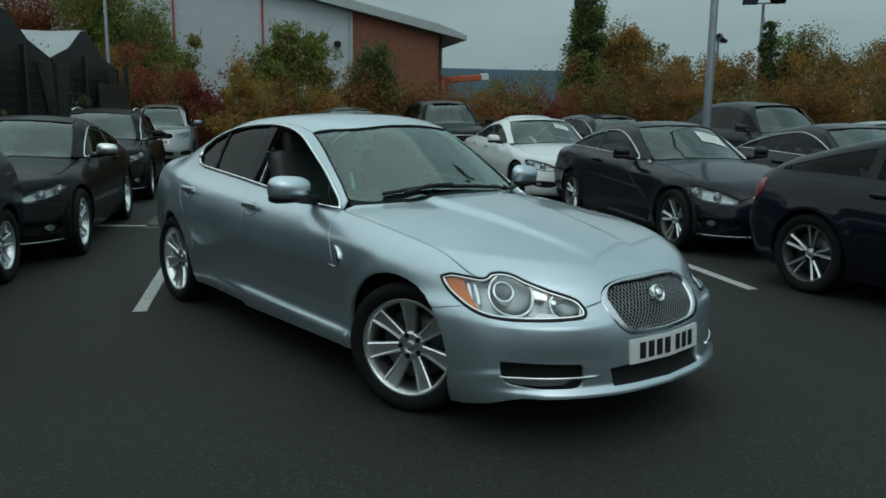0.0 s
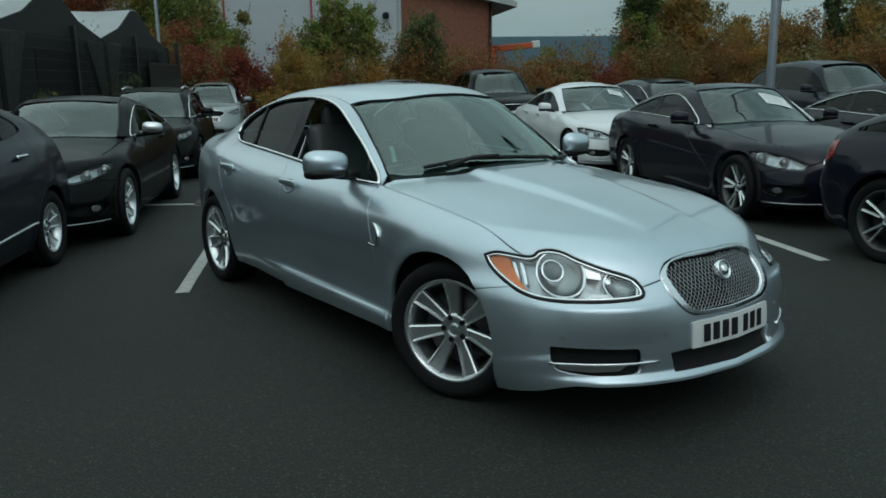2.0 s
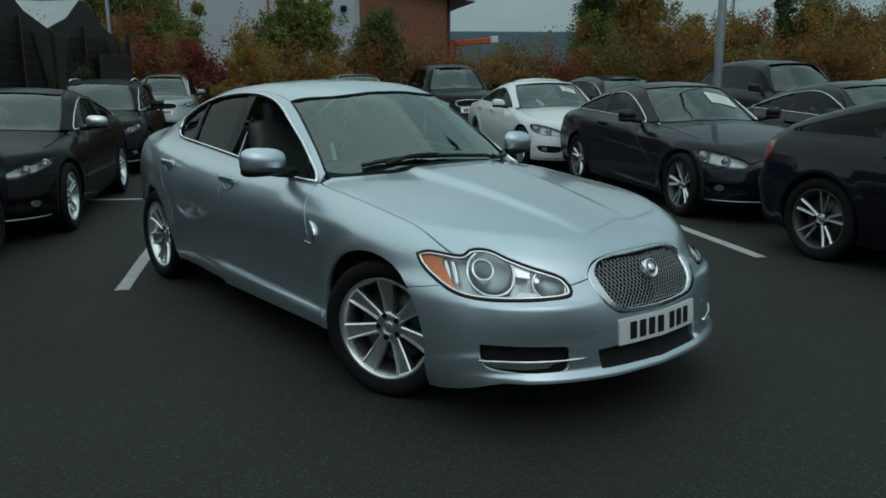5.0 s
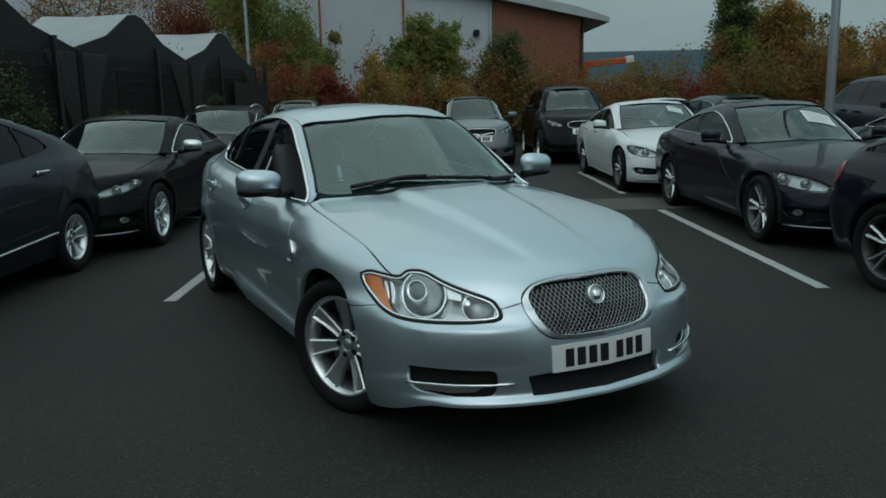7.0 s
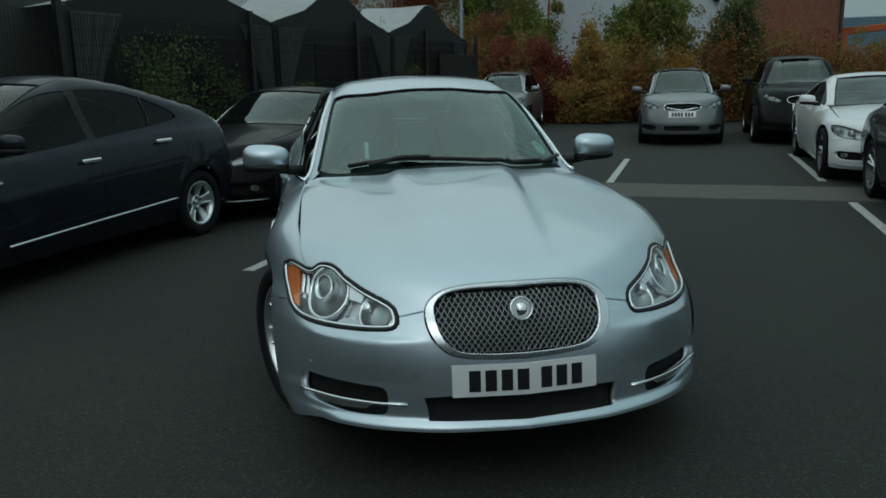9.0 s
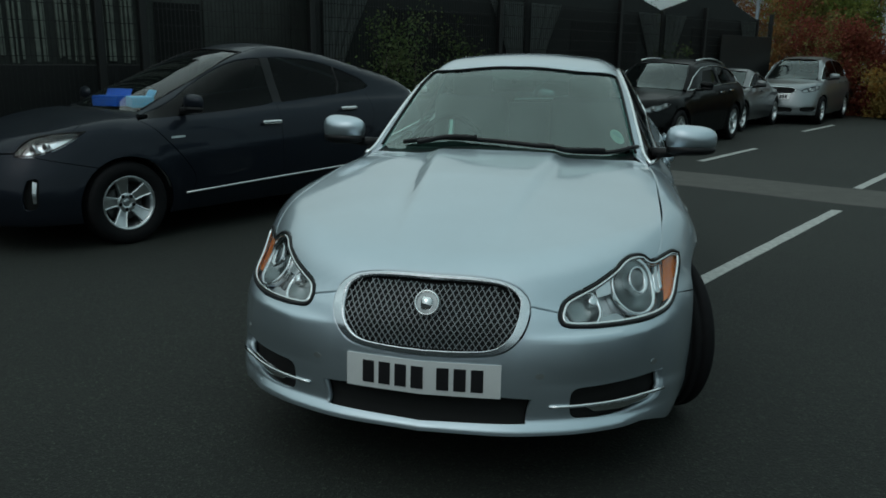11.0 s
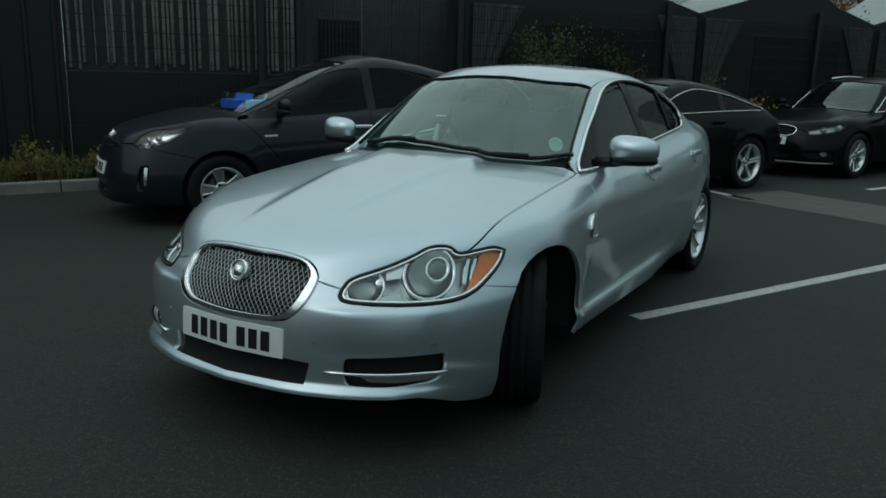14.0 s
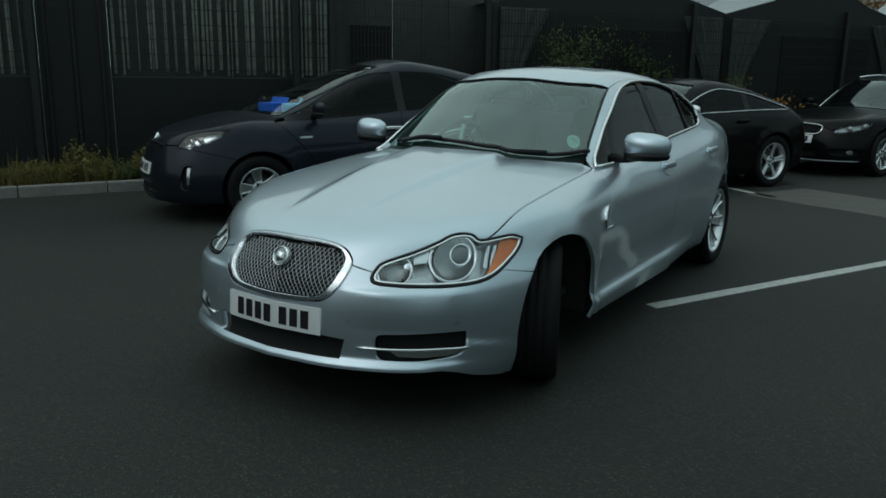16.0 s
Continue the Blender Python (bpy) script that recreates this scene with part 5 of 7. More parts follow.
g_out = smooth_line(saloon_lines["grille"], 5)
g_in = smooth_line([(0, 0.721), (0.15, 0.718), (0.248, 0.705), (0.297, 0.672), (0.304, 0.632), (0.291, 0.578), (0.258, 0.535), (0.21, 0.514), (0.11, 0.506), (0, 0.505)], 5)
grille_ob = part("grille_surround", ring_panel(saloon, "front", shrunk(mirrored(g_out), 0.004), mirrored(g_in), 0.02, 0.004, 0.03), satin, hero_bumper, "satin chrome grille surround")
mesh_metal = plain("grille_mesh_metal", (0.29, 0.31, 0.32), 0.28, 1.0, 0.1, 60)
lattice_v, lattice_f = [], []
ring = mirrored(g_in)
for slope in (-1, 1):
    for k in range(-34, 35):
        x0 = k * 0.0215
        line = np.array([(x0 + slope * (z - 0.61) * 0.72, z) for z in np.linspace(0.505, 0.718, 40)])
        ok = inside(ring, line)
        if ok.sum() < 2:
            continue
        q = line[ok][::3]
        if len(q) < 2:
            q = line[ok][[0, -1]]
        c = saloon.to_body("front", q)
        n = saloon.normal(c)
        c = c - n * (0.020 if slope < 0 else 0.023)
        side = np.array([0.0019, 0, 0])
        base = len(lattice_v)
        for p, m in zip(c, n):
            lattice_v += [p - side, p + m * 0.0028, p + side]
        for i in range(len(c) - 1):
            a = base + 3 * i
            lattice_f += [(a, a + 1, a + 4, a + 3), (a + 1, a + 2, a + 5, a + 4)]
tagged(part("grille_mesh", mesh_of(lattice_v, lattice_f), mesh_metal, grille_ob, "diamond-pattern bright mesh"), kind="stuff")
em = saloon.to_body("front", [(0, 0.648)])[0]
badge = part("grille_badge", lathe([(-0.02, 0.043), (0.004, 0.043), (0.009, 0.040), (0.006, 0.036), (0.002, 0.034)], 40), chrome, grille_ob, "round chrome badge with a plain boss", at=Matrix.Translation((0, em[1] - 0.006, em[2])) @ pose(0, 0, 0, -22, 0, 0) @ pose(0, 0, 0, 0, 0, -90))
part("badge_field", lathe([(0.001, 0.036), (0.0015, 0.0)], 32), lamp_grey, badge)
bm = mirror_shell((0.022, 0.014, 0.024))
part("badge_boss", bm, chrome, badge, at=pose(0.004, 0, -0.002, 0, 0, 90))


def loft(shape, centre, size, rings, mat, parent, name, flip, seg=36, close=True):
    """A bowl or barrel on the body: rings of (scale, lift) about a place in the wrap chart."""
    t = np.linspace(0, 2 * math.pi, seg + 1)[:-1]
    verts, faces = [], []
    for k, (sc, lift) in enumerate(rings):
        q = np.stack([radians(centre[0]) + size[0] * sc * np.cos(t), centre[1] + size[1] * sc * np.sin(t)], 1)
        p = shape.to_body("wrap", q)
        p = p + shape.normal(p) * lift
        verts += [*(p * ((-1, 1, 1) if flip else (1, 1, 1)))]
        if k:
            for i in range(seg):
                j = (i + 1) % seg
                f = [(k - 1) * seg + i, (k - 1) * seg + j, k * seg + j, k * seg + i]
                faces.append(f if flip else f[::-1])
    if close:
        f = [(len(rings) - 1) * seg + i for i in range(seg)]
        faces.append(f if flip else f[::-1])
    return part(name, mesh_of(verts, faces), mat, parent)


dark_lens = plain("projector_lens", (0.10, 0.12, 0.125), 0.06, 0.0, 0.1, 30, 0.0, 1.0)
bowl_grey = plain("lamp_bowl_shade", (0.25, 0.28, 0.28), 0.22, 1.0, 0.3, 16, 0.25)
for lamp_ob, flip in zip([o for o in hero.children if o.name.startswith("headlight")], (False, True)):
    main, small = (30.3, 0.678), (20.7, 0.632)
    loft(saloon, main, (0.076, 0.088), [(0.97, -0.055), (1.0, -0.006), (0.95, -0.002), (0.89, -0.010)], chrome, lamp_ob, "lamp_ring", flip, close=False)
    loft(saloon, main, (0.076, 0.088), [(0.89, -0.010), (0.80, -0.028), (0.62, -0.042), (0.3, -0.046)], bowl_grey, lamp_ob, "lamp_bowl", flip)
    loft(saloon, (31.6, 0.688), (0.036, 0.043), [(1.0, -0.045), (1.0, -0.010), (0.9, -0.006), (0.74, -0.018)], chrome, lamp_ob, "projector_ring", flip, close=False)
    loft(saloon, (31.6, 0.688), (0.036, 0.043), [(0.74, -0.018), (0.6, -0.012), (0.3, -0.009)], dark_lens, lamp_ob, "lamp_lens", flip)
    loft(saloon, small, (0.050, 0.056), [(0.97, -0.05), (1.0, -0.008), (0.93, -0.004), (0.87, -0.012)], chrome, lamp_ob, "lamp_ring", flip, close=False)
    loft(saloon, small, (0.050, 0.056), [(0.87, -0.012), (0.7, -0.034), (0.4, -0.046)], bowl_grey, lamp_ob, "lamp_bowl", flip)
    loft(saloon, (22.6, 0.650), (0.014, 0.016), [(1.0, -0.04), (0.9, -0.010), (0.5, -0.006)], chrome, lamp_ob, "bulb_cap", flip)
    for a in (36.2, 37.6):                           # bright fins between the main bowl and the indicator
        fin = deg([(a, 0.640), (a + 0.5, 0.640), (a + 1.4, 0.715), (a + 0.9, 0.715)])
        part("lamp_fin", panel(saloon, "wrap", fin, 0.03, -0.024, 0.02, flip), chrome, lamp_ob)
    part("lamp_bridge", panel(saloon, "wrap", deg([(23.4, 0.692), (26.2, 0.716), (25.8, 0.664), (23.6, 0.658)]), 0.02, -0.012, 0.01, flip), alloy, lamp_ob)
    part("lamp_tab", panel(saloon, "wrap", deg([(21.9, 0.584), (23.4, 0.606), (25.8, 0.610), (27.4, 0.584)]), 0.02, -0.008, 0.01, flip), lamp_grey, lamp_ob)
    rim = shrunk(deg(np.vstack([smooth_line(saloon_lines["lamp_top"], 4), smooth_line(saloon_lines["lamp_low"], 4)[1:-1]])), 0.012)
    part("lamp_trim", strip(saloon, "wrap", rim, 0.0068, -0.003, True, flip), chrome, lamp_ob, "bright trim inside the lamp")
# blades in the lower intakes, sensors, lip
for flip in (False, True):
    blade = deg([(a, 0.328 + 0.002 * (a - 16) / 17) for a in np.linspace(15.8, 33.0, 14)])
    part("intake_blade", strip(saloon, "wrap", blade, 0.0058, 0.001, False, flip, 8, 1.4), chrome, hero_bumper, "chrome blade across the intake")
    plate_low = deg([(22.0, 0.294), (26.0, 0.290), (30.0, 0.294), (31.6, 0.304), (32.4, 0.321), (25.0, 0.320), (20.6, 0.318)])
    part("fog_shelf", panel(saloon, "wrap", plate_low, 0.03, -0.016, 0.01, flip), chrome, hero_bumper, "polished plate under the intake blade")
    vent = [(1.490, 0.765), (1.455, 0.756), (1.425, 0.735), (1.408, 0.70), (1.412, 0.668), (1.45, 0.656), (1.52, 0.660)]
    v = saloon.to_body("left", smooth_line(vent, 4))
    v = v + saloon.normal(v) * 0.004
    if flip:
        v = v * (-1, 1, 1)
    m = len(v)
    part("wing_vent", tube(v, [0.003 + 0.009 * math.sin(math.pi * min(1, i / (m * 0.72))) for i in range(m)], 8), chrome, hero, "curved chrome wing vent")
    for a in (14.5, 31.0):
        eye_ring = np.stack([radians(a) + 0.010 * np.cos(np.linspace(0, 6.28, 17)[:-1]), 0.435 + 0.010 * np.sin(np.linspace(0, 6.28, 17)[:-1])], 1)
        part("parking_sensor", panel(saloon, "wrap", eye_ring, 0.03, 0.002, 0.004, flip), lamp_grey, hero_bumper)
# wipers lie on the foot of the screen
for blade, arm in (([(-0.50, 1.585), (-0.36, 1.535), (-0.10, 1.455), (0.16, 1.43), (0.27, 1.445)], [(-0.40, 1.50), (-0.30, 1.49), (-0.10, 1.445)]),
                   ([(0.20, 1.44), (0.36, 1.475), (0.52, 1.57), (0.66, 1.735)], [(0.28, 1.41), (0.36, 1.455), (0.50, 1.545)])):
    w = part("wiper", strip(saloon, "top", smooth_line(blade, 5), 0.011, 0.014, sides=8), trim_black, hero, "black windscreen wiper")
    part("wiper_arm", strip(saloon, "top", smooth_line(arm, 4), 0.012, 0.03, sides=8), trim_black, w)
paper = plain("paper_disc", (0.55, 0.60, 0.56), 0.7, 0.0, 0.15, 60)
t = np.linspace(0, 2 * math.pi, 25)[:-1]
sticker = part("tax_disc", panel(saloon, "top", np.stack([0.568 + 0.036 * np.cos(t), 1.742 + 0.042 * np.sin(t)], 1), 0.03, -0.010, 0), paper, hero, "pale round paper disc inside the windscreen")
part("disc_print", panel(saloon, "top", np.stack([0.568 + 0.026 * np.cos(t[:13]), 1.742 + 0.030 * np.sin(t[:13])], 1), 0.03, -0.0085, 0), lamp_grey, sticker)
part("permit_holder", panel(saloon, "top", with_holes(np.stack([-0.533 + 0.046 * np.cos(t), 1.66 + 0.042 * np.sin(t)], 1), [np.stack([-0.533 + 0.036 * np.cos(t), 1.66 + 0.032 * np.sin(t)], 1)]), 0.03, -0.010, 0), trim_black, hero, "dark round permit holder")

# interior
leather = plain("charcoal_leather", (0.035, 0.036, 0.038), 0.5, 0.0, 0.2, 30, 0.2)


def soft_box(sx, sy, sz, r=0.05, seg=3):
    bm = bmesh.new()
    box(bm, sx, sy, sz, None, r, seg)
    for f in bm.faces:
        f.smooth = True
    return bm


dash = part("dashboard", boxes((1.34, 0.46, 0.22, pose(0, 1.80, 0.80, -6, 0, 0)), (1.30, 0.30, 0.05, pose(0, 1.62, 0.92, 12, 0, 0)), bevel=0.03), trim_black, hero)
part("instrument_hood", soft_box(0.36, 0.2, 0.1, 0.04), trim_black, dash, at=pose(-0.37, 1.86, 0.945))
part("air_vent", soft_box(0.3, 0.05, 0.07, 0.015), lamp_grey, dash, at=pose(0, 2.02, 0.85))
rim = [(0.185 * math.cos(a), 0, 0.185 * math.sin(a)) for a in np.linspace(0, 2 * math.pi, 33)[:-1]]
wheel_ob = part("steering_wheel", tube(rim, 0.016, 8, True), trim_black, hero, at=pose(-0.37, 2.06, 0.93, -22, 0, 0))
part("steering_boss", soft_box(0.16, 0.05, 0.13, 0.02), trim_black, wheel_ob)
for a in (90, 210, 330):
    part("steering_spoke", boxes((0.03, 0.02, 0.16, pose(0.09 * math.cos(radians(a)), 0, 0.09 * math.sin(radians(a)), 0, 90 - a, 0)), bevel=0.006), lamp_grey, wheel_ob)
for sx in (-0.37, 0.37):
    seat = part("front_seat", soft_box(0.50, 0.52, 0.16, 0.06), leather, hero, at=pose(sx, 2.42, 0.50, 6, 0, 0))
    back = part("backrest", soft_box(0.48, 0.15, 0.64, 0.06), leather, seat, at=pose(0, 0.30, 0.36, -18, 0, 0))
    part("headrest", soft_box(0.26, 0.10, 0.19, 0.045), leather, seat, at=pose(0, 0.40, 0.70, -12, 0, 0))
bench = part("rear_seat", soft_box(1.25, 0.5, 0.16, 0.06), leather, hero, at=pose(0, 3.25, 0.50))
part("bench_back", soft_box(1.2, 0.14, 0.6, 0.06), leather, bench, at=pose(0, 0.34, 0.33, -24, 0, 0))
for sx in (-0.36, 0.36):
    part("headrest", soft_box(0.26, 0.09, 0.15, 0.04), leather, bench, at=pose(sx, 0.50, 0.66, -20, 0, 0))
part("parcel_shelf", boxes((1.2, 0.6, 0.03, pose(0, 3.95, 1.0)), bevel=0.01), trim_black, hero)
part("sensor_patch", panel(saloon, "top", [(-0.15, 2.056), (-0.13, 1.99), (-0.07, 1.945), (0.03, 1.945), (0.08, 1.99), (0.10, 2.056)], 0.05, -0.007, 0), trim_black, hero)
mirror_in = part("rear_view_mirror", soft_box(0.23, 0.035, 0.065, 0.015), trim_black, hero, at=pose(-0.01, 2.02, 1.285, -10, 0, 12))
part("mirror_stalk", tube([(0, -0.01, 0.015), (0, -0.03, 0.04)], 0.014, 8), trim_black, mirror_in)
part("headliner", panel(saloon, "top", mirrored([(0, 2.07), (0.45, 2.25), (0.48, 3.4), (0, 3.4)]), 0.08, -0.03, 0), cream, hero)
for flip in (False, True):
    card = [(1.70, 0.92), (1.55, 0.75), (1.45, 0.40), (3.40, 0.40), (3.55, 0.75), (3.52, 1.04), (2.76, 0.99)]
    part("door_card", panel(saloon, "left", resample(card, 0.1, True), 0.08, -0.055, 0, flip), cloth, hero)
    belt = saloon.to_body("left", [(2.82, 1.22), (2.80, 1.12), (2.78, 1.02), (2.70, 0.80)]) + (-0.09, 0, 0)
    part("seat_belt", tube(belt * ((-1, 1, 1) if flip else (1, 1, 1)), 0.022, 6, flat=0.15), lamp_grey, hero)
part("cabin_floor", boxes((1.5, 3.0, 0.04, pose(0, 2.7, 0.33)), bevel=0.01), cloth, hero)
part("bulkhead", boxes((1.36, 0.04, 0.5, pose(0, 1.58, 0.62))), void_black, hero)
part("boot_wall", boxes((1.3, 0.04, 0.55, pose(0, 4.05, 0.72))), void_black, hero)

# ---- small fittings of the parked cars ----
blue_card = plain("blue_card", (0.02, 0.16, 0.80), 0.4, 0.0, 0.15, 20)
cyan_card = plain("cyan_card", (0.10, 0.55, 0.88), 0.4, 0.0, 0.15, 20)
notice_white = plain("notice_paper", (0.70, 0.72, 0.70), 0.7, 0.0, 0.06, 20)
for at, mat, label, turn in (((-0.20, 1.36), blue_card, "blue cardboard box on the dashboard", 18), ((0.10, 1.46), cyan_card, "pale blue open folder on the dashboard", -20)):
    p = prius.matrix_world @ Vector((at[0], at[1], 0.985))
    card = thing("card_box", pose(p.x, p.y, p.z, 0, 0, -25 + turn), label, "box", "dashboard boxes")
    part("box_body", boxes((0.27, 0.18, 0.09, pose(0, 0, 0.045)), bevel=0.006), mat, card)
    part("box_flap", boxes((0.27, 0.012, 0.10, pose(0, 0.09, 0.10, -30, 0, 0)), bevel=0.004), mat, card)
# side moulding and rear lamp of the hatchback
for flip in (False, True):
    line = [(1.40, 0.346), (2.2, 0.378), (3.0, 0.408), (3.26, 0.420)]
    part("side_moulding", strip(prius_shape, "left", smooth_line(line, 5), 0.010, 0.004, False, flip), alloy, prius, "thin silver side moulding")
    tail = [(4.17, 1.06), (4.22, 0.98), (4.27, 0.86), (4.33, 0.86), (4.29, 1.02), (4.22, 1.10)]
    part("tail_lamp", panel(prius_shape, "left", resample(tail, 0.03, True), 0.05, 0.006, 0.01, flip), reflector, prius, "clear tail lamp")
    fog = [(30.2, 0.375), (31.0, 0.380), (30.9, 0.525), (29.8, 0.532)]
    part("running_lamp", panel(prius_shape, "wrap", resample(deg(fog), 0.03, True), 0.05, 0.001, 0.01, flip), reflector, prius, "upright bright running lamp")
    script = [(1.31, 0.784), (1.43, 0.788), (1.43, 0.803), (1.31, 0.799)]
    part("wing_badge", panel(prius_shape, "left", resample(script, 0.05, True), 0.06, 0.003, 0.004, flip), lamp_grey, prius, "small silver badge plate on the wing")
at = prius_shape.to_body("front", [(0, 0.765)])[0]
part("nose_badge", lathe([(-0.01, 0.055), (0.006, 0.055), (0.010, 0.046), (0.007, 0.0)], 24), chrome, prius, "oval chrome badge on the nose", at=Matrix.Translation((0, at[1], at[2])) @ pose(0, 0, 0, -35, 0, 0) @ pose(0, 0, 0, 0, 0, -90))
# roof rails of the estate
for s in (-1, 1):
    rail = wagon_shape.to_body("top", [(0.50, y) for y in np.linspace(2.45, 4.2, 9)]) * (s, 1, 1) + (0, 0, 0.035)
    part("roof_rail", tube(rail, 0.016, 8), alloy, wagon)
# red tail lamps of the dark coupe
for flip in (False, True):
    tail = [(4.00, 0.93), (4.14, 0.90), (4.20, 0.86), (4.20, 0.74), (4.10, 0.74), (4.02, 0.80)]
    part("tail_lamp", panel(slate_shape, "left", resample(tail, 0.03, True), 0.05, 0.006, 0.01, flip), red_lens, slate, "red tail lamp")


def notice(car, shape, x, y, w=0.34, d=0.22):
    sheet = [(x - w / 2, y - d / 2), (x + w / 2, y - d / 2), (x + w / 2, y + d / 2), (x - w / 2, y + d / 2)]
    ob = part("notice", panel(shape, "top", resample(sheet, 0.08, True), 0.08, 0.002, 0), notice_white, car, "white paper notice in the windscreen")
    for k in range(4):
        z = y - d / 2 + 0.04 + k * 0.045
        part("notice_bar", panel(shape, "top", [(x - w * 0.38, z), (x + w * (0.36 - 0.1 * (k % 2)), z), (x + w * (0.36 - 0.1 * (k % 2)), z + 0.014), (x - w * 0.38, z + 0.014)], 0.1, 0.0035, 0), lamp_grey, ob)


notice(navy, navy_shape, 0.30, 2.02)
notice(white, white_shape, 0.32, 2.10, 0.26, 0.14)
# fog lamps and lower lips
for car, sh in ((audi, audi_shape), (navy, navy_shape), (wagon, wagon_shape), (white, white_shape)):
    for flip in (False, True):
        t = np.linspace(0, 2 * math.pi, 17)[:-1]
        ring = np.stack([radians(30.5) + 0.032 * np.cos(t), 0.36 + 0.030 * np.sin(t)], 1)
        part("fog_lamp", panel(sh, "wrap", ring, 0.05, -0.012, 0.01, flip), reflector, car)
    lip = deg([(a, 0.235) for a in np.linspace(-36, 36, 17)])
    part("front_lip", strip(sh, "wrap", lip, 0.007, 0.002, False, False), lamp_grey, car)
# badge and open mouth of the small hatchback
part("nose_bar", strip(hatch_shape, "front", [(x, 0.74 - 0.05 * (1 - abs(x) / 0.3)) for x in np.linspace(-0.3, 0.3, 9)], 0.014, 0.004), chrome, hatch)

# ---- boundary: kerb, planted bed, fence ----
FENCE_END, FENCE_WAY = Vector((3.9, 19.75, 0)), Vector((-0.54, -0.8417, 0))
FENCE_BACK = Vector((-0.8417, 0.54, 0))
fence_black = plain("black_fence_paint", (0.006, 0.0065, 0.0065), 0.5, 0.0, 0.3, 30, 0.2)
fabric_grey = plain("dark_tent_fabric", (0.011, 0.0135, 0.013), 0.8, 0.0, 0.25, 3.0, 0.2)
fabric_white = plain("white_tent_fabric", (0.62, 0.65, 0.66), 0.7, 0.0, 0.08, 2.0, 0.2)
curtain_grey = plain("grey_tent_curtain", (0.14, 0.155, 0.15), 0.8, 0.0, 0.2, 3.0, 0.2)
clad_pale = plain("weathered_battens", (0.15, 0.17, 0.145), 0.7, 0.0, 0.75, 1.3, 0.2)
board_grey = plain("grey_boarding", (0.040, 0.045, 0.041), 0.8, 0.0, 0.4, 1.1, 0.2)


def kerb(a, b):
    a, b = Vector(a), Vector(b)
    d = (b - a).normalized()
    rz = math.degrees(math.atan2(d.y, d.x))
    root = tagged(new("kerb"), "grey concrete kerb along the planted bed", "kerb", kind="structure")
    n = int((b - a).length / 0.915)
    bm = bmesh.new()
    box(bm, 0.905, 0.125, 0.30, None, 0.012, 2)
    me = bpy.data.meshes.new("kerbstone")
    bm.to_mesh(me)
    bm.free()
    me.materials.append(kerb_stone)
    for i in range(n):
        p = a + d * (i + 0.5) * 0.915
        part("kerbstone", me, None, root, at=pose(p.x, p.y, -0.03, 0, 0, rz))


kerb(bay(-6.71, -8.0), bay(-6.71, 21.0))
bed = bmesh.new()
rng = random.Random(8)
grid = []
for i in range(31):
    s = -10 + i * 1.3
    row = []
    for j in range(6):
        f = j / 5
        p0 = bay(-6.78, s)
        row.append(bed.verts.new((p0.x - 0.8955 * f * 5.0, p0.y + 0.445 * f * 5.0, 0.07 + (0.06 * math.sin(f * 3.1) + rng.uniform(-0.03, 0.03) if 0 < j else 0))))
    grid.append(row)
for r, q in zip(grid, grid[1:]):
    for j in range(5):
        bed.faces.new((r[j], r[j + 1], q[j + 1], q[j]))
bmesh.ops.recalc_face_normals(bed, faces=bed.faces)
tagged(part("planted_bed", bed, soil), "bare brown soil bed behind the kerb", "planting bed", kind="structure")


POSTS = (0, 3.35, 6.70, 10.20, 13.97, 16.80, 19.90, 23.0, 26.2, 29.4, 32.6, 35.8)      # metres along the fence


def mesh_fence(height=2.42):
    """Weld-mesh panels between square posts."""
    def wire_panel(width):
        wires = bmesh.new()
        for i in range(int(width / 0.052)):
            box(wires, 0.006, 0.006, height - 0.15, pose(0.05 + 0.052 * i, 0, height / 2))
        for k in range(13):
            box(wires, width - 0.06, 0.008, 0.008, pose(width / 2, 0.008, 0.12 + (height - 0.24) * k / 12))
        return wires
    pb = bmesh.new()
    box(pb, 0.09, 0.09, height + 0.12, pose(0, 0, (height + 0.12) / 2), 0.008)
    box(pb, 0.10, 0.10, 0.02, pose(0, 0, height + 0.13), 0.005)
    post_me = bpy.data.meshes.new("post")
    pb.to_mesh(post_me)
    pb.free()
    post_me.materials.append(fence_black)
    rz = math.degrees(math.atan2(FENCE_WAY.y, FENCE_WAY.x))
    root = thing("mesh_fence", Matrix.Translation(FENCE_END) @ pose(0, 0, 0, 0, 0, rz), "tall black weld-mesh security fence with square posts", "fence")
    for p, q in zip(POSTS, POSTS[1:]):
        part("post", post_me, None, root, at=pose(p, 0, 0))
        part("mesh_panel", wire_panel(q - p), fence_black, root, at=pose(p, 0, 0))
    part("post", post_me, None, root, at=pose(POSTS[-1], 0, 0))
    part("gate_post", post_me, None, root, at=pose(16.30, 0, 0))
    # solid end panels by the corner
    part("screen_panel", boxes((2.6, 0.03, 1.9, pose(1.35, 0.06, 1.05)), bevel=0.005), fence_black, root, "solid black screen panel")
    return root


mesh_fence()


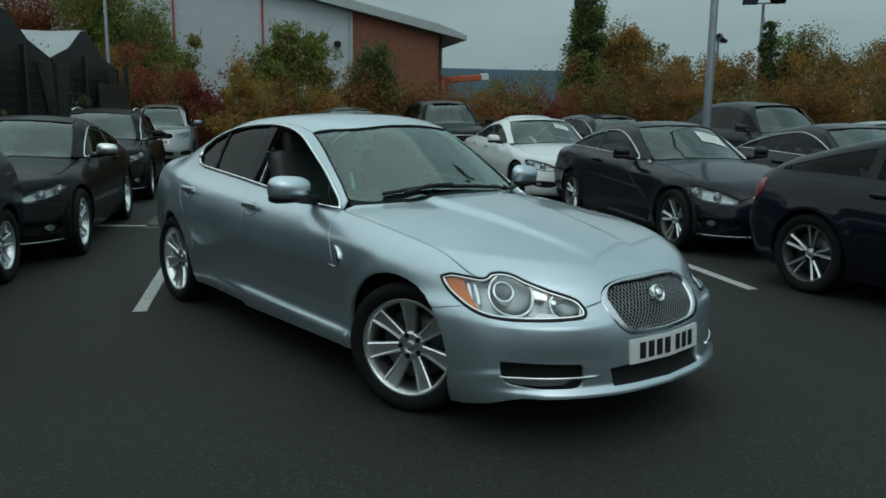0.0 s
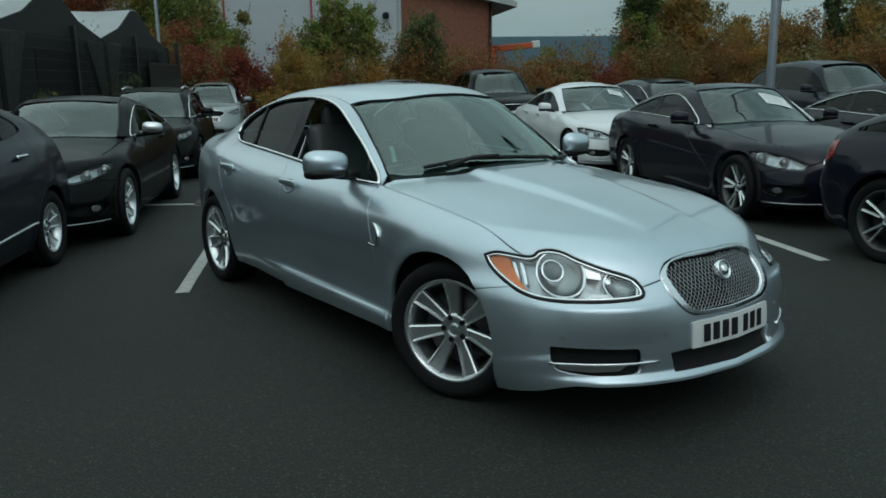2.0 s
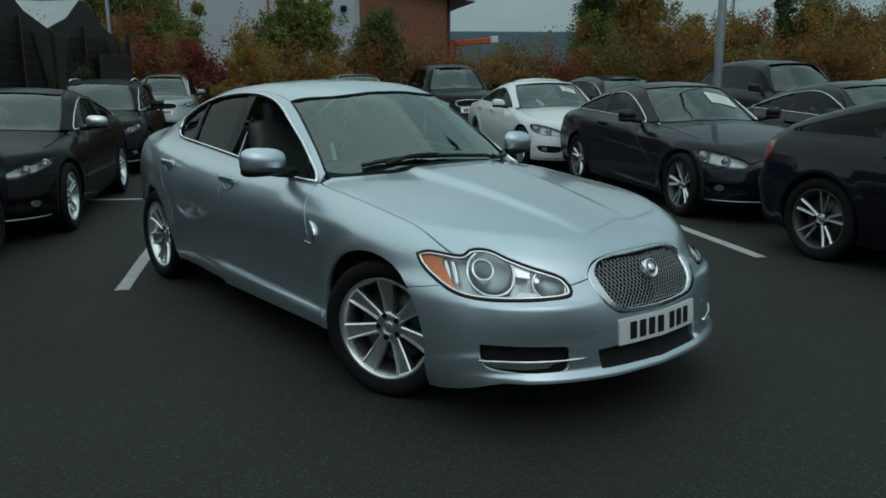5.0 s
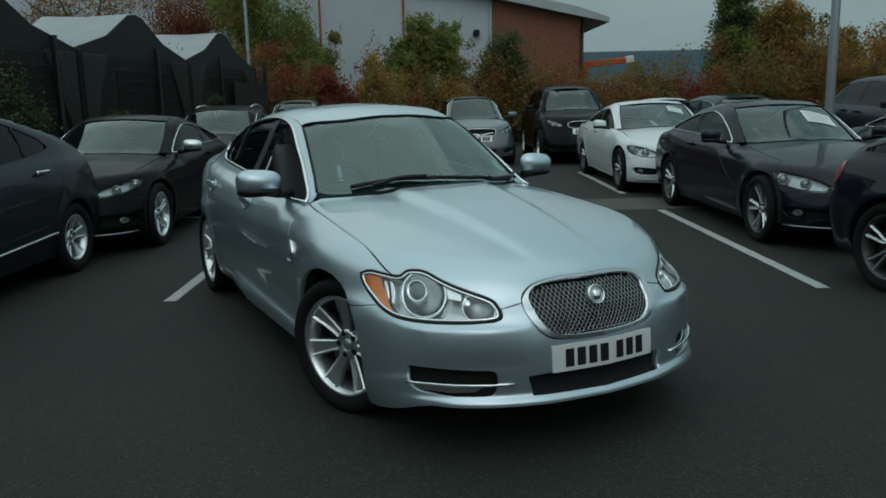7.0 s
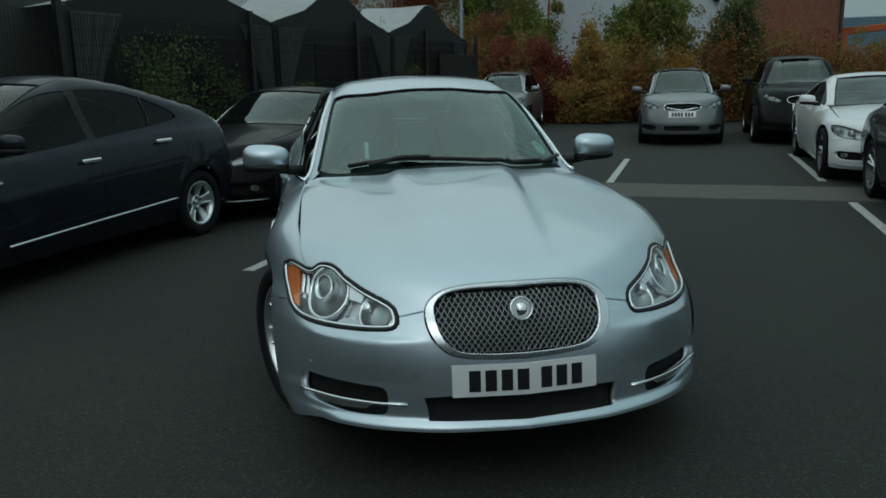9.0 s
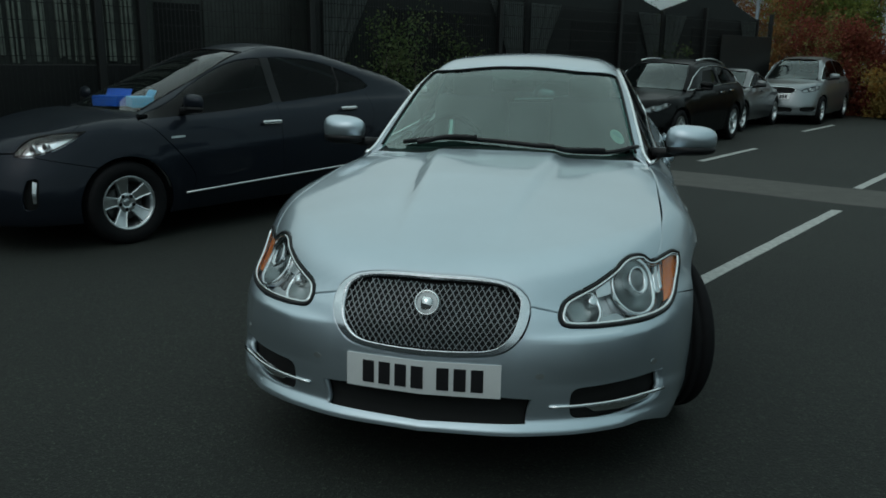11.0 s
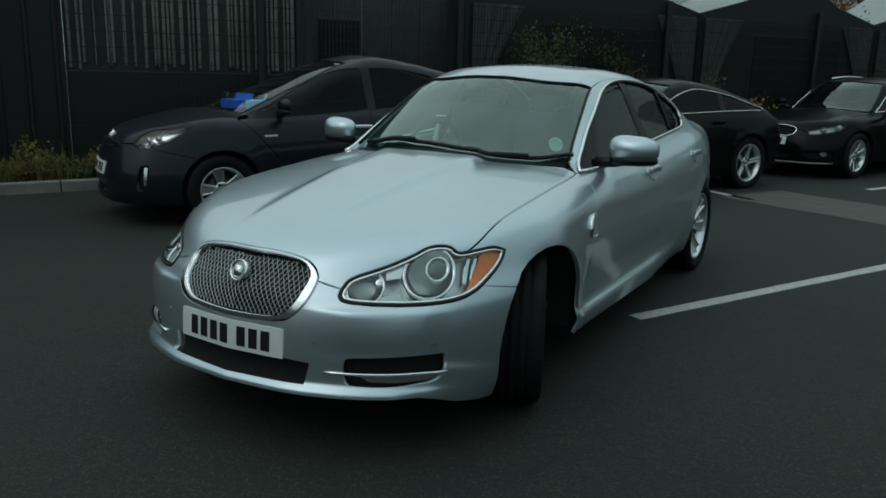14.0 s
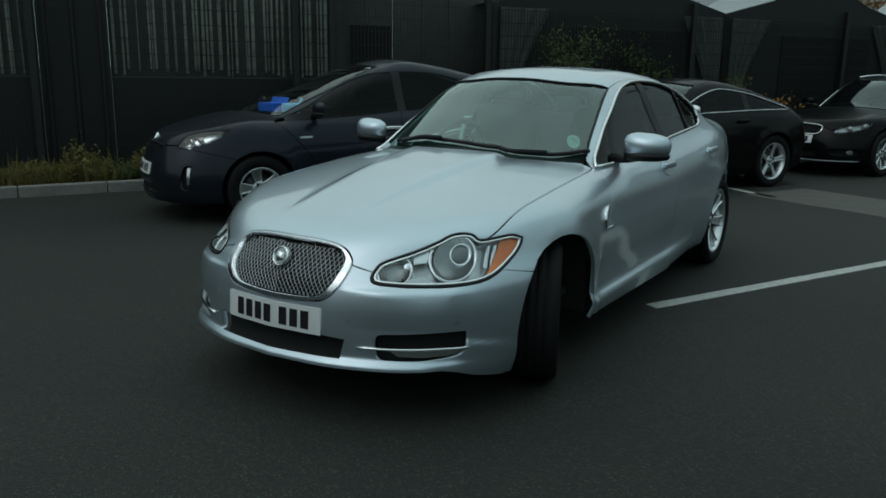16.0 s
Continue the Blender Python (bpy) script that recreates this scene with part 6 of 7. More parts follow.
def marquee(apex, label):
    """A gabled event tent: dark end wall, white roof, drawn curtains."""
    half, eave, top, deep = 2.2, 2.42, 3.15, 1.7
    rz = math.degrees(math.atan2(-FENCE_WAY.y, -FENCE_WAY.x))
    root = thing("marquee", Matrix.Translation((apex[0], apex[1], 0)) @ pose(0, 0, 0, 0, 0, rz), label, "tent", "marquees behind the fence")
    bm = bmesh.new()
    ring = [(-half, 0), (half, 0), (half, eave), (half * 0.5, eave + 0.27), (0.25, top - 0.03), (0, top), (-0.25, top - 0.03), (-half * 0.5, eave + 0.27), (-half, eave)]
    f0 = [bm.verts.new((x, 0, z)) for x, z in ring]
    f1 = [bm.verts.new((x, 0.05, z)) for x, z in ring]
    bm.faces.new(f0)
    bm.faces.new(f1[::-1])
    for i in range(len(ring)):
        j = (i + 1) % len(ring)
        bm.faces.new((f0[j], f0[i], f1[i], f1[j]))
    bmesh.ops.recalc_face_normals(bm, faces=bm.faces)
    part("end_wall", bm, fabric_grey, root, "dark grey fabric end wall")
    for s in (-1, 1):
        bm = bmesh.new()
        prof = [(s * (half + 0.02), eave + 0.01), (s * half * 0.5, eave + 0.285), (s * 0.2, top + 0.0), (0, top + 0.02)]
        a = [bm.verts.new((x, 0.02, z)) for x, z in prof]
        m = [bm.verts.new((x, deep / 2, z - 0.03)) for x, z in prof]
        b = [bm.verts.new((x, deep, z)) for x, z in prof]
        for u, v in ((a, m), (m, b)):
            for i in range(3):
                bm.faces.new((u[i], u[i + 1], v[i + 1], v[i]))
        r = bmesh.ops.solidify(bm, geom=bm.faces[:], thickness=0.012)
        bmesh.ops.recalc_face_normals(bm, faces=bm.faces)
        part("roof_slope", bm, fabric_white, root, "white tent roof slope")
        # curtain drawn to the leg
        bm = bmesh.new()
        cols = []
        for i in range(9):
            t = i / 8
            x_top, x_low = s * (half - 0.1 - 0.85 * t), s * (half - 0.1 - 0.22 * t)
            y = -0.06 - 0.03 * (i % 2)
            cols.append([bm.verts.new((x_top, y, 2.35)), bm.verts.new((x_top * 0.45 + x_low * 0.55, y, 1.7)), bm.verts.new((x_low, y, 1.05)), bm.verts.new((x_low * 0.97, y, 0.1))])
        for u, v in zip(cols, cols[1:]):
            for i in range(3):
                bm.faces.new((u[i], u[i + 1], v[i + 1], v[i]))
        bmesh.ops.solidify(bm, geom=bm.faces[:], thickness=0.01)
        part("curtain", bm, curtain_grey, root, "pale grey curtain drawn to the tent leg")
        part("tent_leg", boxes((0.1, 0.1, eave, pose(s * half, -0.02, eave / 2)), bevel=0.01), fence_black, root)
    # no real gap: a thin black sheet paints the shade within the tent
    part("doorway", boxes((2.2, 0.02, 2.1, pose(0.2, -0.012, 1.05)), bevel=0.004), void_black, root, "black sheet for the shade inside the tent doorway")
    return root


for k in range(3):
    marquee(Vector((2.28, 17.42, 0)) + FENCE_WAY * (4.4 * k), "dark grey marquee with white peaked roof behind the fence")


def ribbed_wall(a, b, height=3.5, low=1.30):
    """Uneven weathered battens over boarding, above a dark plinth."""
    a, b = Vector(a), Vector(b)
    d = b - a
    rz = math.degrees(math.atan2(d.y, d.x))
    root = thing("ribbed_screen", Matrix.Translation(a) @ pose(0, 0, 0, 0, 0, rz), "weathered pale battened screen wall behind the fence", "wall")
    bm = bmesh.new()
    rng, x = random.Random(int(d.length * 100)), 0.05
    while x < d.length - 0.05:
        w = rng.choice((0.018, 0.025, 0.032, 0.045))
        cut_at = rng.uniform(0.0, 0.10)
        box(bm, w, 0.03, height - low - cut_at, pose(x, rng.uniform(-0.012, 0.006), low + cut_at + (height - low - cut_at) / 2, 0, rng.uniform(-0.35, 0.35), 0))
        x += w + rng.choice((0.015, 0.03, 0.045, 0.07, 0.11))
    tagged(part("batten_screen", bm, clad_pale, root), kind="stuff")
    part("backing", boxes((d.length, 0.04, height - low, pose(d.length / 2, 0.04, low + (height - low) / 2))), board_grey, root)
    part("plinth", boxes((d.length, 0.12, low, pose(d.length / 2, 0.03, low / 2)), bevel=0.01), fence_black, root)
    return root


FB = FENCE_END + FENCE_WAY * 14.3 + FENCE_BACK * 0.28
ribbed_wall(FB + FENCE_WAY * 17, FB + FENCE_WAY * 5.55)
ribbed_wall(FB + FENCE_WAY * 4.75, FB + FENCE_WAY * 1.75)
screen_board = thing("screen_board", Matrix.Translation(FB + FENCE_WAY * 5.15 - FENCE_BACK * 0.1) @ pose(0, 0, 0, 0, 0, 57.3), "tall black screen panel behind the fence", "screen")
part("dark_board", boxes((0.78, 0.06, 3.4, pose(0, 0, 1.7)), bevel=0.01), fence_black, screen_board)
for x in (-0.30, 0.0, 0.30):
    part("batten", boxes((0.05, 0.05, 3.4, pose(x, -0.05, 1.7)), bevel=0.008), fence_black, screen_board)
# grey store boarding next to the tents; a black sheet gives its doorway's shade
store = thing("store_boarding", Matrix.Translation(FB + FENCE_WAY * 1.75 + FENCE_BACK * 0.5) @ pose(0, 0, 0, 0, 0, 57.3), "dull grey boarded store front with a black sheet for its shaded opening", "wall")
for k in range(8):
    part("board", boxes((0.44, 0.05, 3.3, pose(0.23 + 0.45 * k, 0.012 * (k % 2), 1.65)), bevel=0.008), board_grey, store)
part("opening", boxes((0.62, 0.03, 2.05, pose(0.55, -0.045, 1.03)), bevel=0.006), void_black, store, "black sheet for the shade inside the store opening")

# ---- lamp posts ----
steel = plain("galvanised_steel", (0.16, 0.18, 0.20), 0.45, 0.8, 0.2, 6, 0.1)


def lamp_post(x, y, h, r=0.07, heads=2, turn=0.0):
    root = thing("lamp_post", pose(x, y, 0, 0, 0, turn), "grey galvanised steel lamp post with floodlights", "lamp post", "lamp posts")
    part("pole", tube([(0, 0, 0), (0, 0, 1.2), (0, 0, 1.25), (0, 0, h)], [r * 1.25, r * 1.25, r, r * 0.75], 14), steel, root)
    part("base_plate", boxes((0.36, 0.36, 0.03, pose(0, 0, 0.015)), bevel=0.004), steel, root)
    part("crossbar", tube([(-0.55, 0, h), (0.55, 0, h)], 0.03, 8), steel, root)
    for k in range(heads):
        s = -1 if k == 0 else 1
        head = part("floodlight", boxes((0.56, 0.46, 0.20, pose(0, 0, 0, 28 * s, 0, 0)), bevel=0.02), trim_black, root, at=pose(0.5 * s, -0.05, h + 0.14))
        part("lamp_window", boxes((0.48, 0.38, 0.012, pose(0, 0, -0.105, 0, 0, 0)), bevel=0.004), reflector, head, at=pose(0, 0, 0, 28 * s, 0, 0))
        part("bracket", boxes((0.03, 0.05, 0.16, pose(0, 0, -0.12))), steel, head)
    return root


lamp_post(7.75, 4.85, 7.2, 0.062)
lamp_post(27.2, 15.2, 5.8, 0.075, turn=-50)
lamp_post(3.62, 20.3, 7.0, 0.05)
lamp_post(32.39, 20.39, 4.95, 0.075, turn=20)

# ---- buildings beyond ----
cladding = plain("grey_metal_cladding", (0.46, 0.50, 0.53), 0.55, 0.1, 0.06, 1.5)
brick_far = plain("red_brick", (0.21, 0.085, 0.052), 0.85, 0.0, 0.3, 9, 0.3)
roof_grey = plain("roof_sheet", (0.38, 0.42, 0.42), 0.55, 0.1, 0.1, 2)
pipe_red = plain("red_pipe_paint", (0.28, 0.045, 0.035), 0.5, 0.0, 0.1, 6)
shed_blue = plain("blue_grey_shed", (0.10, 0.17, 0.21), 0.6, 0.1, 0.08, 0.6)
boom_orange = plain("orange_machine_paint", (0.55, 0.10, 0.03), 0.45, 0.0, 0.15, 5)


def warehouse():
    """Clad shed with a brick end and a curved roof that sinks towards its tip."""
    a = bay(0, 30.4)
    rz = math.degrees(math.atan2(-0.445, 0.8955))
    root = thing("warehouse", Matrix.Translation((a[0], a[1], 0)) @ pose(0, 0, 0, 0, 0, rz), "large grey clad warehouse with a brick end and curved roof", "building")
    start, edge, end = -30.0, 1.8, 5.65

    def roof_z(x):
        return 5.43 - 0.222 * (x - 1.8) - 0.0025 * min(0.0, x - 1.8) ** 2
    n = 20
    w = (edge - start) / n
    for i in range(n):                                     # cladding sheets, lapped edge to edge
        x0 = start + i * w
        bm = bmesh.new()
        lap = 0.004 * (i % 2)
        ring = [(x0, 0), (x0 + w, 0), (x0 + w, roof_z(x0 + w)), (x0, roof_z(x0))]
        u = [bm.verts.new((x, -lap, z)) for x, z in ring]
        v = [bm.verts.new((x, 0.12, z)) for x, z in ring]
        bm.faces.new(u)
        bm.faces.new(v[::-1])
        for k in range(4):
            bm.faces.new((u[(k + 1) % 4], u[k], v[k], v[(k + 1) % 4]))
        bmesh.ops.recalc_face_normals(bm, faces=bm.faces)
        part("cladding_panel", bm, cladding, root)
    part("corner_flashing", boxes((0.14, 0.2, roof_z(edge), pose(edge, 0.0, roof_z(edge) / 2)), bevel=0.01), roof_grey, root, "pale corner flashing")
    bm = bmesh.new()
    ring = [(edge, 0), (end, 0)] + [(x, roof_z(x)) for x in np.linspace(end, edge, 8)]
    u = [bm.verts.new((x, -0.03, z)) for x, z in ring]
    v = [bm.verts.new((x, 16, z)) for x, z in ring]
    bm.faces.new(u)
    for i in range(len(ring)):
        j = (i + 1) % len(ring)
        bm.faces.new((u[j], u[i], v[i], v[j]))
    bmesh.ops.recalc_face_normals(bm, faces=bm.faces)
    part("brick_wall", bm, brick_far, root, "red-brown brick end wall")
    bm = bmesh.new()
    xs = np.linspace(start, end + 0.95, 30)
    lo0, hi0, lo1, hi1 = [], [], [], []
    for x in xs:
        z = roof_z(x) + 0.02
        t = 0.36 if x < end + 0.2 else 0.36 - 0.22 * (x - end - 0.2)
        lo0.append(bm.verts.new((x, -0.5, z)))
        hi0.append(bm.verts.new((x, -0.5, z + t)))
        lo1.append(bm.verts.new((x, 17, z)))
        hi1.append(bm.verts.new((x, 17, z + t)))
    for i in range(len(xs) - 1):
        bm.faces.new((lo0[i], lo0[i + 1], hi0[i + 1], hi0[i]))
        bm.faces.new((hi0[i], hi0[i + 1], hi1[i + 1], hi1[i]))
        bm.faces.new((lo0[i + 1], lo0[i], lo1[i], lo1[i + 1]))
    bm.faces.new((lo0[-1], lo1[-1], hi1[-1], hi0[-1]))
    bmesh.ops.recalc_face_normals(bm, faces=bm.faces)
    part("roof", bm, roof_grey, root, "curved pale grey overhanging roof")
    for x in (-8.5, -5.13, -1.73):
        part("downpipe", tube([(x, -0.07, 0), (x, -0.07, roof_z(x))], 0.045, 10), pipe_red, root, "red downpipe")
    part("downpipe", tube([(end - 0.1, -0.1, 0), (end - 0.1, -0.1, roof_z(end))], 0.05, 10), trim_black, root, "black downpipe")
    part("wall_light", boxes((0.26, 0.3, 0.24, pose(1.23, -0.18, 4.1)), bevel=0.05), trim_black, root)
    return root


warehouse()
shed = thing("distant_shed", Matrix.Translation(bay(14.0, 56.0)) @ pose(0, 0, 0, 0, 0, -26.4), "long blue-grey industrial shed in the distance", "building")
wall = bmesh.new()
for i in range(30):                                        # upright profiled sheets
    box(wall, 0.985, 0.3 + 0.012 * (i % 2), 4.55, pose(-15 + i, 0, 2.275))
tagged(part("wall_cladding", wall, shed_blue, shed), kind="stuff")
part("roof", boxes((30.6, 12, 0.25, pose(-0.5, 6, 4.7, 2, 0, 0)), bevel=0.05), shed_blue, shed)
lift = thing("boom_lift", Matrix.Translation(bay(6.4, 31.6)) @ pose(0, 0, 0, 0, 0, -26.4), "orange boom lift parked by the warehouse", "machine")
part("boom", boxes((2.6, 0.24, 0.26, pose(0.3, 0, 2.85, 0, -5, 0)), bevel=0.03), boom_orange, lift, "orange telescopic boom")
part("boom_tip", boxes((0.34, 0.3, 0.3, pose(1.45, 0, 2.97, 0, -5, 0)), bevel=0.03), plate_white, lift)
part("mast", boxes((0.4, 0.4, 1.9, pose(-0.6, 0, 1.85)), bevel=0.05), boom_orange, lift)
part("chassis", boxes((2.6, 1.6, 0.7, pose(-0.4, 0, 0.75)), bevel=0.08), trim_black, lift)
for sx in (-1.2, 0.5):
    for sy in (-0.75, 0.75):
        part("tyre", lathe([(-0.14, 0.2), (-0.14, 0.38), (-0.1, 0.42), (0.1, 0.42), (0.14, 0.38), (0.14, 0.2)], 18), rubber, lift, at=pose(sx, sy, 0.42, 0, 0, 90))

# an added, unseen plain wall behind the camera darkens low reflections on the cars
south = tagged(new("added_wall_south"), "added plain grey wall, out of view, that darkens low reflections", "wall", kind="structure")
south.matrix_world = Matrix.Translation(bay(4.0, -14.0)) @ pose(0, 0, 0, 0, 0, -26.4)
part("render_coat", boxes((64, 0.3, 4.6, pose(0, 0, 2.3))), plain("grey_render", (0.085, 0.095, 0.10), 0.85, 0.0, 0.15, 3.0, 0.3), south)
part("coping", boxes((64.1, 0.4, 0.1, pose(0, 0, 4.654)), bevel=0.01), kerb_stone, south, "pale concrete coping of the added wall")

# ---- trees and shrubs ----
def leaf_mat(name, *cols):
    m, n, l, b = nodes_of(name)
    geo = n.new("ShaderNodeNewGeometry")
    stops = [(i / max(1, len(cols) - 1), c) for i, c in enumerate(cols)]
    where = n.new("ShaderNodeTexCoord")
    patch = n.new("ShaderNodeTexNoise")
    patch.inputs["Scale"].default_value = 1.6
    l.new(where.outputs["Object"], patch.inputs["Vector"])
    mixer = n.new("ShaderNodeMath")
    mixer.operation = "MULTIPLY_ADD"
    l.new(geo.outputs["Random Per Island"], mixer.inputs[0])
    mixer.inputs[1].default_value = 0.45
    spread = n.new("ShaderNodeMath")
    spread.operation = "MULTIPLY_ADD"
    l.new(patch.outputs["Fac"], spread.inputs[0])
    spread.inputs[1].default_value = 1.5
    spread.inputs[2].default_value = -0.48
    l.new(spread.outputs[0], mixer.inputs[2])
    tone = mixer.outputs[0]
    l.new(ramp(n, l, tone, stops), b.inputs["Base Color"])
    b.inputs["Roughness"].default_value = 0.65
    b.inputs["Specular IOR Level"].default_value = 0.25
    tr = n.new("ShaderNodeBsdfTranslucent")
    l.new(ramp(n, l, tone, stops), tr.inputs["Color"])
    mix = n.new("ShaderNodeMixShader")
    mix.inputs["Fac"].default_value = 0.4
    l.new(b.outputs[0], mix.inputs[1])
    l.new(tr.outputs[0], mix.inputs[2])
    l.new(mix.outputs[0], n["Material Output"].inputs["Surface"])
    return m


bark = plain("bark", (0.055, 0.042, 0.032), 0.9, 0.0, 0.4, 14, 0.6)
LEAVES = dict(
    rust=leaf_mat("rust_leaves", (0.115, 0.055, 0.024), (0.22, 0.100, 0.038), (0.31, 0.155, 0.055), (0.19, 0.130, 0.050)),
    crimson=leaf_mat("crimson_leaves", (0.105, 0.026, 0.022), (0.20, 0.043, 0.032), (0.26, 0.075, 0.042), (0.15, 0.065, 0.038)),
    yellow=leaf_mat("yellow_leaves", (0.15, 0.105, 0.035), (0.27, 0.19, 0.055), (0.34, 0.24, 0.075), (0.18, 0.14, 0.05)),
    green=leaf_mat("green_leaves", (0.062, 0.099, 0.027), (0.140, 0.199, 0.051), (0.239, 0.282, 0.070), (0.339, 0.282, 0.085)),
    olive=leaf_mat("olive_leaves", (0.070, 0.074, 0.027), (0.156, 0.140, 0.051), (0.256, 0.213, 0.074), (0.140, 0.099, 0.043)),
    orange=leaf_mat("orange_leaves", (0.22, 0.12, 0.036), (0.40, 0.205, 0.052), (0.34, 0.205, 0.055), (0.20, 0.155, 0.052)),
    dark=leaf_mat("dark_evergreen_leaves", (0.027, 0.051, 0.023), (0.062, 0.096, 0.034), (0.099, 0.127, 0.051), (0.085, 0.085, 0.034)))


def leaf_quads(centres, size, rng, droop=0.3):
    n = len(centres)
    a = rng.normal(size=(n, 3))
    a /= np.linalg.norm(a, axis=1, keepdims=True)
    b = np.cross(a, rng.normal(size=(n, 3)))
    b /= np.linalg.norm(b, axis=1, keepdims=True)
    s = (size * rng.uniform(0.6, 1.35, n))[:, None]
    u, v = a * s * 0.5, b * s * 0.34
    c = centres
    return np.stack([c - u, c + v, c + u, c - v], 1)


def tree(name, x, y, height, spread, kind, label, category="tree", leaves=5000, leaf=0.13, trunk=0.25, shape="round", seed=1, bare=0.0, base=0.0, mix=None, group="trees beyond the car park"):
    """A trunk that forks into limbs, each ending in clumps of leaves."""
    rng = np.random.default_rng(seed)
    root = thing(name, pose(x, y, 0, 0, 0, seed * 47 % 360), label, category, group)
    tips, limbs = [], []
    h0 = height * (0.12 if shape != "round" else trunk)
    n_limb = {"round": 9, "column": 22, "shrub": 8}[shape]
    tr = max(0.03, height * 0.016)
    top = height * (0.93 if shape == "column" else 0.72)
    if shape != "shrub":
        part("trunk", tube([(0, 0, -0.05), (rng.normal() * 0.04, rng.normal() * 0.04, h0), (rng.normal() * 0.08, rng.normal() * 0.08, (h0 + top) / 2), (rng.normal() * 0.1, rng.normal() * 0.1, top)], [tr * 1.3, tr, tr * 0.7, tr * 0.2], 8), bark, root)
    for k in range(n_limb):
        ang = 2.4 * k + rng.normal() * 0.3
        if shape == "column":
            z0 = h0 + (top - h0) * k / n_limb
            reach = spread * (1.0 - 0.72 * (k / n_limb) ** 1.3) * rng.uniform(0.75, 1.1)
            end = np.array([math.cos(ang) * reach, math.sin(ang) * reach, z0 + height * 0.13])
            start = np.array([0, 0, z0])
        elif shape == "shrub":
            reach = spread * rng.uniform(0.35, 1.0)
            start = np.array([math.cos(ang) * 0.15, math.sin(ang) * 0.15, 0.0])
            end = np.array([math.cos(ang) * reach, math.sin(ang) * reach, height * rng.uniform(0.5, 0.95) * (1 - 0.35 * (reach / spread) ** 2)])
        else:
            reach = spread * rng.uniform(0.45, 0.95)
            start = np.array([0, 0, h0 + (top - h0) * rng.uniform(0, 0.8)])
            end = np.array([math.cos(ang) * reach, math.sin(ang) * reach, start[2] + (height - start[2]) * rng.uniform(0.35, 0.9)])
        mid = (start + end) / 2 + np.array([0, 0, 0.08 * height if shape == "round" else 0.0]) + rng.normal(size=3) * 0.06
        pts = [tuple(start), tuple(mid), tuple(end)]
        part("limb", tube(pts, [tr * 0.5, tr * 0.3, tr * 0.08], 5), bark, root)
        limbs.append((start, mid, end))
        for q in range(9):
            t = rng.uniform(0.25, 1.1)
            base_p = start * (1 - t) + end * t + (mid - (start + end) / 2) * 4 * t * max(0, 1 - t)
            tips.append(base_p + rng.normal(size=3) * (spread * 0.20, spread * 0.20, height * 0.07) - (0, 0, rng.uniform(0, 0.35) * height * (q % 2) if shape == "shrub" else 0))
    if shape == "round":
        for q in range(14):
            tips.append(np.array([rng.normal() * spread * 0.35, rng.normal() * spread * 0.35, height * rng.uniform(0.45, 0.97)]))
    tips = np.array(tips)
    tips[:, 2] = np.clip(tips[:, 2], base + 0.15, height)
    weight = rng.dirichlet(np.ones(len(tips)) * (8.0 if shape == "column" else 2.6))
    which = rng.choice(len(tips), leaves, p=weight)
    rad = spread * {"round": 0.50, "shrub": 0.42, "column": 0.62}[shape] * rng.uniform(0.5, 1.5, len(tips))
    if shape == "column":
        rad = spread * 0.62 * rng.uniform(0.8, 1.2, len(tips)) * (1.0 - 0.6 * tips[:, 2] / height)
    d = rng.normal(size=(leaves, 3))
    d /= np.linalg.norm(d, axis=1, keepdims=True)
    c = tips[which] + d * (rad[which] * (rng.uniform(0.2, 1.0, leaves) ** 0.6 * rng.choice((1.0, 1.0, 1.0, 1.35), leaves)))[:, None] * (1, 1, 0.8)
    c[:, 2] *= height / np.quantile(c[:, 2], 0.998)
    c[:, :2] *= (1.15 if shape == "shrub" else 1.0) * spread / np.quantile(np.hypot(c[:, 0], c[:, 1]), 0.985)
    c[:, 2] = np.maximum(c[:, 2], base + 0.05)
    if mix:
        share = rng.uniform(size=len(tips)) < mix[1]
        second = share[which]
        tagged(part("crown", quads_mesh(leaf_quads(c[~second], leaf, rng)), LEAVES[kind], root), kind="stuff")
        tagged(part("crown", quads_mesh(leaf_quads(c[second], leaf, rng)), LEAVES[mix[0]], root), kind="stuff")
    else:
        tagged(part("crown", quads_mesh(leaf_quads(c, leaf, rng)), LEAVES[kind], root), kind="stuff")
    # bare twigs that stand out of the crown
    if bare:
        twigs = []
        for q in range(int(60 * bare)):
            p = tips[rng.integers(len(tips))]
            k = min(1.0, height / 4.0)
            e = p + np.array([rng.normal() * 0.2, rng.normal() * 0.2, rng.uniform(0.2, 0.6)]) * k
            w = np.array([0.008, 0.008, 0]) * k
            twigs.append([p - w, p + w, e + w * 0.3, e - w * 0.3])
        tagged(part("twig_fan", quads_mesh(np.array(twigs)), bark, root), kind="stuff")
    return root


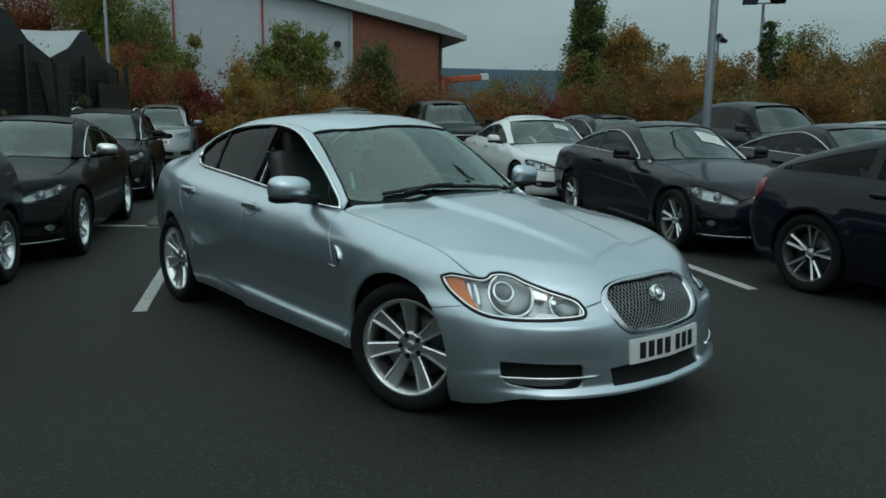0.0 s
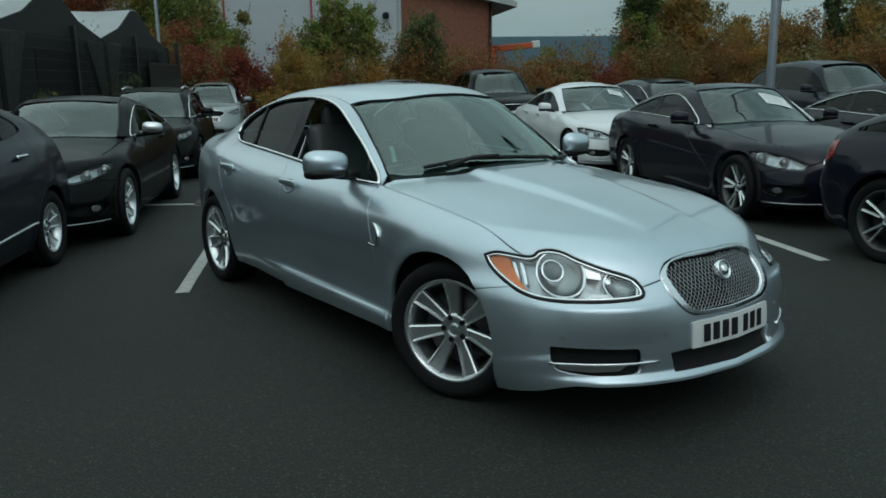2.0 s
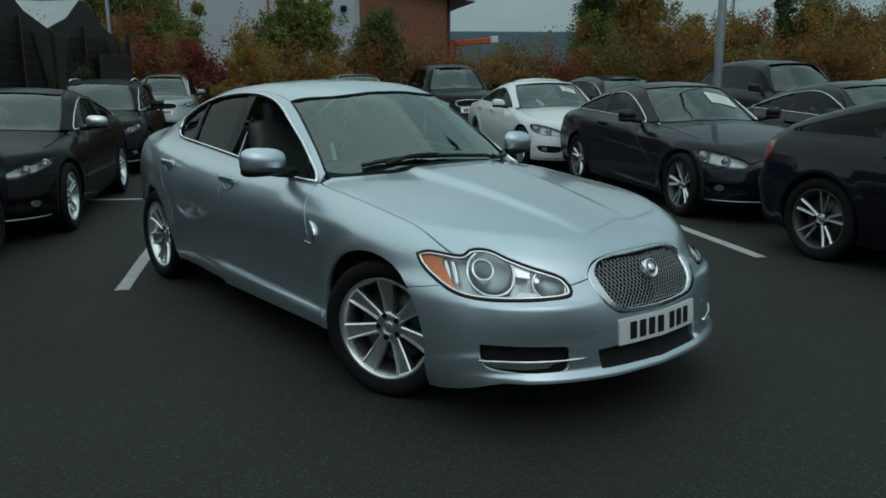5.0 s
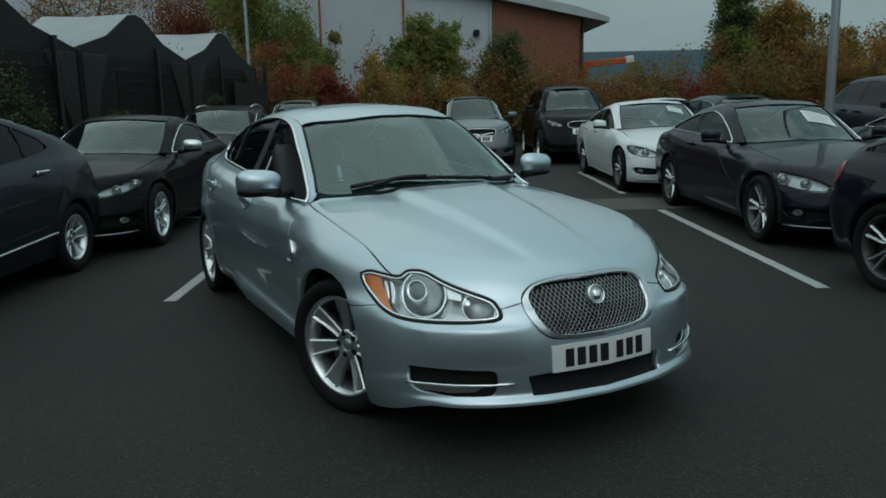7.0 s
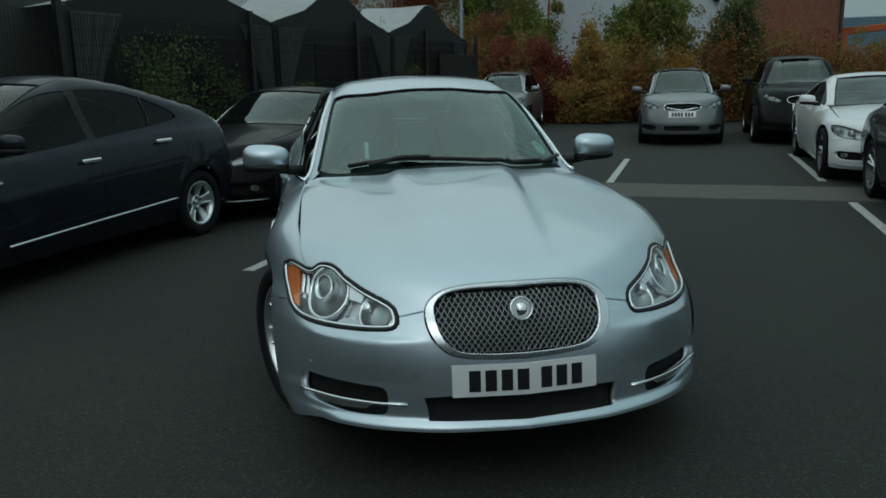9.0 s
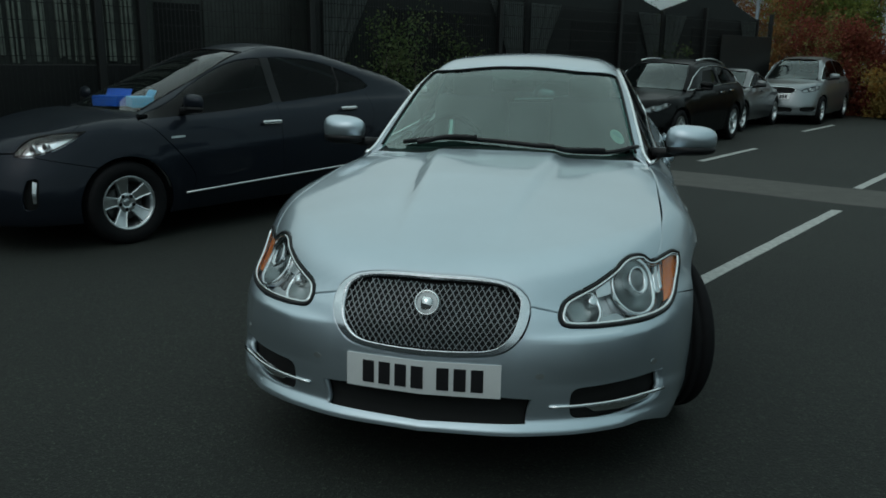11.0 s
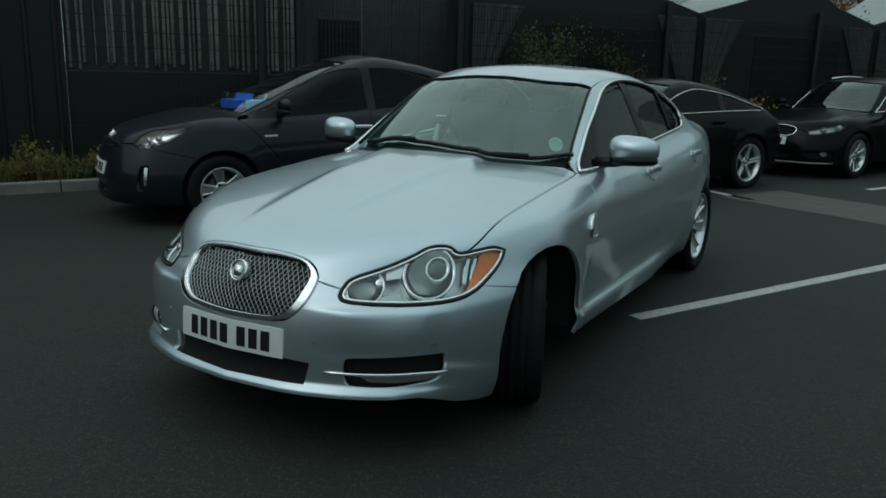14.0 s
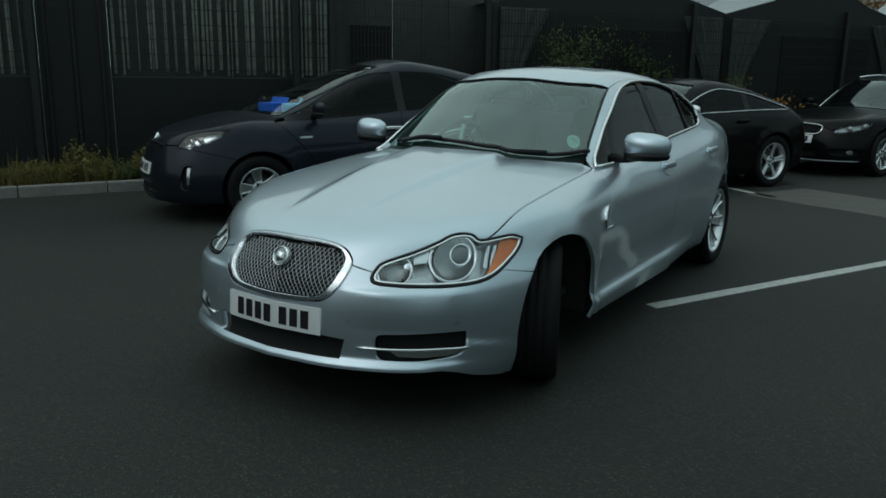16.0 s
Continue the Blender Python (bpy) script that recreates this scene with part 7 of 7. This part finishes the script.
# tall trees, left to right as the boundary runs
TALL = [                                                    # name, across, along, height, spread, leaf kind
    ("broadleaf_tree", -9.6, 27.0, 6.2, 2.1, "crimson", "dark rusty autumn tree behind the marquees", 15000, "round", ("rust", 0.5)),
    ("broadleaf_tree", -12.8, 25.5, 6.4, 2.4, "rust", "dark rusty autumn tree behind the marquees", 12000, "round", ("olive", 0.4)),
    ("broadleaf_tree", -7.1, 26.2, 6.4, 1.75, "green", "tall green tree turning yellow behind the hedge", 24000, "round", ("yellow", 0.2)),
    ("broadleaf_tree", -5.7, 26.0, 5.0, 1.15, "green", "green tree with thinning leaves", 15000, "round", ("olive", 0.3)),
    ("young_tree", -4.6, 25.4, 3.9, 0.8, "green", "young green tree in the hedge", 9000, "round", ("olive", 0.2)),
    ("young_tree", -0.98, 23.6, 4.2, 0.70, "green", "young green tree in the hedge", 12000, "round", ("olive", 0.3)),
    ("young_tree", -0.08, 23.8, 3.95, 0.58, "green", "slim young green tree in the hedge", 9000, "round", ("olive", 0.3)),
    ("young_tree", -1.75, 23.7, 3.5, 0.7, "green", "small bushy green tree in the hedge", 9000, "round", ("olive", 0.3)),
    ("young_tree", 1.72, 22.6, 3.55, 0.78, "dark", "dense dark green bush before the brick wall", 14000, "round", ("olive", 0.25)),
    ("columnar_tree", 9.45, 24.0, 7.4, 0.86, "dark", "tall narrow green columnar tree", 42000, "column", ("green", 0.35)),
    ("broadleaf_tree", 11.1, 24.6, 4.75, 1.0, "olive", "autumn tree half green and half orange", 17000, "round", ("orange", 0.5)),
    ("broadleaf_tree", 12.25, 25.2, 4.5, 0.95, "yellow", "golden olive autumn tree in the boundary hedge", 15000, "round", ("olive", 0.6)),
    ("broadleaf_tree", 13.6, 24.8, 3.6, 1.0, "olive", "low olive autumn tree in the boundary hedge", 12000, "round", ("orange", 0.4)),
    ("columnar_tree", 16.95, 24.2, 4.9, 0.55, "dark", "narrow dark evergreen tree", 11000, "column", None),
    ("broadleaf_tree", 15.5, 25.0, 3.75, 1.1, "olive", "olive autumn tree with orange tips", 13000, "round", ("yellow", 0.3)),
    ("broadleaf_tree", 18.3, 24.6, 4.75, 1.3, "olive", "broad fading green tree", 19500, "round", ("green", 0.3)),
    ("broadleaf_tree", 20.4, 24.4, 4.0, 1.2, "olive", "fading olive autumn tree", 14000, "round", ("rust", 0.4)),
    ("broadleaf_tree", 22.3, 24.2, 4.6, 1.3, "olive", "broad olive-green autumn tree", 16000, "round", ("orange", 0.3)),
    ("broadleaf_tree", 24.8, 24.0, 4.6, 1.6, "orange", "thinning orange-brown autumn tree", 18000, "round", ("olive", 0.5)),
    ("broadleaf_tree", 28.4, 24.0, 5.0, 2.0, "olive", "olive autumn tree at the boundary", 10000, "round", ("orange", 0.3)),
    ("broadleaf_tree", 32.6, 24.0, 5.2, 2.2, "rust", "rusty autumn tree at the boundary", 9000, "round", ("olive", 0.3))]
for i, (name, across, along, h, sp, kind, label, n, shp, mx) in enumerate(TALL):
    p = bay(across, along)
    tree(name, p[0], p[1], h, sp, kind, label, "tree", n, 0.085, 0.12, shp, 11 + i, 0.6, mix=mx)

# the hedge of autumn shrubs along the boundary: its top rises and falls
TOP_AT = (-13, -8, -6.4, -4.5, -2.9, -1.0, 0.6, 2.0, 3.5, 5.6, 6.8, 7.8, 9, 12, 14, 16, 20, 36)
TOP_IS = (3.2, 3.2, 3.1, 2.8, 2.7, 2.9, 2.95, 2.75, 2.5, 2.35, 2.4, 2.75, 3.0, 3.3, 3.3, 3.5, 3.6, 3.7)
rng = random.Random(21)
WORDS = {"rust": "rusty brown", "crimson": "dark crimson", "yellow": "golden yellow", "orange": "orange-brown", "olive": "olive green"}
across, i = -10.6, 0
while across < 33:
    step = 1.15 if across < 14 else 1.6
    if -3.9 < across < -2.9:
        choice = ["crimson"]
    elif -2.9 <= across < -2.0:
        choice = ["yellow"]
    elif across < -3.9:
        choice = ["rust", "rust", "crimson"]
    elif across < 1.2:
        choice = ["orange", "olive", "rust"]
    elif across < 9:
        choice = ["crimson", "rust", "rust", "olive"]
    else:
        choice = ["rust", "orange", "olive", "rust"]
    for row in range(2):
        p = bay(across + rng.uniform(-0.25, 0.25), 22.3 + row * 1.2 + rng.uniform(-0.25, 0.25))
        top = float(np.interp(across, TOP_AT, TOP_IS))
        h = top * (rng.uniform(0.78, 1.0) if row == 0 else rng.uniform(0.98, 1.12))
        k = choice[(i + row) % len(choice)]
        tree("shrub", p.x, p.y, h, rng.uniform(0.85, 1.1) * (1.25 if step > 1.2 else 1.0), k, "dense " + WORDS[k] + " autumn shrub in the hedge",
             "shrub", 8500, 0.075, 0.1, "shrub", 100 + 2 * i + row, 0.4, group="hedge shrubs", mix=("olive", 0.15))
    across += step * rng.uniform(0.85, 1.15)
    i += 1

for across, along, h, sp in ((-2.5, 21.6, 3.0, 0.45), (-1.9, 21.4, 1.9, 0.7), (-2.9, 21.5, 1.6, 0.6)):
    p = bay(across, along)
    tree("shrub", p.x, p.y, h, sp, "yellow", "golden yellow autumn shrub at the front of the hedge", "shrub", 7000, 0.07, 0.1, "shrub", int(900 + 10 * h), 0.3, group="hedge shrubs", mix=("orange", 0.4))

# low planting in the bed behind the kerb, and climbers at the fence
for i in range(26):
    along = -5.5 + i * 0.42 + rng.uniform(-0.15, 0.15)
    p = bay(-6.98 - rng.uniform(0, 0.22), along)
    k = rng.choice(["olive", "green", "dark", "olive", "green"])
    tree("low_shrub", p.x, p.y, rng.uniform(0.30, 0.58), rng.uniform(0.26, 0.38), k, "low straggling " + {"olive": "olive green", "green": "green", "dark": "dark green"}[k] + " shrub in the bed", "shrub", 1500, 0.042, 0.1, "shrub", 300 + i, 0.3, base=0.06, group="bed plants")
blades = []
gr = np.random.default_rng(77)
for i in range(5200):
    p = bay(-6.84 - gr.uniform(0, 0.55), gr.uniform(-6.0, 5.5))
    a, h = gr.uniform(0, 2 * math.pi), gr.uniform(0.10, 0.32) * (1.5 if gr.uniform() < 0.05 else 1.0)
    w, lean_by = np.array([math.cos(a), math.sin(a), 0]) * 0.006, np.array([math.sin(a), -math.cos(a), 0]) * h * gr.uniform(0.1, 0.7)
    foot = np.array([p.x, p.y, 0.06])
    mid, tip = foot + lean_by * 0.35 + (0, 0, h * 0.6), foot + lean_by + (0, 0, h)
    blades.append([foot - w, foot + w, mid + w * 0.8, mid - w * 0.8])
    blades.append([mid - w * 0.8, mid + w * 0.8, tip + w * 0.1, tip - w * 0.1])
tagged(part("bed_grass", quads_mesh(np.array(blades)), LEAVES["olive"]), "rank olive-green grass along the kerb bed", "grass", kind="stuff")
for i, (s, off, h, kind) in enumerate(((11.2, 0.35, 2.2, "dark"), (4.9, 0.2, 2.6, "dark"), (12.7, -0.25, 2.1, "dark"), (9.3, -0.6, 1.15, "orange"), (13.6, -0.6, 1.3, "dark"), (9.7, -0.5, 1.4, "dark"))):
    p = FENCE_END + FENCE_WAY * s + FENCE_BACK * off
    tree("fence_shrub", p.x, p.y, h, 0.7, kind, "leafy shrub growing against the fence", "shrub", 5200, 0.048, 0.1, "shrub", 400 + i, 0.3, group="fence plants")
